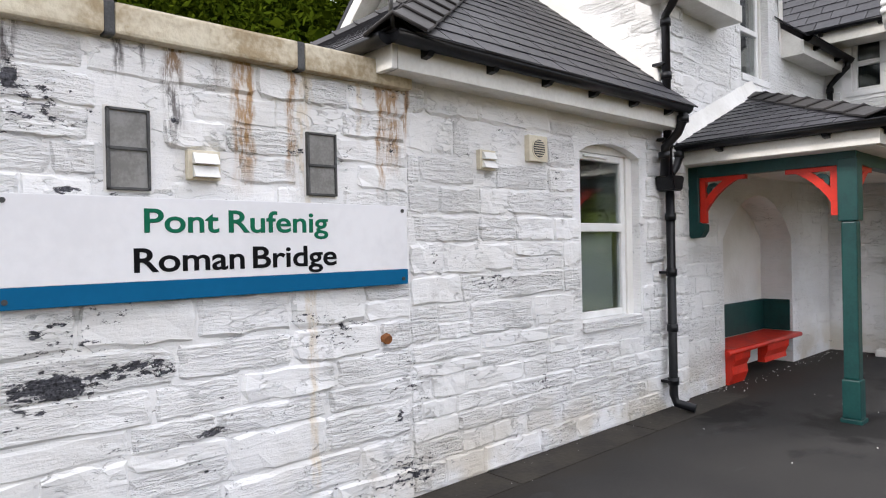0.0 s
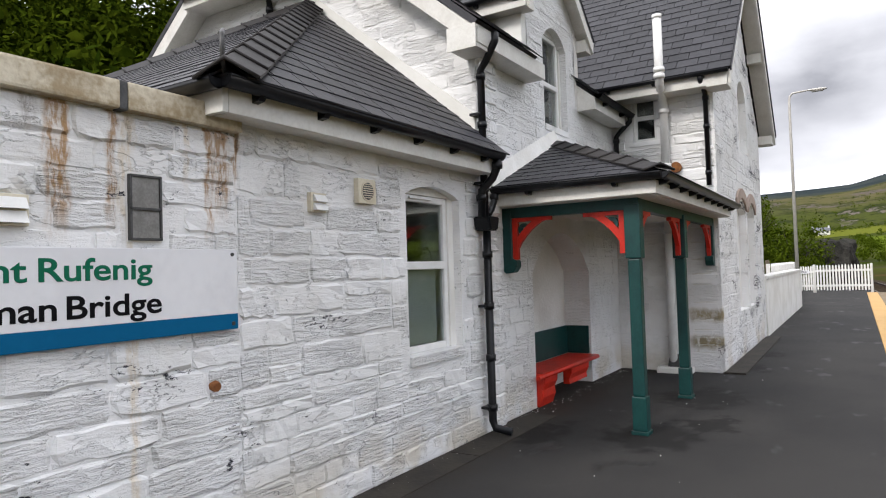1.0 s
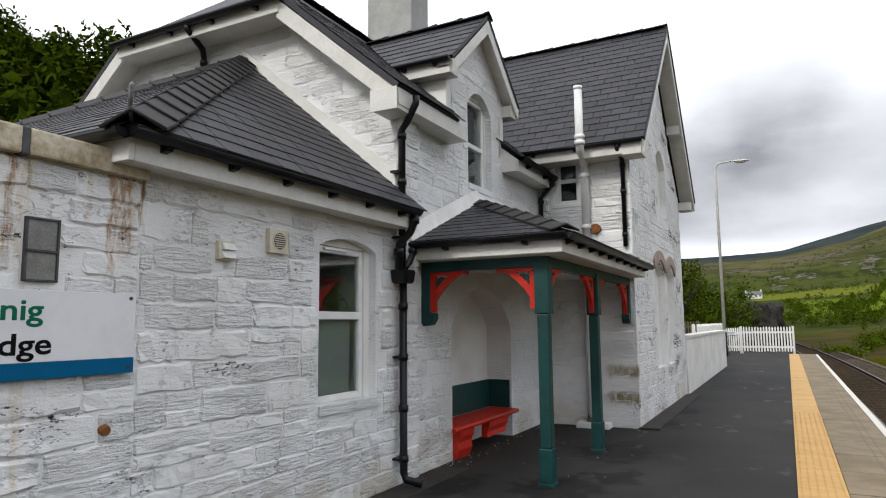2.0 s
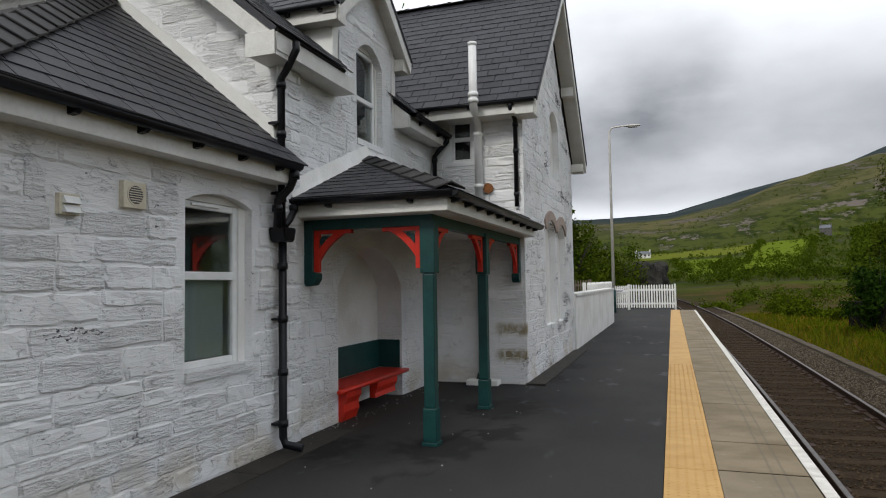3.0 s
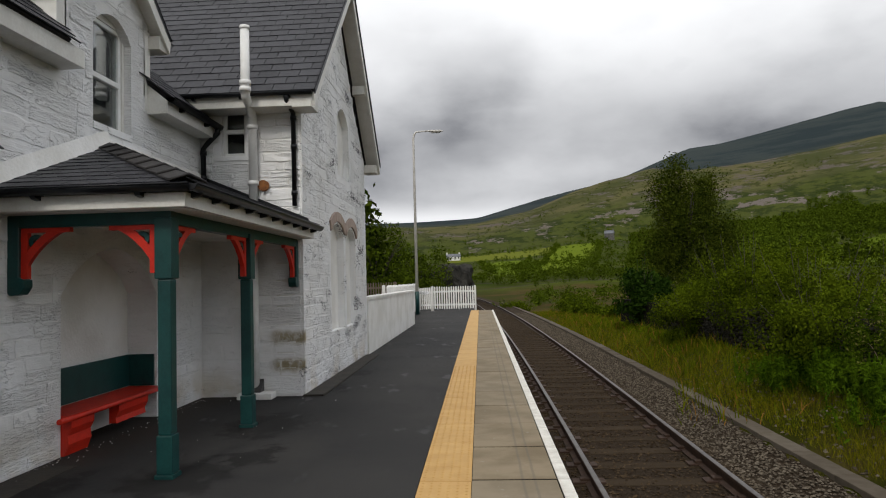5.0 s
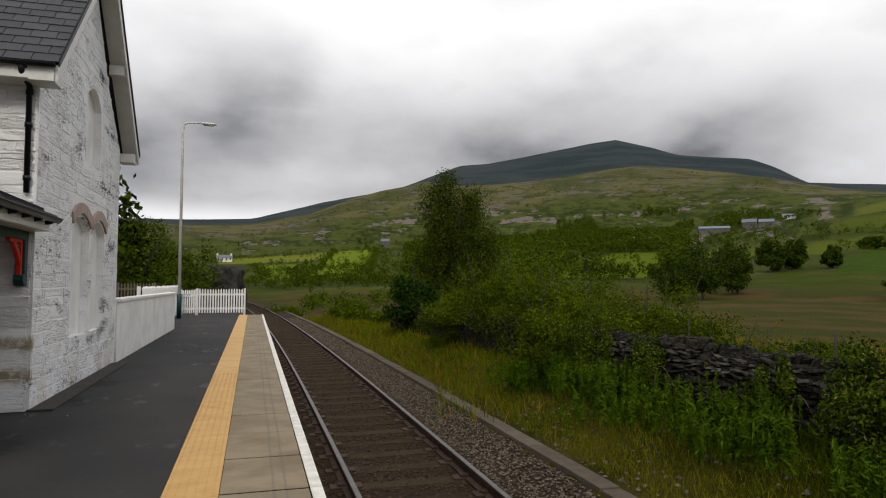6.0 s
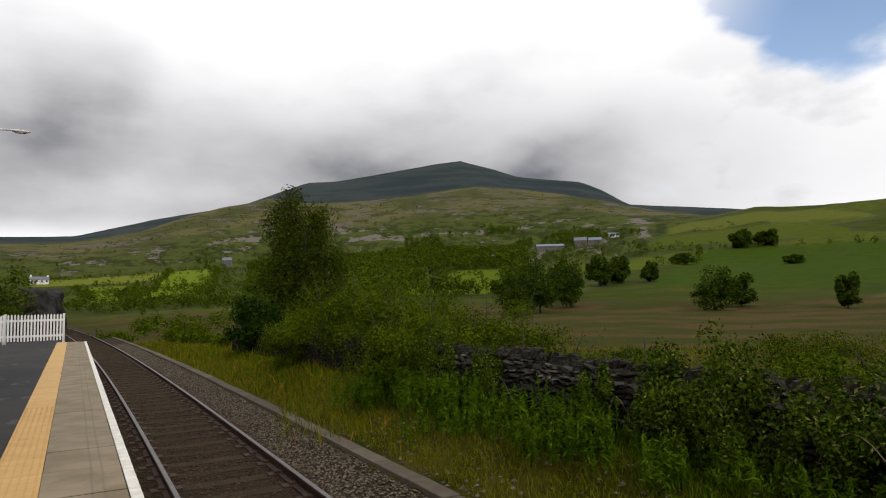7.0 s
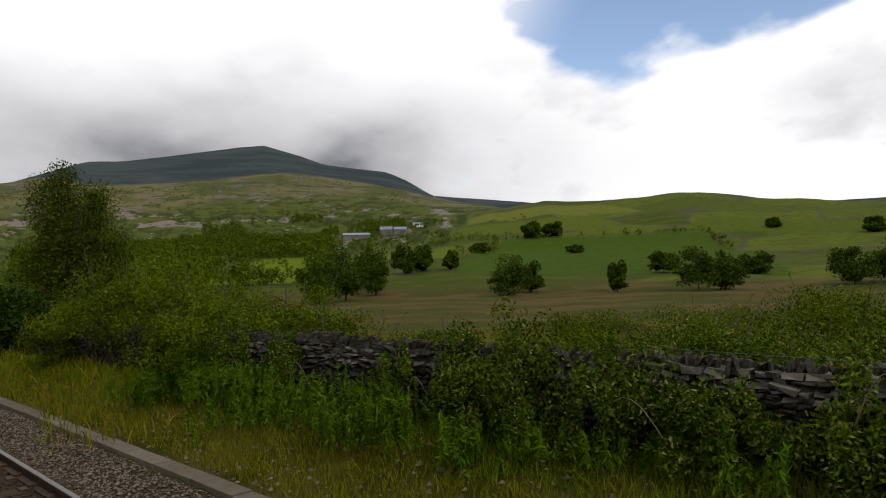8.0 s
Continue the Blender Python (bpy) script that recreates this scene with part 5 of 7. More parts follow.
picket_fence("white picket fence across the end of the platform", 1.30, 30.1, 3.56, 30.1, 1.26, 0.125, picket_paint)
picket_fence("narrow white picket gate beside the lamp post", 0.55, 30.1, 1.26, 30.1, 1.22, 0.1, picket_paint)
picket_fence("white picket fence behind the garden wall", 0.9, 16.0, 0.5, 30.0, 1.42, 0.16, picket_paint)
picket_fence("weathered brown picket fence in the garden", -6.0, 24.0, -0.6, 30.0, 1.55, 0.17, brown_wood)
plate = thing("gate_notice", "small white notice on the picket gate", "sign", (0.75, 30.05, 0.9))
part("panel", boxed(0.55, 1.1, 30.04, 30.06, 0.86, 1.02, 0.004), sign_white, plate)
for k, w in enumerate((0.42, 0.36)):
    part("text_bar", boxed(0.62, 0.62 + w, 30.036, 30.041, 0.965 - 0.06 * k, 0.985 - 0.06 * k), sign_black, plate)
lamp = thing("platform_lamp", "tall pale platform lamp post with green base", "street lamp", (0.86, 26.2, 0))
LX, LY, LH = 0.86, 26.2, 8.65
part("base", tube(bmesh.new(), [(LX, LY, 0), (LX, LY, 1.05), (LX, LY, 1.08)], [0.10, 0.10, 0.07], 16), green_paint, lamp, "green painted base")
part("pole", tube(bmesh.new(), [(LX, LY, 1.06), (LX, LY, 8.3), (LX + 0.03, LY, 8.52), (LX + 0.14, LY, LH), (LX + 0.75, LY, LH + 0.04)], [0.075, 0.05, 0.045, 0.04, 0.035], 12), steel_grey, lamp)
bm = tube(bmesh.new(), [(LX + 0.70, LY, LH + 0.03), (LX + 0.85, LY, LH + 0.02), (LX + 1.25, LY, LH), (LX + 1.42, LY, LH - 0.01)], [0.04, 0.10, 0.11, 0.04], 10)
for v in bm.verts:
    v.co.z = LH + 0.02 + (v.co.z - LH - 0.02) * 0.55
part("lantern", bm, steel_grey, lamp)
part("lens", boxed(LX + 0.86, LX + 1.28, LY - 0.07, LY + 0.07, LH - 0.075, LH - 0.03, 0.02), frosted, lamp)

# ---- track ----
def bend(y):
    """How far the line has swung to the left at y."""
    return -max(0.0, y - 5.0) ** 2 / 1700.0


rail_steel = plain("rail_steel", (0.035, 0.021, 0.015), (0.06, 0.037, 0.026), 10, 0.7, 0.001, metal=0.2, specular=0.15)
rail_top = plain("worn_rail_top", (0.10, 0.092, 0.088), (0.15, 0.14, 0.135), 10, 0.5, 0.0005, metal=0.4)
sleeper_wood = varied("sleeper_wood", (0.020, 0.014, 0.008), (0.050, 0.036, 0.023), 0.95, 9, 0.006, stretch=(0.25, 1, 1), specular=0.06)
ballast_bed = plain("ballast_bed", (0.026, 0.018, 0.011), (0.056, 0.041, 0.028), 26, 0.95, 0.015, specular=0.05)


def island_stone():
    def build(n, where):
        own = n.add("ShaderNodeNewGeometry", out="Random Per Island")
        fine = n.noise(where, 40, 3)
        colour = n.mix(own, rgb(0.020, 0.012, 0.006), rgb(0.085, 0.058, 0.033))
        x, y, z = n.split(where)
        side = n.math("ADD", x, n.math("DIVIDE", n.math("POWER", n.math("MAXIMUM", n.math("SUBTRACT", y, 5.0), 0.0), 2.0), 1700.0))
        colour = n.mix(n.step(side, 6.5, 7.0, 0.0, 0.75), colour, n.mix(own, rgb(0.040, 0.032, 0.022), rgb(0.19, 0.165, 0.130)))
        return n.mix(n.math("MULTIPLY", n.step(fine, 0.45, 0.65), 0.4), colour, rgb(0.065, 0.048, 0.032)), fine, 0.003
    return material("ballast_stone", build, 0.9, specular=0.08)


ballast_stone = island_stone()
track = thing("railway_track", "single railway line on weathered timber sleepers", "railway track", (5.8, 0, -0.8), kind="structure")


def swept(profile, x, ys, z):
    """A profile of (side, height) pairs swept along the line at x."""
    bm = bmesh.new()
    rings = [[bm.verts.new((x + bend(y) + a, y, z + b)) for a, b in profile] for y in ys]
    n = len(profile)
    for p, q in zip(rings, rings[1:]):
        for k in range(n):
            bm.faces.new((p[k], p[(k + 1) % n], q[(k + 1) % n], q[k]))
    bm.faces.new(rings[0])
    bm.faces.new(rings[-1][::-1])
    bmesh.ops.recalc_face_normals(bm, faces=bm.faces)
    return bm


LINE = [-40 + 2.5 * k for k in range(101)]
for x in RAILS:
    r = part("rail", swept([(-0.07, -0.155), (0.07, -0.155), (0.07, -0.145), (0.012, -0.125), (0.010, -0.045), (0.034, -0.036), (0.034, -0.004), (-0.034, -0.004), (-0.034, -0.036), (-0.010, -0.045), (-0.012, -0.125), (-0.07, -0.145)], x, LINE, RAIL_Z), rail_steel, track)
    part("rail_head", swept([(-0.030, -0.005), (0.030, -0.005), (0.027, 0.001), (-0.027, 0.001)], x, LINE, RAIL_Z), rail_top, r)
bm = boxed(-1.28, 1.28, -0.125, 0.125, -0.14, 0.0, 0.012)
bmesh.ops.subdivide_edges(bm, edges=[e for e in bm.edges if e.calc_length() > 1], cuts=6)
for v in bm.verts:
    v.co += Vector((0, noise.noise(v.co * 3) * 0.012, noise.noise(v.co * 4) * 0.008))
sl_mesh = piece("sleeper", bm, sleeper_wood)
chair_mesh = piece("rail_chair", box(boxed(-0.19, 0.19, -0.09, 0.09, 0.0, 0.025, 0.008), -0.10, 0.10, -0.05, 0.05, 0.025, 0.055, 0.008), rail_steel)
y = -12.0
while y < 75:
    ob = new("sleeper", sl_mesh)
    ob.parent = track
    ob.matrix_parent_inverse = Matrix.Translation(-track.location)
    ob.matrix_basis = pose(5.80 + bend(y) + random.uniform(-0.03, 0.03), y, RAIL_Z - 0.160, 0, 0, random.uniform(-0.8, 0.8))
    if y < 22:
        for s in (-0.75, 0.75):
            c = new("rail_chair", chair_mesh)
            c.parent = ob
            c.matrix_basis = pose(s, 0, 0)
    y += 0.69
bed_line = [-40 + 2 * k for k in range(126)]
tagged(part("ballast", swept([(-1.36, -0.3), (1.90, -0.3), (1.90, 0.06), (1.0, 0.0), (-1.0, 0.0), (-1.36, -0.02)], 5.80, bed_line, RAIL_Z - 0.172), ballast_bed), "brown-grey stone ballast under the track", "ballast", kind="structure")


def scatter_stones(name, count, spot, sizes, mat, seed, label, category):
    """Many small angular stones in one mesh."""
    rnd = np.random.default_rng(seed)
    base = np.array([(1, 0, 0), (-1, 0, 0), (0, 1, 0), (0, -1, 0), (0, 0, 1), (0, 0, -1)], float)
    tri = np.array([(0, 2, 4), (2, 1, 4), (1, 3, 4), (3, 0, 4), (2, 0, 5), (1, 2, 5), (3, 1, 5), (0, 3, 5)])
    verts, faces = [], []
    for k in range(count):
        p, s = spot(rnd), rnd.uniform(*sizes)
        a = rnd.uniform(0, 6.28)
        q = base * rnd.uniform(0.6, 1.25, (6, 1)) * s * np.array([1.0, 0.8, 0.6])
        c, d = math.cos(a), math.sin(a)
        q = np.stack([q[:, 0] * c - q[:, 1] * d, q[:, 0] * d + q[:, 1] * c, q[:, 2] + rnd.uniform(-0.3, 0.3) * q[:, 0]], 1) + p
        faces.append(tri + len(verts) * 6)
        verts.append(q)
    mesh = mesh_from(name, np.concatenate(verts).tolist(), np.concatenate(faces).tolist(), mat)
    return tagged(link(name, mesh), label, category, kind="stuff")


def ballast_spot(rnd):
    y = -6.5 + 48 * rnd.random() ** 1.7
    x = rnd.uniform(4.55, 7.62) if rnd.random() < 0.6 else rnd.uniform(6.75, 7.66)
    z = RAIL_Z - 0.162 + max(0, x - 6.8) * 0.075
    for k in RAILS:
        if abs(x - k) < 0.08:
            x += 0.16
    return np.array([x + bend(y), y, z])


scatter_stones("ballast_stones", 46000, ballast_spot, (0.012, 0.030), ballast_stone, 3, "loose angular ballast stones between the sleepers", "ballast")
trough = thing("cable_trough", "concrete cable trough lids beside the track", "trough", (7.82, 0, -0.8), kind="structure")
lid = piece("trough_lid", boxed(-0.125, 0.125, 0, 0.985, -0.22, 0.0, 0.012), trough_concrete)
for k in range(75):
    y = -12.0 + k * 1.0
    ob = new("trough_lid", lid)
    ob.parent = trough
    ob.matrix_parent_inverse = Matrix.Translation(-trough.location)
    ob.matrix_basis = pose(7.83 + bend(y), y, -0.745 + random.uniform(-0.01, 0.008), random.uniform(-0.4, 0.4), random.uniform(-1, 1), math.degrees(math.atan2(max(0, y - 5) * 2 / 1700, 1)))

# ---- ground: one sheet out to the mountain ----
HILLS = {  # distance: (bearing from the platform, elevation), both in degrees
    220: [(-60, 0.2), (0, 0.1), (26, 0.3), (34, 0.4), (48, 1.0), (60, 0.6), (72, 0.2), (180, 0.0)],
    350: [(-60, 1.0), (0, 1.0), (10, 1.2), (20, 1.9), (34, 2.5), (45, 2.7), (60, 2.6), (72, 2.2), (90, 1.8), (180, 1)],
    650: [(-60, 2.0), (0, 2.4), (10, 3.1), (20, 3.7), (30, 4.5), (37, 4.8), (45, 5.6), (52, 6.45), (55, 7.0), (61, 6.7), (66, 7.0), (69, 6.7), (72, 6.1), (75, 5.9), (78, 5.3), (120, 3), (180, 2)],
    1300: [(-60, 4.0), (-7, 4.8), (0, 5.1), (4.6, 6.0), (7.8, 7.15), (10.8, 8.1), (14.6, 9.0), (18, 8.6), (21, 8.75), (27, 9.15), (32.5, 9.9), (35.4, 9.7), (40, 8.95), (47, 7.2), (52, 6.3), (63, 5.6), (120, 3), (180, 3)],
    1700: [(-60, 3.9), (0, 5.0), (9, 6.9), (21, 8.3), (31, 9.1), (38, 8.4), (45, 6.9), (52, 5.8), (80, 4), (180, 3)],
    2600: [(-60, 4.5), (-7, 5.2), (0, 5.5), (5.3, 6.9), (12, 8.2), (17.6, 10.3), (20, 10.45), (24.5, 11.2), (29, 11.9), (31, 12.1), (34, 11.3), (36, 10.6), (41.4, 9.9), (43.2, 9.05), (45.3, 7.75), (53.4, 6.9), (60, 6.0), (120, 4), (180, 4)],
}
EYE_X, EYE_Y = 4.0, -4.8


def smooth(v, a, b):
    t = min(max((v - a) / (b - a), 0.0), 1.0)
    return t * t * (3 - 2 * t)


RING_TABLES = [(d, *zip(*HILLS[d])) for d in sorted(HILLS)]


def ground_at(x, y):
    """Height of the ground at a place of the plan."""
    dx, dy = x - EYE_X, y - EYE_Y
    r, b = math.hypot(dx, dy), math.degrees(math.atan2(dx, dy))
    b = max(b, -60.0) if b > -150 else 180.0
    ds, zs = [0, 14, 30, 60, 110, 150], [-0.98, -0.98, -1.3, -1.8, -1.9, -1.7]
    for d, bs, es in RING_TABLES:
        ds.append(d)
        zs.append(1.5 + d * math.tan(radians(float(np.interp(b, bs, es)))))
    ds.append(4200)
    zs.append(150.0)
    z = float(np.interp(r, ds, zs))
    off = x - bend(y)
    if r < 70:
        z += (0.20 * smooth(off, 7.3, 7.75) + 0.68 * smooth(off, 7.9, 9.7) - 0.45 * smooth(off, 10.0, 14.0)) * smooth(r, 70, 25)
    z += smooth(-x, 9, 16) * smooth(-b, 7, 20) * (smooth(r, 14, 75) * 24 + smooth(r, 60, 160) * 16) * smooth(r, 1200, 300)
    if r > 60:
        z += noise.fractal(Vector((x, y, 0)) / (r * 0.22), 1.0, 2.0, 6) * r * 0.0045 * (1.0 if r < 1800 else 0.35)
    return z


def make_ground():
    radii = [0.5] + [2 * 1.07 ** k for k in range(113)]
    bearings = [-180 + 4 * k for k in range(40)] + [-20 + 0.6 * k for k in range(184)] + [90.4 + 4 * k for k in range(23)]
    verts, faces = [], []
    for b in bearings:
        for r in radii:
            x, y = EYE_X + r * math.sin(radians(b)), EYE_Y + r * math.cos(radians(b))
            verts.append((x, y, ground_at(x, y)))
    n, m = len(radii), len(bearings)
    for i in range(m):
        j = (i + 1) % m
        for k in range(n - 1):
            faces.append((i * n + k, i * n + k + 1, j * n + k + 1, j * n + k))
    faces.append(tuple(i * n for i in range(m)))
    return verts, faces


# near and far side, bearings of its near corners, of its far corners, and colour with sun or cloud shade painted in
FIELDS = (
    (245, 590, 3.9, 9.1, 6.7, 10.4, (0.110, 0.150, 0.008)), (262, 430, 1.2, 3.3, 0.2, 4.4, (0.100, 0.140, 0.008)),
    (470, 600, -3.0, 6.4, -2.5, 6.6, (0.120, 0.135, 0.014)), (222, 365, 25.0, 34.8, 30.5, 34.8, (0.075, 0.108, 0.005)),
    (212, 400, 47.0, 74.0, 51.0, 68.0, (0.034, 0.058, 0.004)), (560, 690, 29.0, 34.6, 29.5, 36.0, (0.150, 0.150, 0.040)),
    (430, 500, 44.0, 62.0, 46.0, 60.0, (0.058, 0.074, 0.007)), (520, 600, 44.0, 63.0, 44.0, 60.0, (0.085, 0.096, 0.014)),
    (405, 470, 66.0, 84.0, 68.0, 84.0, (0.050, 0.068, 0.006)), (300, 380, 38.0, 47.0, 38.0, 47.0, (0.070, 0.088, 0.007)),
)


def land(n, where):
    """Verge, rough pasture, walled fields, rocky hill and mountain, by distance."""
    x, y, z = n.split(where)
    flat = n.add("ShaderNodeCombineXYZ", {0: x, 1: y, 2: 0.0})
    r = n.add("ShaderNodeVectorMath", {0: flat}, "Value", operation="LENGTH")
    n1, n2, n3 = n.noise(flat, 0.012, 5), n.noise(flat, 0.06, 5), n.noise(flat, 0.5, 4)
    rr = n.math("MULTIPLY", r, n.math("ADD", 0.75, n.math("MULTIPLY", n1, 0.5)))
    close = n.mix(n.step(n3, 0.35, 0.65), rgb(0.030, 0.034, 0.004), rgb(0.075, 0.060, 0.014))
    rough = n.mix(n.step(n2, 0.42, 0.56), rgb(0.066, 0.046, 0.017), rgb(0.036, 0.040, 0.008))
    cells = n.stretch(flat, 1, 1.5, 0)
    warp = n.add("ShaderNodeVectorMath", {0: cells, 1: n.stretch(n.noise(flat, 0.02, 2, out=1), 30, 30, 0)}, operation="ADD")
    cell = n.add("ShaderNodeTexVoronoi", {"Vector": warp, "Scale": 0.0125}, "Color")
    edge = n.add("ShaderNodeTexVoronoi", {"Vector": warp, "Scale": 0.0125}, "Distance", feature="DISTANCE_TO_EDGE")
    tone = n.split(cell)[0]
    mottle = n.noise(flat, 0.16, 5, 0.7)
    b = n.math("ARCTAN2", n.math("SUBTRACT", x, EYE_X), n.math("SUBTRACT", y, EYE_Y))
    field = n.mix(n.step(tone, 0.2, 0.8), rgb(0.030, 0.045, 0.004), rgb(0.064, 0.084, 0.007))
    field = n.mix(n.step(n2, 0.42, 0.62, 0.0, 0.8), field, rgb(0.056, 0.058, 0.013))
    field = n.mix(n.step(mottle, 0.46, 0.60, 0.0, 0.7), field, rgb(0.034, 0.046, 0.007))
    wall_line = n.math("MULTIPLY", n.step(edge, 0.012, 0.035, 1.0, 0.0), n.step(n3, 0.25, 0.45))
    field = n.mix(n.math("MULTIPLY", wall_line, 0.8), field, rgb(0.045, 0.045, 0.032))
    # mown and grazed fields, each with its own green and its sun or cloud shade painted in
    sway = n.math("MULTIPLY", n.math("SUBTRACT", n2, 0.5), 0.05)
    reach = n.math("ADD", r, n.math("MULTIPLY", n.math("SUBTRACT", n2, 0.5), 60.0))
    for near, far, a0, a1, c0, c1, tint in FIELDS:
        along = n.step(r, near, far)
        left = n.math("ADD", radians(a0), n.math("MULTIPLY", along, radians(c0 - a0)))
        rite = n.math("ADD", radians(a1), n.math("MULTIPLY", along, radians(c1 - a1)))
        bb = n.math("ADD", b, sway)
        m = n.math("MULTIPLY", n.step(n.math("SUBTRACT", bb, left), -0.002, 0.004), n.step(n.math("SUBTRACT", rite, bb), -0.002, 0.004))
        m = n.math("MULTIPLY", m, n.math("MULTIPLY", n.step(reach, near - 6, near + 6), n.step(reach, far - 10, far + 10, 1.0, 0.0)))
        grassy = n.mix(n.step(mottle, 0.40, 0.66, 0.0, 0.45), rgb(*tint), rgb(tint[0] * 0.6, tint[1] * 0.62, tint[2]))
        field = n.mix(m, field, grassy)
    right = n.step(b, 0.77, 0.92)
    tall = n.add("ShaderNodeCombineXYZ", {0: n.math("MULTIPLY", b, 1000.0), 1: n.math("MULTIPLY", z, 2.6), 2: n.math("MULTIPLY", r, 0.12)})
    rock = n.noise(tall, 0.018, 9, 0.72)
    knob = n.noise(tall, 0.035, 8, 0.7)
    rocky = n.mix(n.step(n.noise(tall, 0.012, 6, 0.6), 0.38, 0.60), rgb(0.046, 0.052, 0.016), rgb(0.090, 0.082, 0.034))
    rocky = n.mix(n.step(rock, 0.53, 0.575, 0.0, 0.8), rocky, rgb(0.100, 0.082, 0.078))
    rocky = n.mix(n.step(knob, 0.53, 0.57), rocky, rgb(0.042, 0.046, 0.012))
    # mountain tones, with the blue of distance haze mixed into the colour
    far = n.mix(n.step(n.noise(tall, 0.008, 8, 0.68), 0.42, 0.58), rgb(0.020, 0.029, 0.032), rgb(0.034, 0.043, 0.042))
    c = n.mix(n.step(rr, 18, 34), close, rough)
    c = n.mix(n.step(n.math("ADD", rr, n.math("MULTIPLY", right, -15.0)), 150, 180), c, field)
    heath = n.mix(n.step(knob, 0.44, 0.56), rgb(0.052, 0.062, 0.012), rgb(0.022, 0.031, 0.006))
    heath = n.mix(n.step(rock, 0.57, 0.60), heath, rgb(0.13, 0.11, 0.095))
    edge_of_fields = n.math("ADD", n.step(b, 0.19, 0.27, 640.0, 330.0), n.math("MULTIPLY", right, 420.0))
    c = n.mix(n.step(n.math("SUBTRACT", rr, edge_of_fields), -20, 40), c, heath)
    c = n.mix(n.step(rr, 820, 1000), c, rocky)
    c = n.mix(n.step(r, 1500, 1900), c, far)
    return c, n.math("ADD", n3, rock), 0.25


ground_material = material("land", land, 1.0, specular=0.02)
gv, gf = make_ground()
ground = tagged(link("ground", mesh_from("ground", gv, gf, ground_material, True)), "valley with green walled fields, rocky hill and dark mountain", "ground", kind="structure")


# ---- leaves, grass, trees ----
def leaf_material(name, a, b, dry=None, rough=0.55):
    def build(n, where):
        own = n.add("ShaderNodeNewGeometry", out="Random Per Island")
        broad = n.noise(where, 1.3, 3)
        f = n.math("ADD", n.math("MULTIPLY", own, 0.6), n.math("MULTIPLY", n.step(broad, 0.35, 0.65), 0.4))
        colour = n.mix(f, rgb(*a), rgb(*b))
        if dry:
            colour = n.mix(n.step(own, 0.86, 0.90), colour, rgb(*dry))
        return colour, None, 0
    return material(name, build, 0.9, specular=0.0)


scrub_leaf = leaf_material("scrub_leaf", (0.022, 0.038, 0.002), (0.090, 0.120, 0.006))
dark_leaf = leaf_material("dark_leaf", (0.008, 0.020, 0.003), (0.026, 0.052, 0.006))
tree_leaf = leaf_material("tree_leaf", (0.015, 0.026, 0.003), (0.062, 0.078, 0.008))
wood_leaf = leaf_material("wood_leaf", (0.022, 0.038, 0.003), (0.080, 0.112, 0.008))
hill_leaf = leaf_material("hillside_leaf", (0.012, 0.024, 0.002), (0.056, 0.076, 0.005))
oak_leaf = leaf_material("oak_leaf", (0.013, 0.026, 0.003), (0.052, 0.080, 0.007))
herb_leaf = leaf_material("willowherb_leaf", (0.021, 0.047, 0.002), (0.070, 0.120, 0.006))
bramble_leaf = leaf_material("bramble_leaf", (0.014, 0.032, 0.002), (0.070, 0.105, 0.006), (0.12, 0.12, 0.03))
grass_leaf = leaf_material("grass_blade", (0.040, 0.068, 0.003), (0.140, 0.135, 0.008), (0.20, 0.105, 0.022))
def verge_build(n, where):
    x, y, z = n.split(where)
    own = n.add("ShaderNodeNewGeometry", out="Random Per Island")
    broad = n.noise(where, 1.1, 3)
    lush = n.step(n.math("ADD", n.math("SUBTRACT", x, 8.0), n.math("MULTIPLY", n.math("SUBTRACT", broad, 0.5), 3.0)), 0.45, 1.3)
    old = n.mix(own, rgb(0.062, 0.074, 0.003), rgb(0.175, 0.155, 0.010))
    return n.mix(lush, old, n.mix(own, rgb(0.032, 0.058, 0.002), rgb(0.115, 0.150, 0.005))), None, 0


verge_blade = material("verge_blade", verge_build, 0.9, specular=0.0)
bark = plain("bark", (0.022, 0.018, 0.013), (0.05, 0.042, 0.032), 9, 0.9, 0.01, stretch=(1, 1, 0.3))
pale_stem = plain("pale_stem", (0.16, 0.12, 0.075), (0.11, 0.085, 0.055), 9, 0.8, 0.002)


def leaf_mesh(name, points, sizes, mat, seed, flat=0.0, droop=0.0, slim=0.45):
    """Diamond leaves, each folded from two triangles, at the given points."""
    rnd = np.random.default_rng(seed)
    n = len(points)
    a = rnd.normal(size=(n, 3))
    a[:, 2] = a[:, 2] * (1 - flat) - droop
    a /= np.linalg.norm(a, axis=1, keepdims=True)
    b = rnd.normal(size=(n, 3))
    b -= a * (a * b).sum(1, keepdims=True)
    b /= np.linalg.norm(b, axis=1, keepdims=True)
    s = np.asarray(sizes).reshape(-1, 1)
    c = np.cross(a, b)
    v = np.stack([points - a * s, points + b * s * slim + c * s * 0.12, points + a * s, points - b * s * slim + c * s * 0.12], 1).reshape(-1, 3)
    k = np.arange(n)[:, None] * 4
    faces = np.concatenate([k + np.array([[0, 1, 2]]), k + np.array([[0, 2, 3]])], 1).reshape(-1, 3)
    mesh = bpy.data.meshes.new(name)
    mesh.vertices.add(len(v))
    mesh.vertices.foreach_set("co", v.astype(np.float32).ravel())
    mesh.loops.add(faces.size)
    mesh.loops.foreach_set("vertex_index", faces.astype(np.int32).ravel())
    mesh.polygons.add(len(faces))
    mesh.polygons.foreach_set("loop_start", np.arange(0, faces.size, 3, dtype=np.int32))
    mesh.update(calc_edges=True)
    mesh.materials.append(mat)
    return mesh


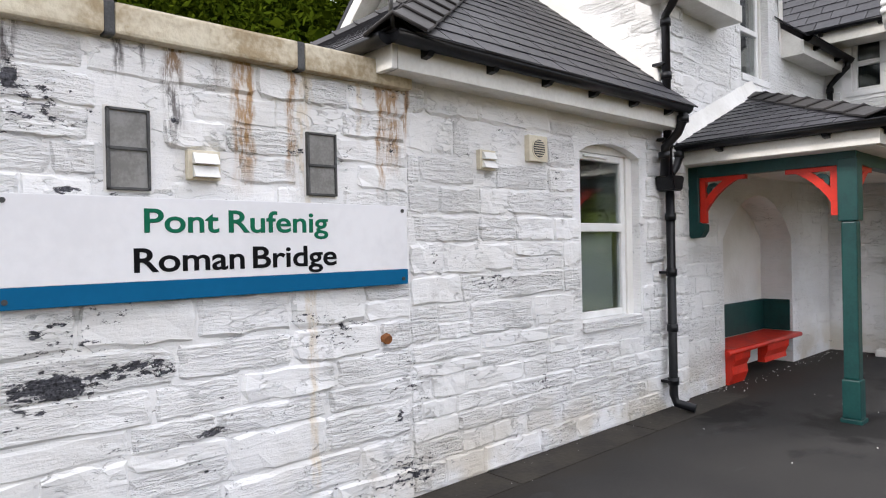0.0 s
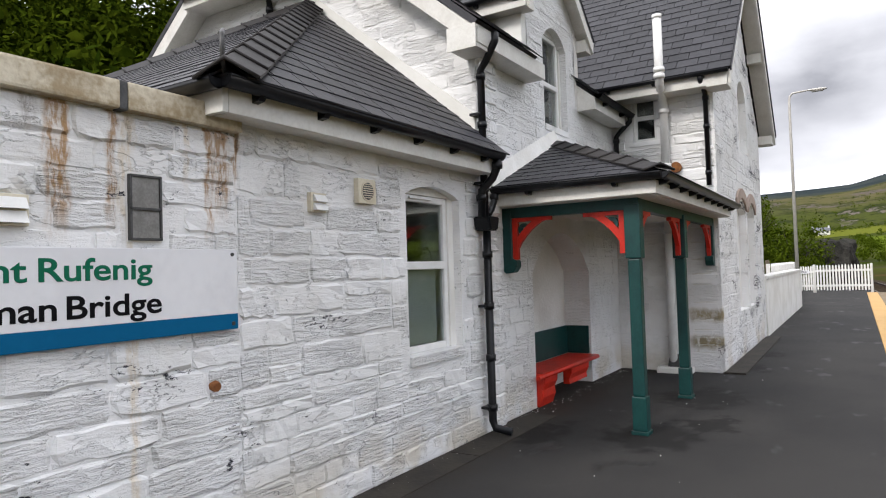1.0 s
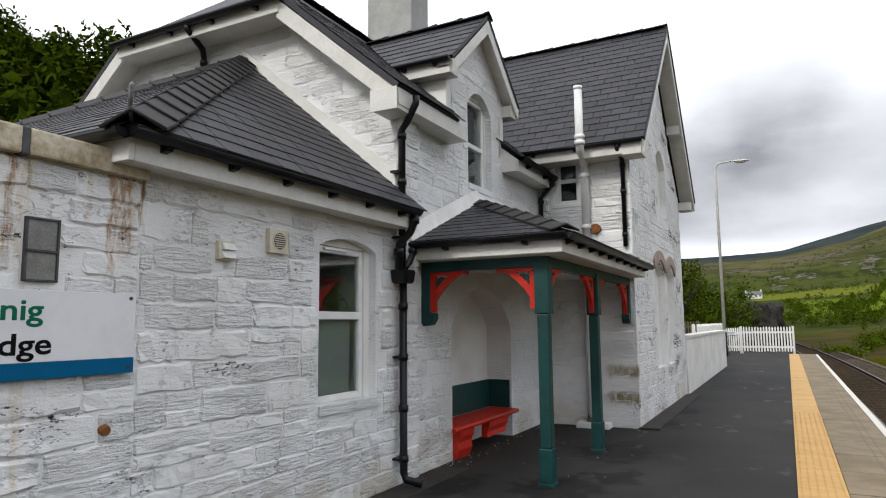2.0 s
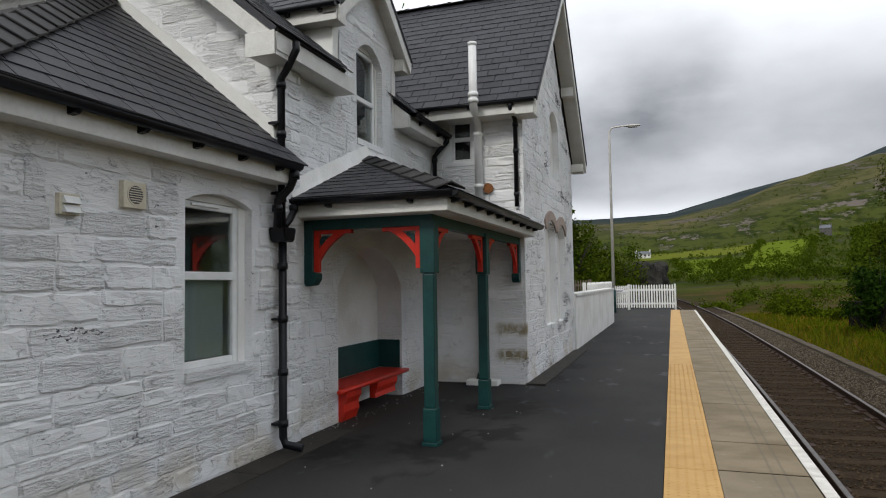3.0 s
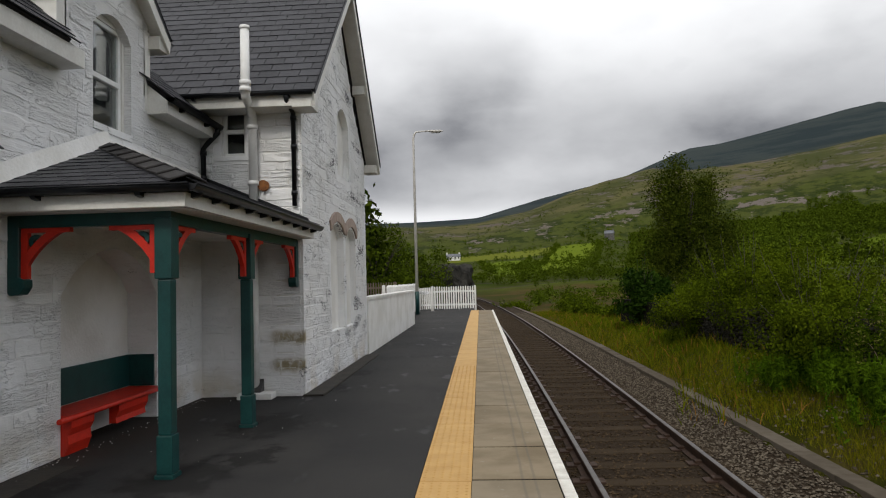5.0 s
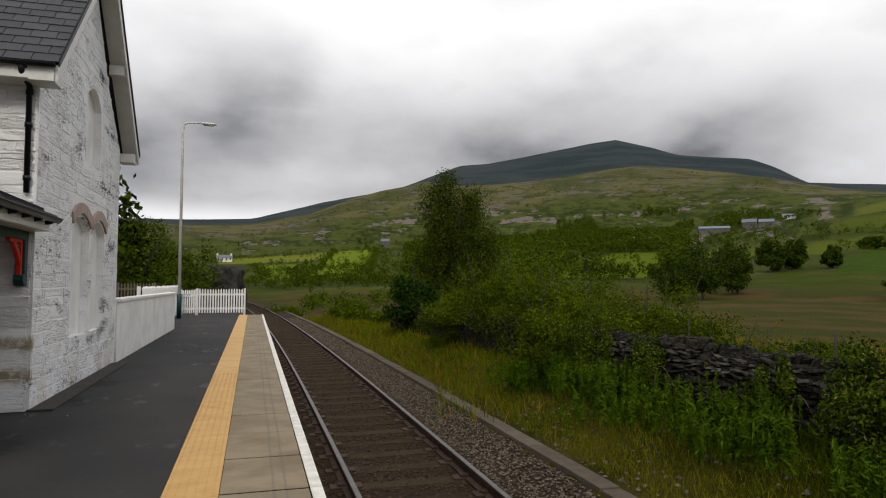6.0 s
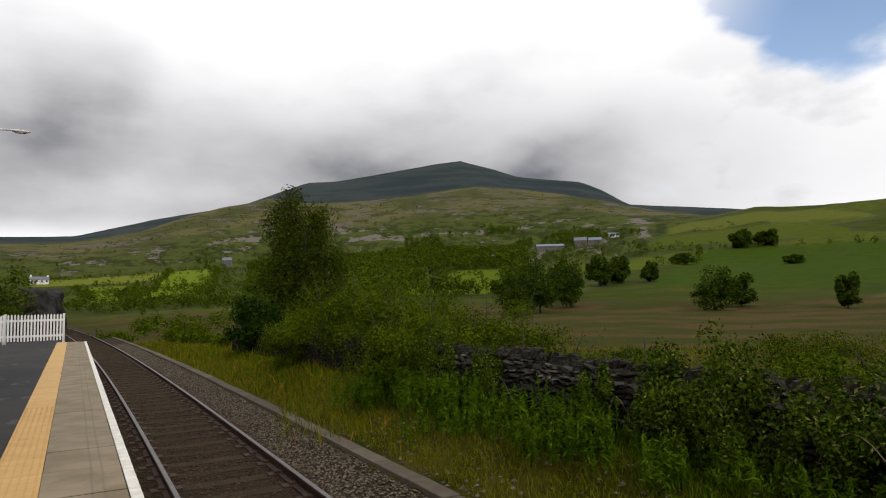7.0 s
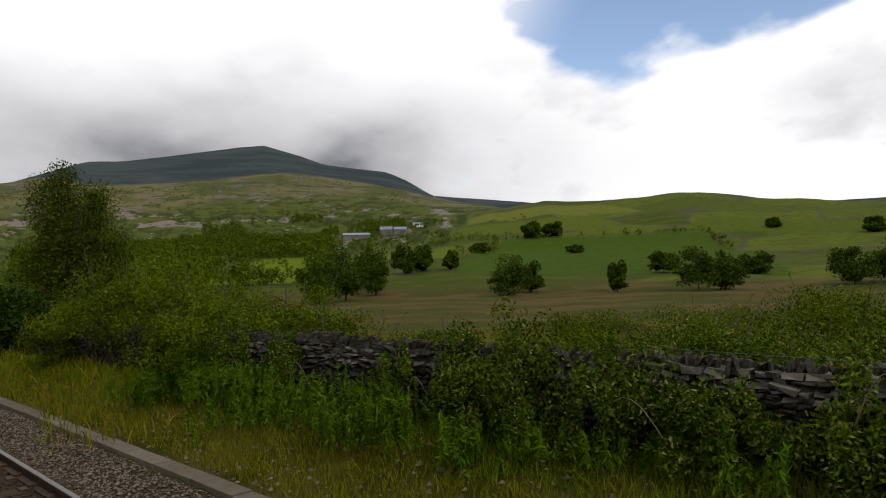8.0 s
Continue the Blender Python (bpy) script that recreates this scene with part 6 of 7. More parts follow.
def crown_points(rnd, count, centre, radius, lumps=14, hollow=0.55):
    """Points in a lumpy crown: many small balls of leaves on an ellipsoid."""
    centre, radius = np.array(centre, float), np.array(radius, float)
    d = rnd.normal(size=(lumps, 3))
    d /= np.linalg.norm(d, axis=1, keepdims=True)
    hubs = d * rnd.uniform(0.35, 0.85, (lumps, 1))
    which = rnd.integers(0, lumps, count)
    off = rnd.normal(size=(count, 3))
    off /= np.linalg.norm(off, axis=1, keepdims=True)
    off *= rnd.uniform(0.05, 1, (count, 1)) ** hollow * rnd.uniform(0.22, 0.42, lumps)[which][:, None]
    return centre + (hubs[which] + off) * radius


def limbs(base, centre, radius, thick, seed, count=7):
    """A tapered trunk with limbs reaching into the crown."""
    rnd = random.Random(seed)
    bm = bmesh.new()
    base, centre = Vector(base), Vector(centre)
    fork = base.lerp(centre, 0.45)
    top = centre + Vector((0, 0, radius[2] * 0.6))
    tube(bm, [base - Vector((0, 0, 0.3)), base + Vector((0, 0, 0.1)), fork, centre, top], [thick * 1.3, thick, thick * 0.75, thick * 0.4, thick * 0.08], 8)
    for k in range(count):
        s = fork.lerp(centre, rnd.random())
        a = rnd.uniform(0, 6.28)
        e = centre + Vector((math.cos(a) * radius[0] * 0.75, math.sin(a) * radius[1] * 0.75, rnd.uniform(-0.2, 0.7) * radius[2]))
        tube(bm, [s, s.lerp(e, 0.5) + Vector((0, 0, radius[2] * 0.1)), e], [thick * 0.4, thick * 0.25, thick * 0.06], 6)
    return bm


def tree(label, x, y, height, wide, leaves, leaf, mat, seed, name="tree", low=0.12, group="", lumps=18, base=None):
    z = ground_at(x, y) if base is None else base
    rnd = np.random.default_rng(seed)
    t = thing(name, label, "tree", (x, y, z), group)
    rz = height * (1 - low) / 2
    c = (x, y, z + height * low + rz)
    rad = (wide / 2, wide / 2, rz)
    part("trunk", limbs((x, y, z), c, rad, max(0.05, height * 0.022), seed), bark, t)
    pts = crown_points(rnd, leaves * 3 // 5, c, rad, lumps)
    pts = np.concatenate([pts, crown_points(rnd, leaves - len(pts), (x, y, z + height * (0.30 + low * 0.5)), (wide * 0.50, wide * 0.50, height * 0.28), lumps)])
    link("crown", leaf_mesh("crown", pts, rnd.uniform(0.6, 1.2, leaves) * leaf, mat, seed), t)
    return t


# the big tree across the line and the dark bush beside it
def tall_tree():
    x, y = 13.2, 25.5
    z = ground_at(x, y)
    t = thing("willow_tree", "tall rounded willow tree beyond the railway", "tree", (x, y, z))
    rnd = np.random.default_rng(12)
    part("trunk", limbs((x, y, z), (x, y, 2.8), (1.9, 1.9, 3.6), 0.2, 5, 14), bark, t)
    pts = np.concatenate([crown_points(rnd, 17000, (x, y, 1.6), (2.2, 2.2, 2.5), 60, 0.5), crown_points(rnd, 22000, (x + 0.1, y, 3.4), (2.4, 2.3, 2.4), 80, 0.5), crown_points(rnd, 13000, (x, y, 4.95), (2.05, 2.0, 2.05), 60, 0.5)])
    link("crown", leaf_mesh("crown", pts, rnd.uniform(0.035, 0.075, len(pts)), tree_leaf, 13, droop=0.3), t)


tall_tree()


def bush(label, x, y, height, wide, leaves, leaf, mat, seed, deep=None, name="bush", stems=5, group=""):
    z = ground_at(x, y)
    b = thing(name, label, "bush", (x, y, z), group)
    rnd = np.random.default_rng(seed)
    deep = deep or wide
    pts = crown_points(rnd, leaves, (x, y, z + height * 0.45), (wide / 2, deep / 2, height * 0.52), 26, 0.5)
    shoots, r2 = [], random.Random(seed)
    bm = bmesh.new()
    for k in range(stems * 3):
        a, q = r2.uniform(0, 6.28), r2.uniform(0.2, 0.95)
        foot = Vector((x + math.cos(a) * wide * 0.12, y + math.sin(a) * deep * 0.12, z - 0.05))
        tip = Vector((x + math.cos(a) * q * wide * 0.52, y + math.sin(a) * q * deep * 0.52, z + height * r2.uniform(0.65, 1.06)))
        mid = foot.lerp(tip, 0.5) + Vector((0, 0, height * 0.08))
        tube(bm, [foot, mid, tip], [0.014, 0.009, 0.003], 5)
        for j in range(26):
            t = r2.uniform(0.35, 1.0)
            p = foot.lerp(mid, t * 2) if t < 0.5 else mid.lerp(tip, t * 2 - 1)
            shoots.append(p + Vector((r2.gauss(0, 0.05), r2.gauss(0, 0.05), r2.gauss(0, 0.04))))
    part("branchwork", bm, bark, b)["kind"] = "stuff"
    pts = np.concatenate([pts, np.array(shoots)])
    link("foliage", leaf_mesh("foliage", pts, rnd.uniform(0.6, 1.25, len(pts)) * leaf, mat, seed), b)
    return b


bush("dense dark green bush beside the line", 9.7, 19.5, 2.5, 2.0, 7000, 0.075, dark_leaf, 21)
SCRUB = ((9.6, 6.6, 1.7, 2.4), (10.2, 8.6, 2.3, 2.8), (9.9, 10.8, 2.5, 3.0), (11.2, 12.6, 2.6, 3.0), (11.8, 9.6, 2.4, 3.2), (11.4, 6.6, 1.9, 2.8), (9.5, 13.6, 1.6, 2.2), (12.6, 15.5, 2.4, 3.2), (10.9, 16.8, 1.8, 2.4), (11.9, 20.5, 2.0, 3.0), (14.6, 20.0, 2.4, 3.4), (12.7, 6.2, 1.5, 2.6), (15.6, 24.5, 2.2, 3.2))
for k, (x, y, h, w) in enumerate(SCRUB):
    bush("bushy green willow scrub beside the railway", x, y, h, w, 17000, 0.031 if y < 14 else 0.05, scrub_leaf, 40 + k, group="lineside scrub")
for k, (x, y, h, w) in enumerate(((10.6, 28, 0.8, 2.2), (10.4, 36, 0.9, 2.6), (10.5, 42, 1.5, 3.2), (11, 44, 2.0, 4.5), (6.5, 52, 1.6, 4.0), (13.5, 34, 2.2, 4.0), (16, 42, 2.6, 5.0))):
    bush("low green scrub along the curve of the line", x, y, h, w, 2500, 0.09, scrub_leaf, 70 + k, group="lineside scrub")
for k, (x, y, h, w) in enumerate(((13.6, -3.2, 1.35, 2.6), (12.2, -1.4, 1.25, 2.4), (13.2, 1.0, 1.2, 2.6), (12.0, 3.2, 1.0, 2.2), (15.0, 0.2, 1.5, 3.0), (15.2, -2.2, 1.7, 3.0), (16.5, 3.4, 1.4, 3.2), (11.2, -3.4, 1.2, 2.0), (17.5, 1.0, 1.6, 3.4), (18.2, -1.2, 2.0, 3.0), (14.2, 5.6, 1.1, 2.6))):
    bush("tangled bramble and willow thicket beyond the stone wall", x, y, h, w, 15000, 0.026, bramble_leaf if k % 3 == 1 else scrub_leaf, 90 + k, group="thicket beyond the wall")


def herb_clump(x, y, height, stems, seed):
    """Upright willowherb stems with narrow leaves all the way up."""
    rnd = random.Random(seed)
    z = ground_at(x, y)
    h = thing("willowherb", "clump of tall green willowherb by the stone wall", "wild plant", (x, y, z), "willowherb clumps")
    bm, pts = bmesh.new(), []
    for k in range(stems):
        px, py = x + rnd.gauss(0, 0.28), y + rnd.gauss(0, 0.30)
        hh = height * rnd.uniform(0.65, 1.1)
        lean = Vector((rnd.gauss(0, 0.06), rnd.gauss(0, 0.06), 0))
        foot, tip = Vector((px, py, z - 0.03)), Vector((px, py, z + hh)) + lean
        tube(bm, [foot, tip], [0.005, 0.002], 4)
        for j in range(34):
            t = 0.12 + 0.88 * j / 34
            a = rnd.uniform(0, 6.28)
            rr = 0.045 * (1.15 - t)
            pts.append(foot.lerp(tip, t) + Vector((math.cos(a) * rr, math.sin(a) * rr, 0)))
    part("stalk_growth", bm, herb_leaf, h)["kind"] = "stuff"
    rs = np.random.default_rng(seed)
    link("leaves", leaf_mesh("leaves", np.array(pts), rs.uniform(0.032, 0.062, len(pts)), herb_leaf, seed, flat=0.4, droop=-0.75, slim=0.2), h)


rnd = random.Random(77)
for k in range(26):
    herb_clump(rnd.uniform(8.85, 9.5), rnd.uniform(0.8, 7.2), rnd.uniform(0.40, 0.64), 26, 200 + k)
for k in range(14):
    herb_clump(rnd.uniform(9.15, 9.5), rnd.uniform(-8.6, 0.8), rnd.uniform(0.3, 0.5), 20, 240 + k)


def grass(count, spot, heights, mat, seed, label, wide=0.005):
    rnd = np.random.default_rng(seed)
    verts, faces = np.zeros((count, 5, 3)), []
    for k in range(count):
        x, y = spot(rnd)
        z = ground_at(x, y) - 0.02
        h = rnd.uniform(*heights) * (0.6 + 0.8 * noise.noise(Vector((x * 0.9, y * 0.9, 3))) ** 2)
        a = rnd.uniform(0, 6.28)
        w = wide * rnd.uniform(0.7, 1.4)
        lx, ly = rnd.normal(0, 0.45) * h, rnd.normal(0, 0.45) * h
        c, s = math.cos(a) * w, math.sin(a) * w
        verts[k] = ((x - c, y - s, z), (x + c, y + s, z), (x + lx * 0.4 - c * 0.8, y + ly * 0.4 - s * 0.8, z + h * 0.6), (x + lx * 0.4 + c * 0.8, y + ly * 0.4 + s * 0.8, z + h * 0.6), (x + lx, y + ly, z + h))
    k = np.arange(count)[:, None] * 5
    faces = np.concatenate([k + np.array([[0, 1, 3]]), k + np.array([[0, 3, 2]]), k + np.array([[2, 3, 4]])], 1).reshape(-1, 3)
    return tagged(link("grass", mesh_from("grass", verts.reshape(-1, 3).tolist(), faces.tolist(), mat)), label, "grass", kind="stuff")


def verge_spot(rnd):
    y = -9.0 + 43 * rnd.random() ** 1.6
    x = 8.06 + 2.3 * rnd.random() ** 0.9
    return x + bend(y), y


def far_verge_spot(rnd):
    y = rnd.uniform(10, 60)
    return 8.1 + rnd.uniform(0, 6) + bend(y), y


def pasture_spot(rnd):
    a, r = radians(rnd.uniform(15, 95)), rnd.uniform(11, 34)
    return EYE_X + r * math.sin(a), EYE_Y + r * math.cos(a)


grass(150000, verge_spot, (0.07, 0.26), verge_blade, 1, "yellow-green rough grass on the railway verge", 0.0032)
grass(14000, far_verge_spot, (0.2, 0.6), grass_leaf, 2, "long rough grass farther along the line", 0.012)
grass(16000, pasture_spot, (0.2, 0.6), grass_leaf, 3, "rough brownish pasture grass beyond the wall", 0.010)

# ---- dry stone wall with brambles ----
WALL_X = 9.62
wall_stone = varied("drystone", (0.012, 0.011, 0.008), (0.150, 0.140, 0.118), 0.9, 22, 0.006, amount=0.75, specular=0.03)
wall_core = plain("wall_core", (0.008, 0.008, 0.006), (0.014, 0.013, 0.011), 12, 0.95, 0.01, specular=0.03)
dry = thing("dry_stone_wall", "old grey dry-stone wall with upright coping stones", "wall", (WALL_X + 0.25, 0, -0.5), kind="structure")
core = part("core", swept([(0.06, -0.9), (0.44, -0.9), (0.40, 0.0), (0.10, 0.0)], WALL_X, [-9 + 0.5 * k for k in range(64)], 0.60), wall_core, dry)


def rough_block(seed):
    rnd = random.Random(seed)
    bm = bmesh.new()
    bmesh.ops.create_cube(bm, size=1.0)
    for v in bm.verts:
        v.co += Vector((rnd.uniform(-0.10, 0.10), rnd.uniform(-0.12, 0.12), rnd.uniform(-0.20, 0.20)))
    return piece("wall_stone", bm, wall_stone)


BLOCKS = [rough_block(k) for k in range(14)]
rnd = random.Random(9)
rest_v, rest_f, placed = [], [], 0


def set_stone(m):
    """The nearest stones are pieces of their own; those past them are joined."""
    global placed
    y = m.translation.y
    if -4.2 < y < 5.2 and placed < 300 and m.translation.z > 0.44:
        ob = new("wall_stone", rnd.choice(BLOCKS))
        ob.parent = dry
        ob.matrix_parent_inverse = Matrix.Translation(-dry.location)
        ob.matrix_basis = m
        placed += 1
        return
    mesh = rnd.choice(BLOCKS)
    k = len(rest_v)
    rest_v.extend(tuple(m @ v.co) for v in mesh.vertices)
    rest_f.extend(tuple(i + k for i in p.vertices) for p in mesh.polygons)


z = -0.45
while z < 0.63:
    h = rnd.uniform(0.025, 0.06)
    y = -8.5
    while y < 16:
        w = rnd.uniform(0.06, 0.21)
        sag = 0.05 * noise.noise(Vector((y * 0.5, 0, 4)))
        batter = 0.08 * (z + 0.45)
        set_stone(Matrix.Translation((WALL_X + batter + bend(y) + 0.07 + rnd.uniform(-0.03, 0.04), y + w / 2, z + h / 2 + sag)) @ Euler((rnd.gauss(0, 0.11), rnd.gauss(0, 0.08), rnd.gauss(0, 0.14))).to_matrix().to_4x4() @ Matrix.Diagonal((0.24, w * 1.0, h * rnd.uniform(0.7, 1.15), 1)))
        y += w + 0.008
    z += h
y = -8.5
while y < 16:
    w, h = rnd.uniform(0.014, 0.040), rnd.uniform(0.06, 0.15)
    set_stone(Matrix.Translation((WALL_X + 0.20 + bend(y) + rnd.gauss(0, 0.07), y, 0.63 + h / 2 + 0.05 * noise.noise(Vector((y * 0.5, 0, 4))))) @ Euler((rnd.gauss(0.3, 0.3), rnd.gauss(0, 0.12), rnd.gauss(0, 0.2))).to_matrix().to_4x4() @ Matrix.Diagonal((0.13, w, h, 1)))
    y += w * 1.25 + 0.01
rest = link("wall_stones", mesh_from("wall_stones", rest_v, rest_f, wall_stone), dry)
rest["kind"] = "stuff"


def bramble(x, y, height, wide, seed, leaves=5200):
    rnd = np.random.default_rng(seed)
    b = thing("bramble", "bramble sprawling over the dry-stone wall", "bush", (x, y, ground_at(x, y)), "brambles on the wall")
    pts = crown_points(rnd, leaves, (x, y, 0.05 + height * 0.3), (0.42, wide / 2, 0.45 + height * 0.4), 22, 0.5)
    link("foliage", leaf_mesh("foliage", pts, rnd.uniform(0.014, 0.032, leaves), bramble_leaf, seed), b)
    r2, bm = random.Random(seed), bmesh.new()
    s = Vector((x + r2.uniform(-0.2, 0.1), y + r2.uniform(-0.5, 0.5) * wide, r2.uniform(-0.1, 0.4)))
    arch = r2.uniform(0.25, 0.5) * r2.choice((-1, 1))
    tube(bm, [s + Vector((-0.1 * math.sin(t * 2), t * arch, 0.45 * math.sin(t * 2.2))) for t in (0.15 * k for k in range(10))], [0.006 - 0.0005 * k for k in range(10)], 5)
    part("cane_growth", bm, pale_stem, b, "bare arching canes")["kind"] = "stuff"


for k, (y, h, w) in enumerate(((0.2, 0.95, 1.0), (-0.6, 1.1, 1.2), (-1.5, 0.7, 1.0), (-2.6, 0.4, 0.8), (-3.4, 0.45, 0.9), (-4.4, 0.4, 1.0), (-5.4, 0.7, 1.2), (-6.6, 0.6, 1.2), (-7.8, 0.8, 1.2), (3.6, 0.6, 0.6), (5.2, 0.9, 1.2), (1.3, 0.45, 0.6), (-0.1, 0.5, 1.3), (-2.0, 0.45, 1.2), (-3.9, 0.6, 1.0), (-4.9, 0.5, 1.0), (-6.0, 0.7, 1.0), (-7.2, 0.8, 1.0))):
    bramble(9.45, y, h, w, 300 + k)
for x, y, top in ((10.3, 3.9, 1.02), (9.95, 0.95, 1.02), (15.5, 8.0, 0.5)):
    z = ground_at(x, y)
    tagged(part("fence_stake", tube(bmesh.new(), [(x, y, z - 0.2), (x, y, top)], 0.013, 7), bark), "thin dark fence stake behind the wall", "post", "fence stakes")
wire = tagged(part("fence_wire", tube(bmesh.new(), [(10.3, 3.9, 0.7), (9.95, 0.95, 0.62), (9.9, -2.0, 0.78), (9.9, -6.0, 0.7)], 0.003, 4), dark_metal), "fence wire strung above the stone wall", "wire")
scatter_stones("verge_stones", 900, lambda r: (lambda x, y: np.array([x, y, ground_at(x, y) + 0.01]))(8.0 + 1.5 * r.random() + 0.0, -4 + 14 * r.random()), (0.012, 0.05), ballast_stone, 8, "loose stones scattered in the verge", "stones")

# ---- trees of the valley ----
OAKS = (
    (35.4, 140, 9.5, 8.5), (37.6, 148, 11, 9), (40.2, 160, 10.5, 9), (36.6, 178, 13, 11), (39.4, 185, 12, 11), (42.7, 225, 10.5, 9.5), (44.3, 232, 9, 8), (46.8, 230, 6.6, 5.6),
    (34.0, 225, 4.4, 4.4), (51.6, 148, 10, 9.5), (53.6, 158, 7, 6), (53.9, 400, 10, 12), (55.6, 405, 9, 13), (60.8, 150, 6.8, 4.6), (64.6, 212, 6.4, 9), (67.2, 148, 10, 10),
    (69.2, 152, 8, 8), (71.4, 212, 6.3, 10), (78.0, 160, 8.5, 9), (80.6, 165, 9, 10), (72.9, 430, 5.6, 9), (79.5, 400, 7, 12), (49.3, 330, 5, 10), (57.5, 330, 3.5, 8), (84.5, 150, 9, 12),
)
for k, (b, d, h, w) in enumerate(OAKS):
    h, w = h * 1.08, w * 1.12
    x, y = EYE_X + d * math.sin(radians(b)), EYE_Y + d * math.cos(radians(b))
    tree("dark rounded field tree standing in the pasture", x, y, h, w, 5000, 0.0021 * d, oak_leaf, 400 + k, "field_tree", 0.0, "trees in the pasture", 22)


def woodland(name, trees, seed, leaf, per, mat, label, category):
    """Far trees, too many to count, in one mesh."""
    rnd = np.random.default_rng(seed)
    pts, sizes = [], []
    for x, y, h, w in trees:
        z = ground_at(x, y)
        p = crown_points(rnd, per, (x, y, z + h * 0.5), (w / 2, w / 2, h * 0.55), 9, 0.5)
        pts.append(p)
        sizes.append(rnd.uniform(0.6, 1.2, per) * leaf * h)
    return tagged(link(name, leaf_mesh(name, np.concatenate(pts), np.concatenate(sizes), mat, seed)), label, category, kind="stuff")


def polar(b, d):
    return EYE_X + d * math.sin(radians(b)), EYE_Y + d * math.cos(radians(b))


def in_field(b, d):
    for near, far, a0, a1, c0, c1, tint in FIELDS:
        t = (d - near) / (far - near)
        if 0 < t < 1 and a0 + (c0 - a0) * t < b < a1 + (c1 - a1) * t:
            return True
    return False


rnd = random.Random(31)
woods, hedges, scrubby = [], [], []
while len(woods) < 2600:
    b, d = rnd.uniform(-2, 46), rnd.uniform(215, 760)
    x, y = polar(b, d)
    thick = 0.60 if 13 < b < 37 and d < 640 else -0.50 if b < 13 else -0.20
    keep = noise.noise(Vector((b * 0.16, d * 0.008, 1.0))) + thick
    if in_field(b, d) or 36.5 < b < 46 and d < 520 or b > 36 and d < 330:
        continue
    if rnd.random() < keep * 2.2 + 0.1:
        woods.append((x, y, rnd.uniform(5, 9), rnd.uniform(5, 10)))
for k in range(62):
    b, d = (rnd.uniform(-6, 42), rnd.uniform(230, 620)) if k < 30 else (rnd.uniform(-7, 16), rnd.uniform(200, 620))
    turn, length = rnd.choice((1, -1)) * rnd.uniform(0.0, 0.5), rnd.uniform(30, 120)
    x, y = polar(b, d)
    a = radians(b + 90) + turn
    s = 0.0
    while s < length:
        if rnd.random() < 0.75:
            hedges.append((x + math.sin(a) * s, y + math.cos(a) * s, rnd.uniform(2.0, 4.5), rnd.uniform(3, 6)))
        s += rnd.uniform(2.5, 6)
for near, far, a0, a1, c0, c1, tint in FIELDS[:5]:
    # a hedge along the far side and both flanks of each field
    corners = [polar(a0, near), polar(c0, far), polar(c1, far), polar(a1, near)]
    for (x0, y0), (x1, y1) in zip(corners, corners[1:]):
        steps = int(math.hypot(x1 - x0, y1 - y0) / 4)
        for j in range(steps):
            if rnd.random() < 0.8:
                t = (j + rnd.random()) / steps
                hedges.append((x0 + (x1 - x0) * t + rnd.gauss(0, 1.5), y0 + (y1 - y0) * t + rnd.gauss(0, 1.5), rnd.uniform(2.0, 5.0), rnd.uniform(3, 6)))
for k in range(150):
    hedges.append((*polar(rnd.uniform(-1.5, 15), rnd.gauss(205, 9)), rnd.uniform(2.0, 4.5), rnd.uniform(3, 6)))
for k in range(170):
    hedges.append((*polar(rnd.uniform(4.5, 24), rnd.uniform(75, 190)), rnd.uniform(0.8, 2.6), rnd.uniform(2, 6)))
hedges = [q for q in hedges if not (36 < math.degrees(math.atan2(q[0] - EYE_X, q[1] - EYE_Y)) and math.hypot(q[0] - EYE_X, q[1] - EYE_Y) < 330)]
for k in range(2400):
    b, d = rnd.uniform(-8, 60), rnd.uniform(280, 1200)
    if noise.noise(Vector((b * 0.15, d * 0.004, 7.0))) > -0.05 and not (b > 44 and d > 560) and not (b < 14 and d < 640 and rnd.random() < 0.93) and not in_field(b, d):
        scrubby.append((*polar(b, d), rnd.uniform(1.5, 4.5), rnd.uniform(3, 9)))
for k in range(80):
    b, d = rnd.uniform(46, 92), rnd.uniform(170, 660)
    if noise.noise(Vector((b * 0.2, d * 0.012, 17.0))) > 0.28 and not in_field(b, d) and d > 300:
        scrubby.append((*polar(b, d), rnd.uniform(0.6, 1.6), rnd.uniform(3, 8)))
for k in range(34):
    woods.append((*polar(rnd.uniform(34.5, 46.5), rnd.uniform(400, 475)), rnd.uniform(3, 5.5), rnd.uniform(4, 8)))
for k in range(40):
    woods.append((*polar(rnd.uniform(36, 46), rnd.uniform(520, 600)), rnd.uniform(4, 7), rnd.uniform(5, 9)))
woodland("valley_woodland", woods, 51, 0.095, 105, wood_leaf, "green oak woodland in the valley", "woodland")
woodland("hedgerows", hedges, 52, 0.10, 80, wood_leaf, "dark green hedgerows between the fields", "hedge")
woodland("hill_scrub", scrubby, 53, 0.14, 44, wood_leaf, "scattered gorse and scrub on the hillside", "scrub")
near_hill = []
while len(near_hill) < 380:
    b, d = rnd.uniform(-88, -40) if rnd.random() < 0.85 else rnd.uniform(-40, -4), rnd.uniform(21, 80)
    x, y = polar(b, d)
    if x > -12 and b < -12:
        continue
    if b > -12 and (d < 40 or x > -1.5):
        continue
    near_hill.append((x, y, rnd.uniform(5.5, 9), rnd.uniform(5, 8)))
woodland("hillside_woodland", near_hill, 54, 0.036, 620, hill_leaf, "dense green woodland on the slope behind the station", "woodland")
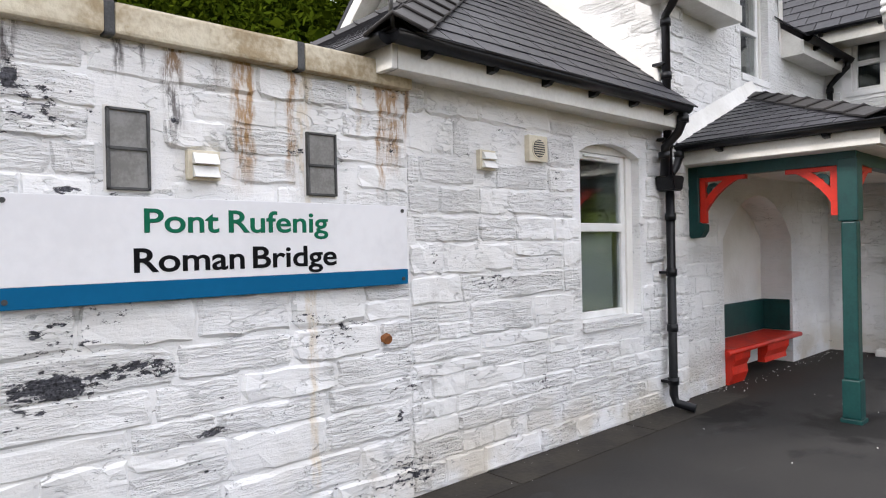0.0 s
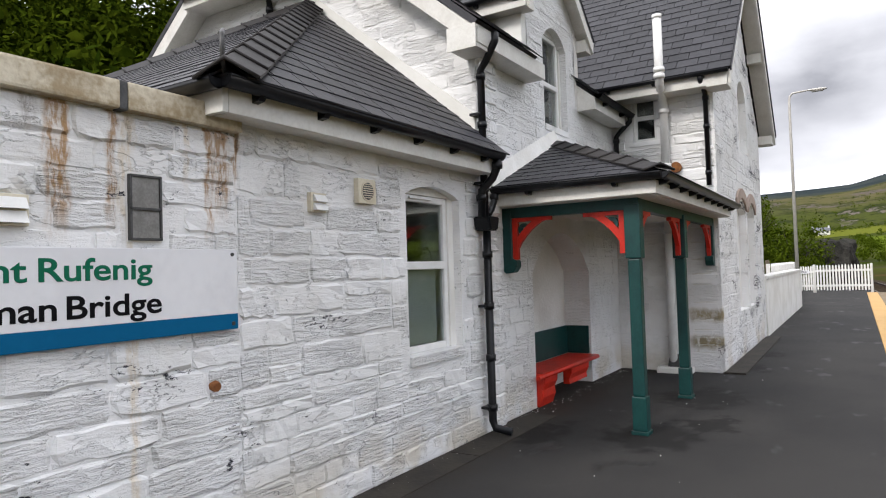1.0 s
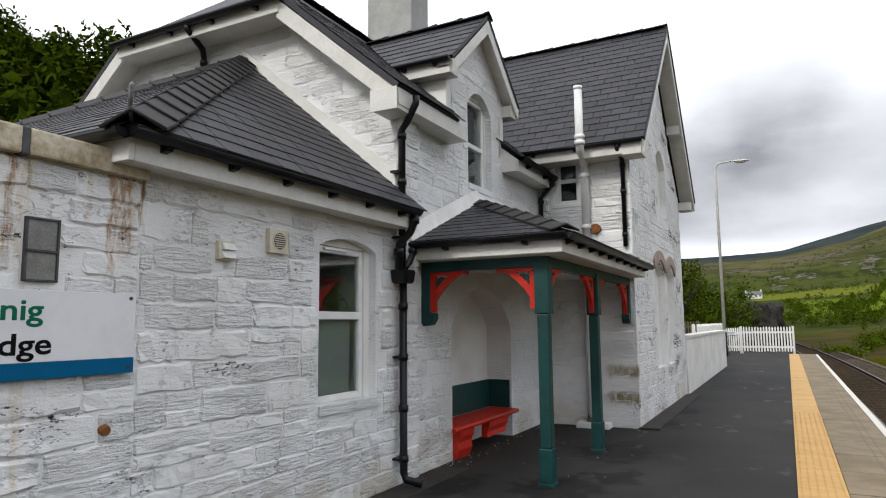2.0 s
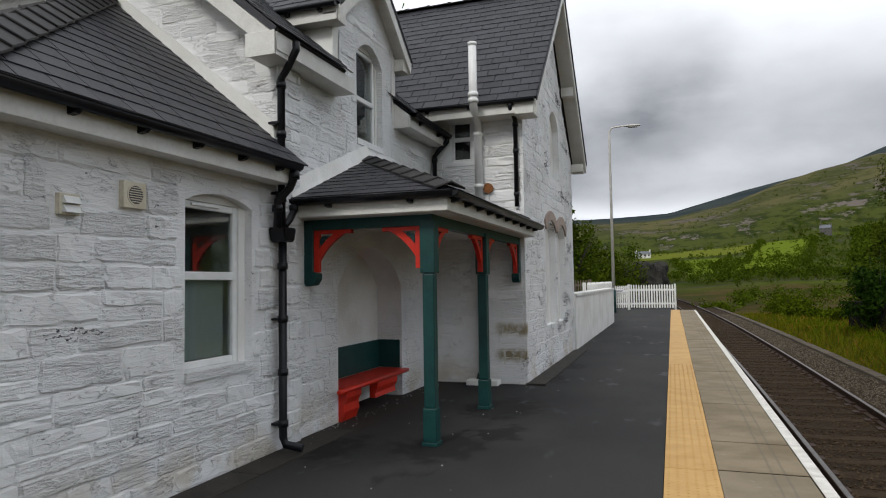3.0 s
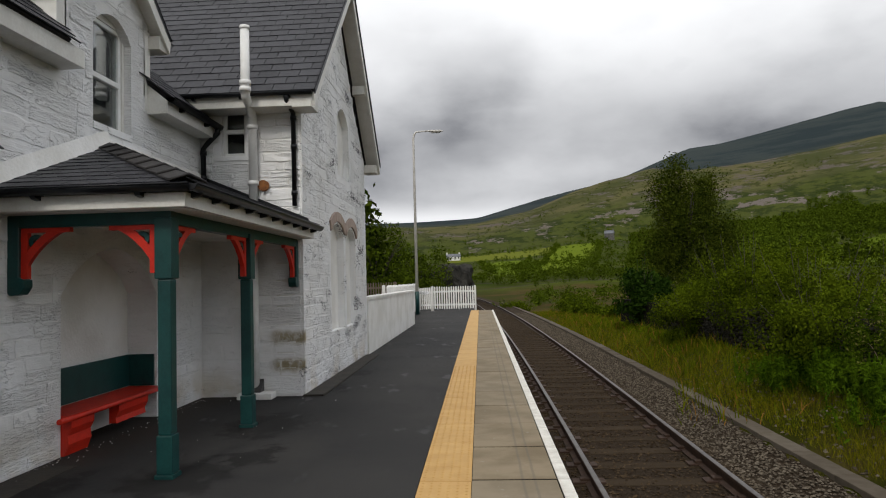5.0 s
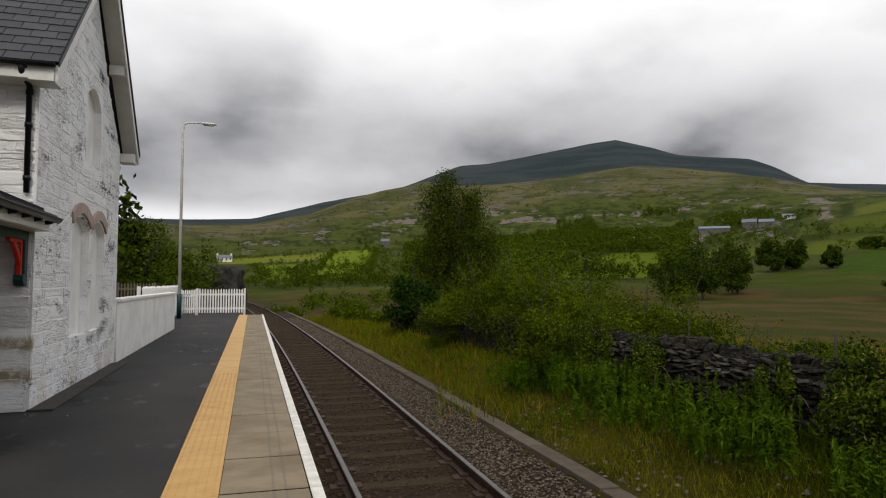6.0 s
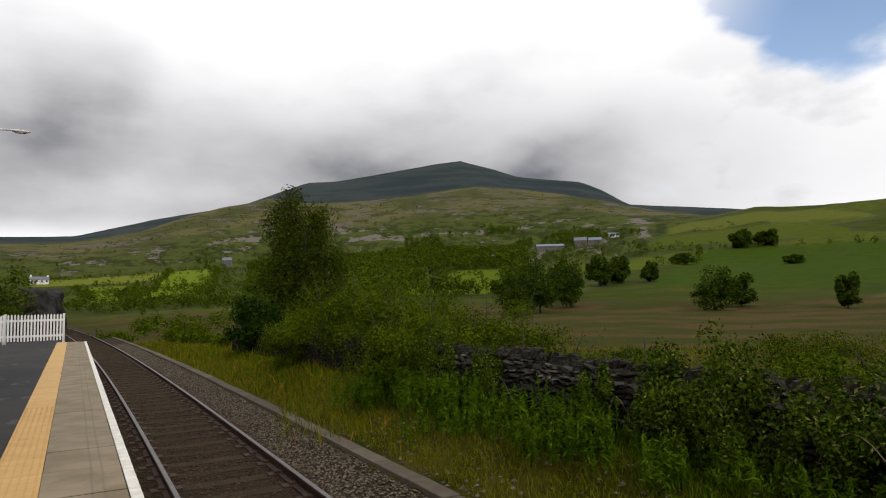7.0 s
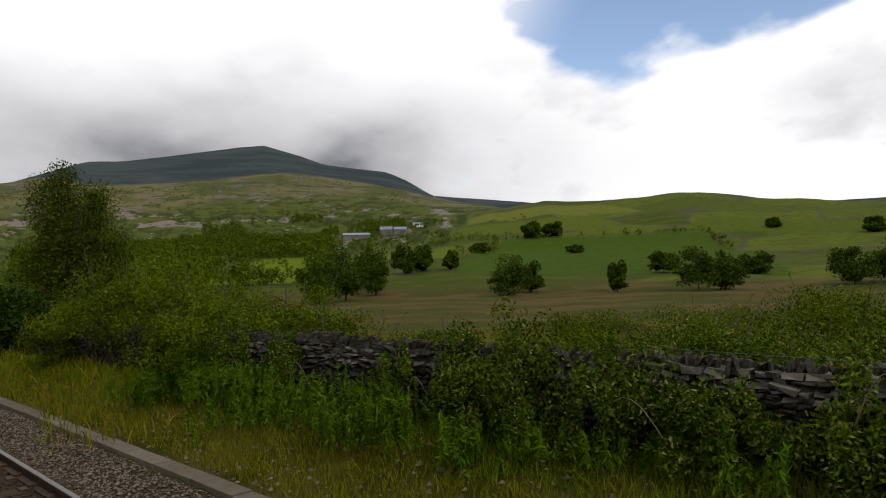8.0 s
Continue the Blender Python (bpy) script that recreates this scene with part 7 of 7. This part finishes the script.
for k, (x, y, h, w) in enumerate(((-2.6, 36, 6.5, 5.0), (-5.5, 33, 6.0, 5.5), (-0.6, 45, 5.5, 5.0), (-8.5, 38, 8.0, 6.0), (-3.5, 48, 7.0, 6.0))):
    tree("leafy green tree behind the platform fence", x, y, h, w, 5200, 0.12, wood_leaf, 450 + k, "tree", 0.05, "trees behind the fence", 26, -0.9)

# rock beside the line, far houses and farm
rock_mat = plain("outcrop_rock", (0.014, 0.013, 0.012), (0.042, 0.040, 0.034), 1.4, 0.95, 0.06, specular=0.1)
bm = bmesh.new()
bmesh.ops.create_icosphere(bm, subdivisions=4, radius=1.0)
for v in bm.verts:
    k = 1 + 0.35 * noise.fractal(v.co * 1.6, 1.0, 2.0, 5)
    v.co = Vector((v.co.x * 3.2, v.co.y * 4.0, v.co.z * 3.0)) * k + Vector((0.6, 66, 0.2))
tagged(part("rock_outcrop", bm, rock_mat), "dark rock outcrop beside the curving line", "rock")
far_white = plain("far_white_wall", (0.78, 0.78, 0.76), (0.70, 0.70, 0.68), 0.5, 0.7, 0.01)
far_grey = plain("far_stone_wall", (0.085, 0.08, 0.072), (0.12, 0.11, 0.10), 0.5, 0.8, 0.01)
far_roof = plain("far_slate_roof", (0.10, 0.105, 0.12), (0.15, 0.155, 0.17), 0.5, 0.6, 0.01)
far_sheet = plain("far_sheet_roof", (0.10, 0.125, 0.16), (0.14, 0.165, 0.20), 0.5, 0.5, 0.01)


def far_building(label, b, d, long, deep, eave, ridge, turn, wall_mat, roof_mat, windows=4, name="farmhouse", lift=0.0, chimneys=0):
    x, y = polar(b, d)
    z = ground_at(x, y) + lift
    h = thing(name, label, "house", (x, y, z))
    m = Matrix.Translation((x, y, z)) @ Matrix.Rotation(radians(turn), 4, "Z")

    def put(nm, bm, mat, up):
        bm.transform(m)
        return part(nm, bm, mat, up)
    L, D = long / 2, deep / 2
    w = put("wall", prism([(-L, -D, -3), (-L, D, -3), (-L, D, eave), (-L, 0, ridge), (-L, -D, eave)], (long, 0, 0)), wall_mat, h)
    for s in (-1, 1):
        put("roof", prism([(-L - 0.3, s * (D + 0.4), eave - 0.2), (-L - 0.3, 0, ridge + 0.15), (-L - 0.3, 0, ridge + 0.4), (-L - 0.3, s * (D + 0.4), eave + 0.05)], (long + 0.6, 0, 0)), roof_mat, h)
    for k in range(windows):
        u = -L + long * (k + 0.5) / windows
        for zz in ((0.9,) if eave < 4 else (0.9, 3.3)):
            win = put("window", boxed(u - 0.55, u + 0.55, -D - 0.06, -D + 0.02, zz, zz + 1.3), dark_metal, h)
    for k in range(chimneys):
        u = (-L + 0.6) if k == 0 else (L - 0.6)
        put("chimney", boxed(u - 0.5, u + 0.5, -0.5, 0.5, ridge - 0.5, ridge + 1.5), wall_mat, h)
    return h


far_building("white cottage terrace on the far valley side", -2.3, 520, 11, 5, 2.6, 4.4, 5, far_white, far_roof, 4, "cottage", 0.5, 2)
far_building("grey stone cottage on the green hillside", 11.1, 620, 8, 6, 4.8, 7.2, -20, far_grey, far_roof, 3, "cottage", 1.5, 2)
far_building("blue-grey farm shed on the hillside", 38.6, 500, 20, 9, 2.6, 4.0, -36, far_grey, far_sheet, 3, "farm_shed", 0.6)
far_building("stone farmhouse among trees on the hillside", 41.2, 500, 9, 6, 3.6, 5.8, -44, far_grey, far_roof, 4, "farmhouse", 1.0, 2)
far_building("slate-roofed barn beside the farmhouse", 42.4, 490, 9, 6, 2.8, 4.6, -40, far_grey, far_sheet, 3, "barn", 1.0)
far_building("long pale shed above the farm", 44.0, 560, 9, 6, 2.0, 3.2, -40, far_white, far_sheet, 3, "farm_shed", 0.2)
far_building("long low stone barn below the farm", 33.1, 420, 13, 6, 1.8, 3.0, -30, far_grey, far_roof, 4, "barn", 1.5)
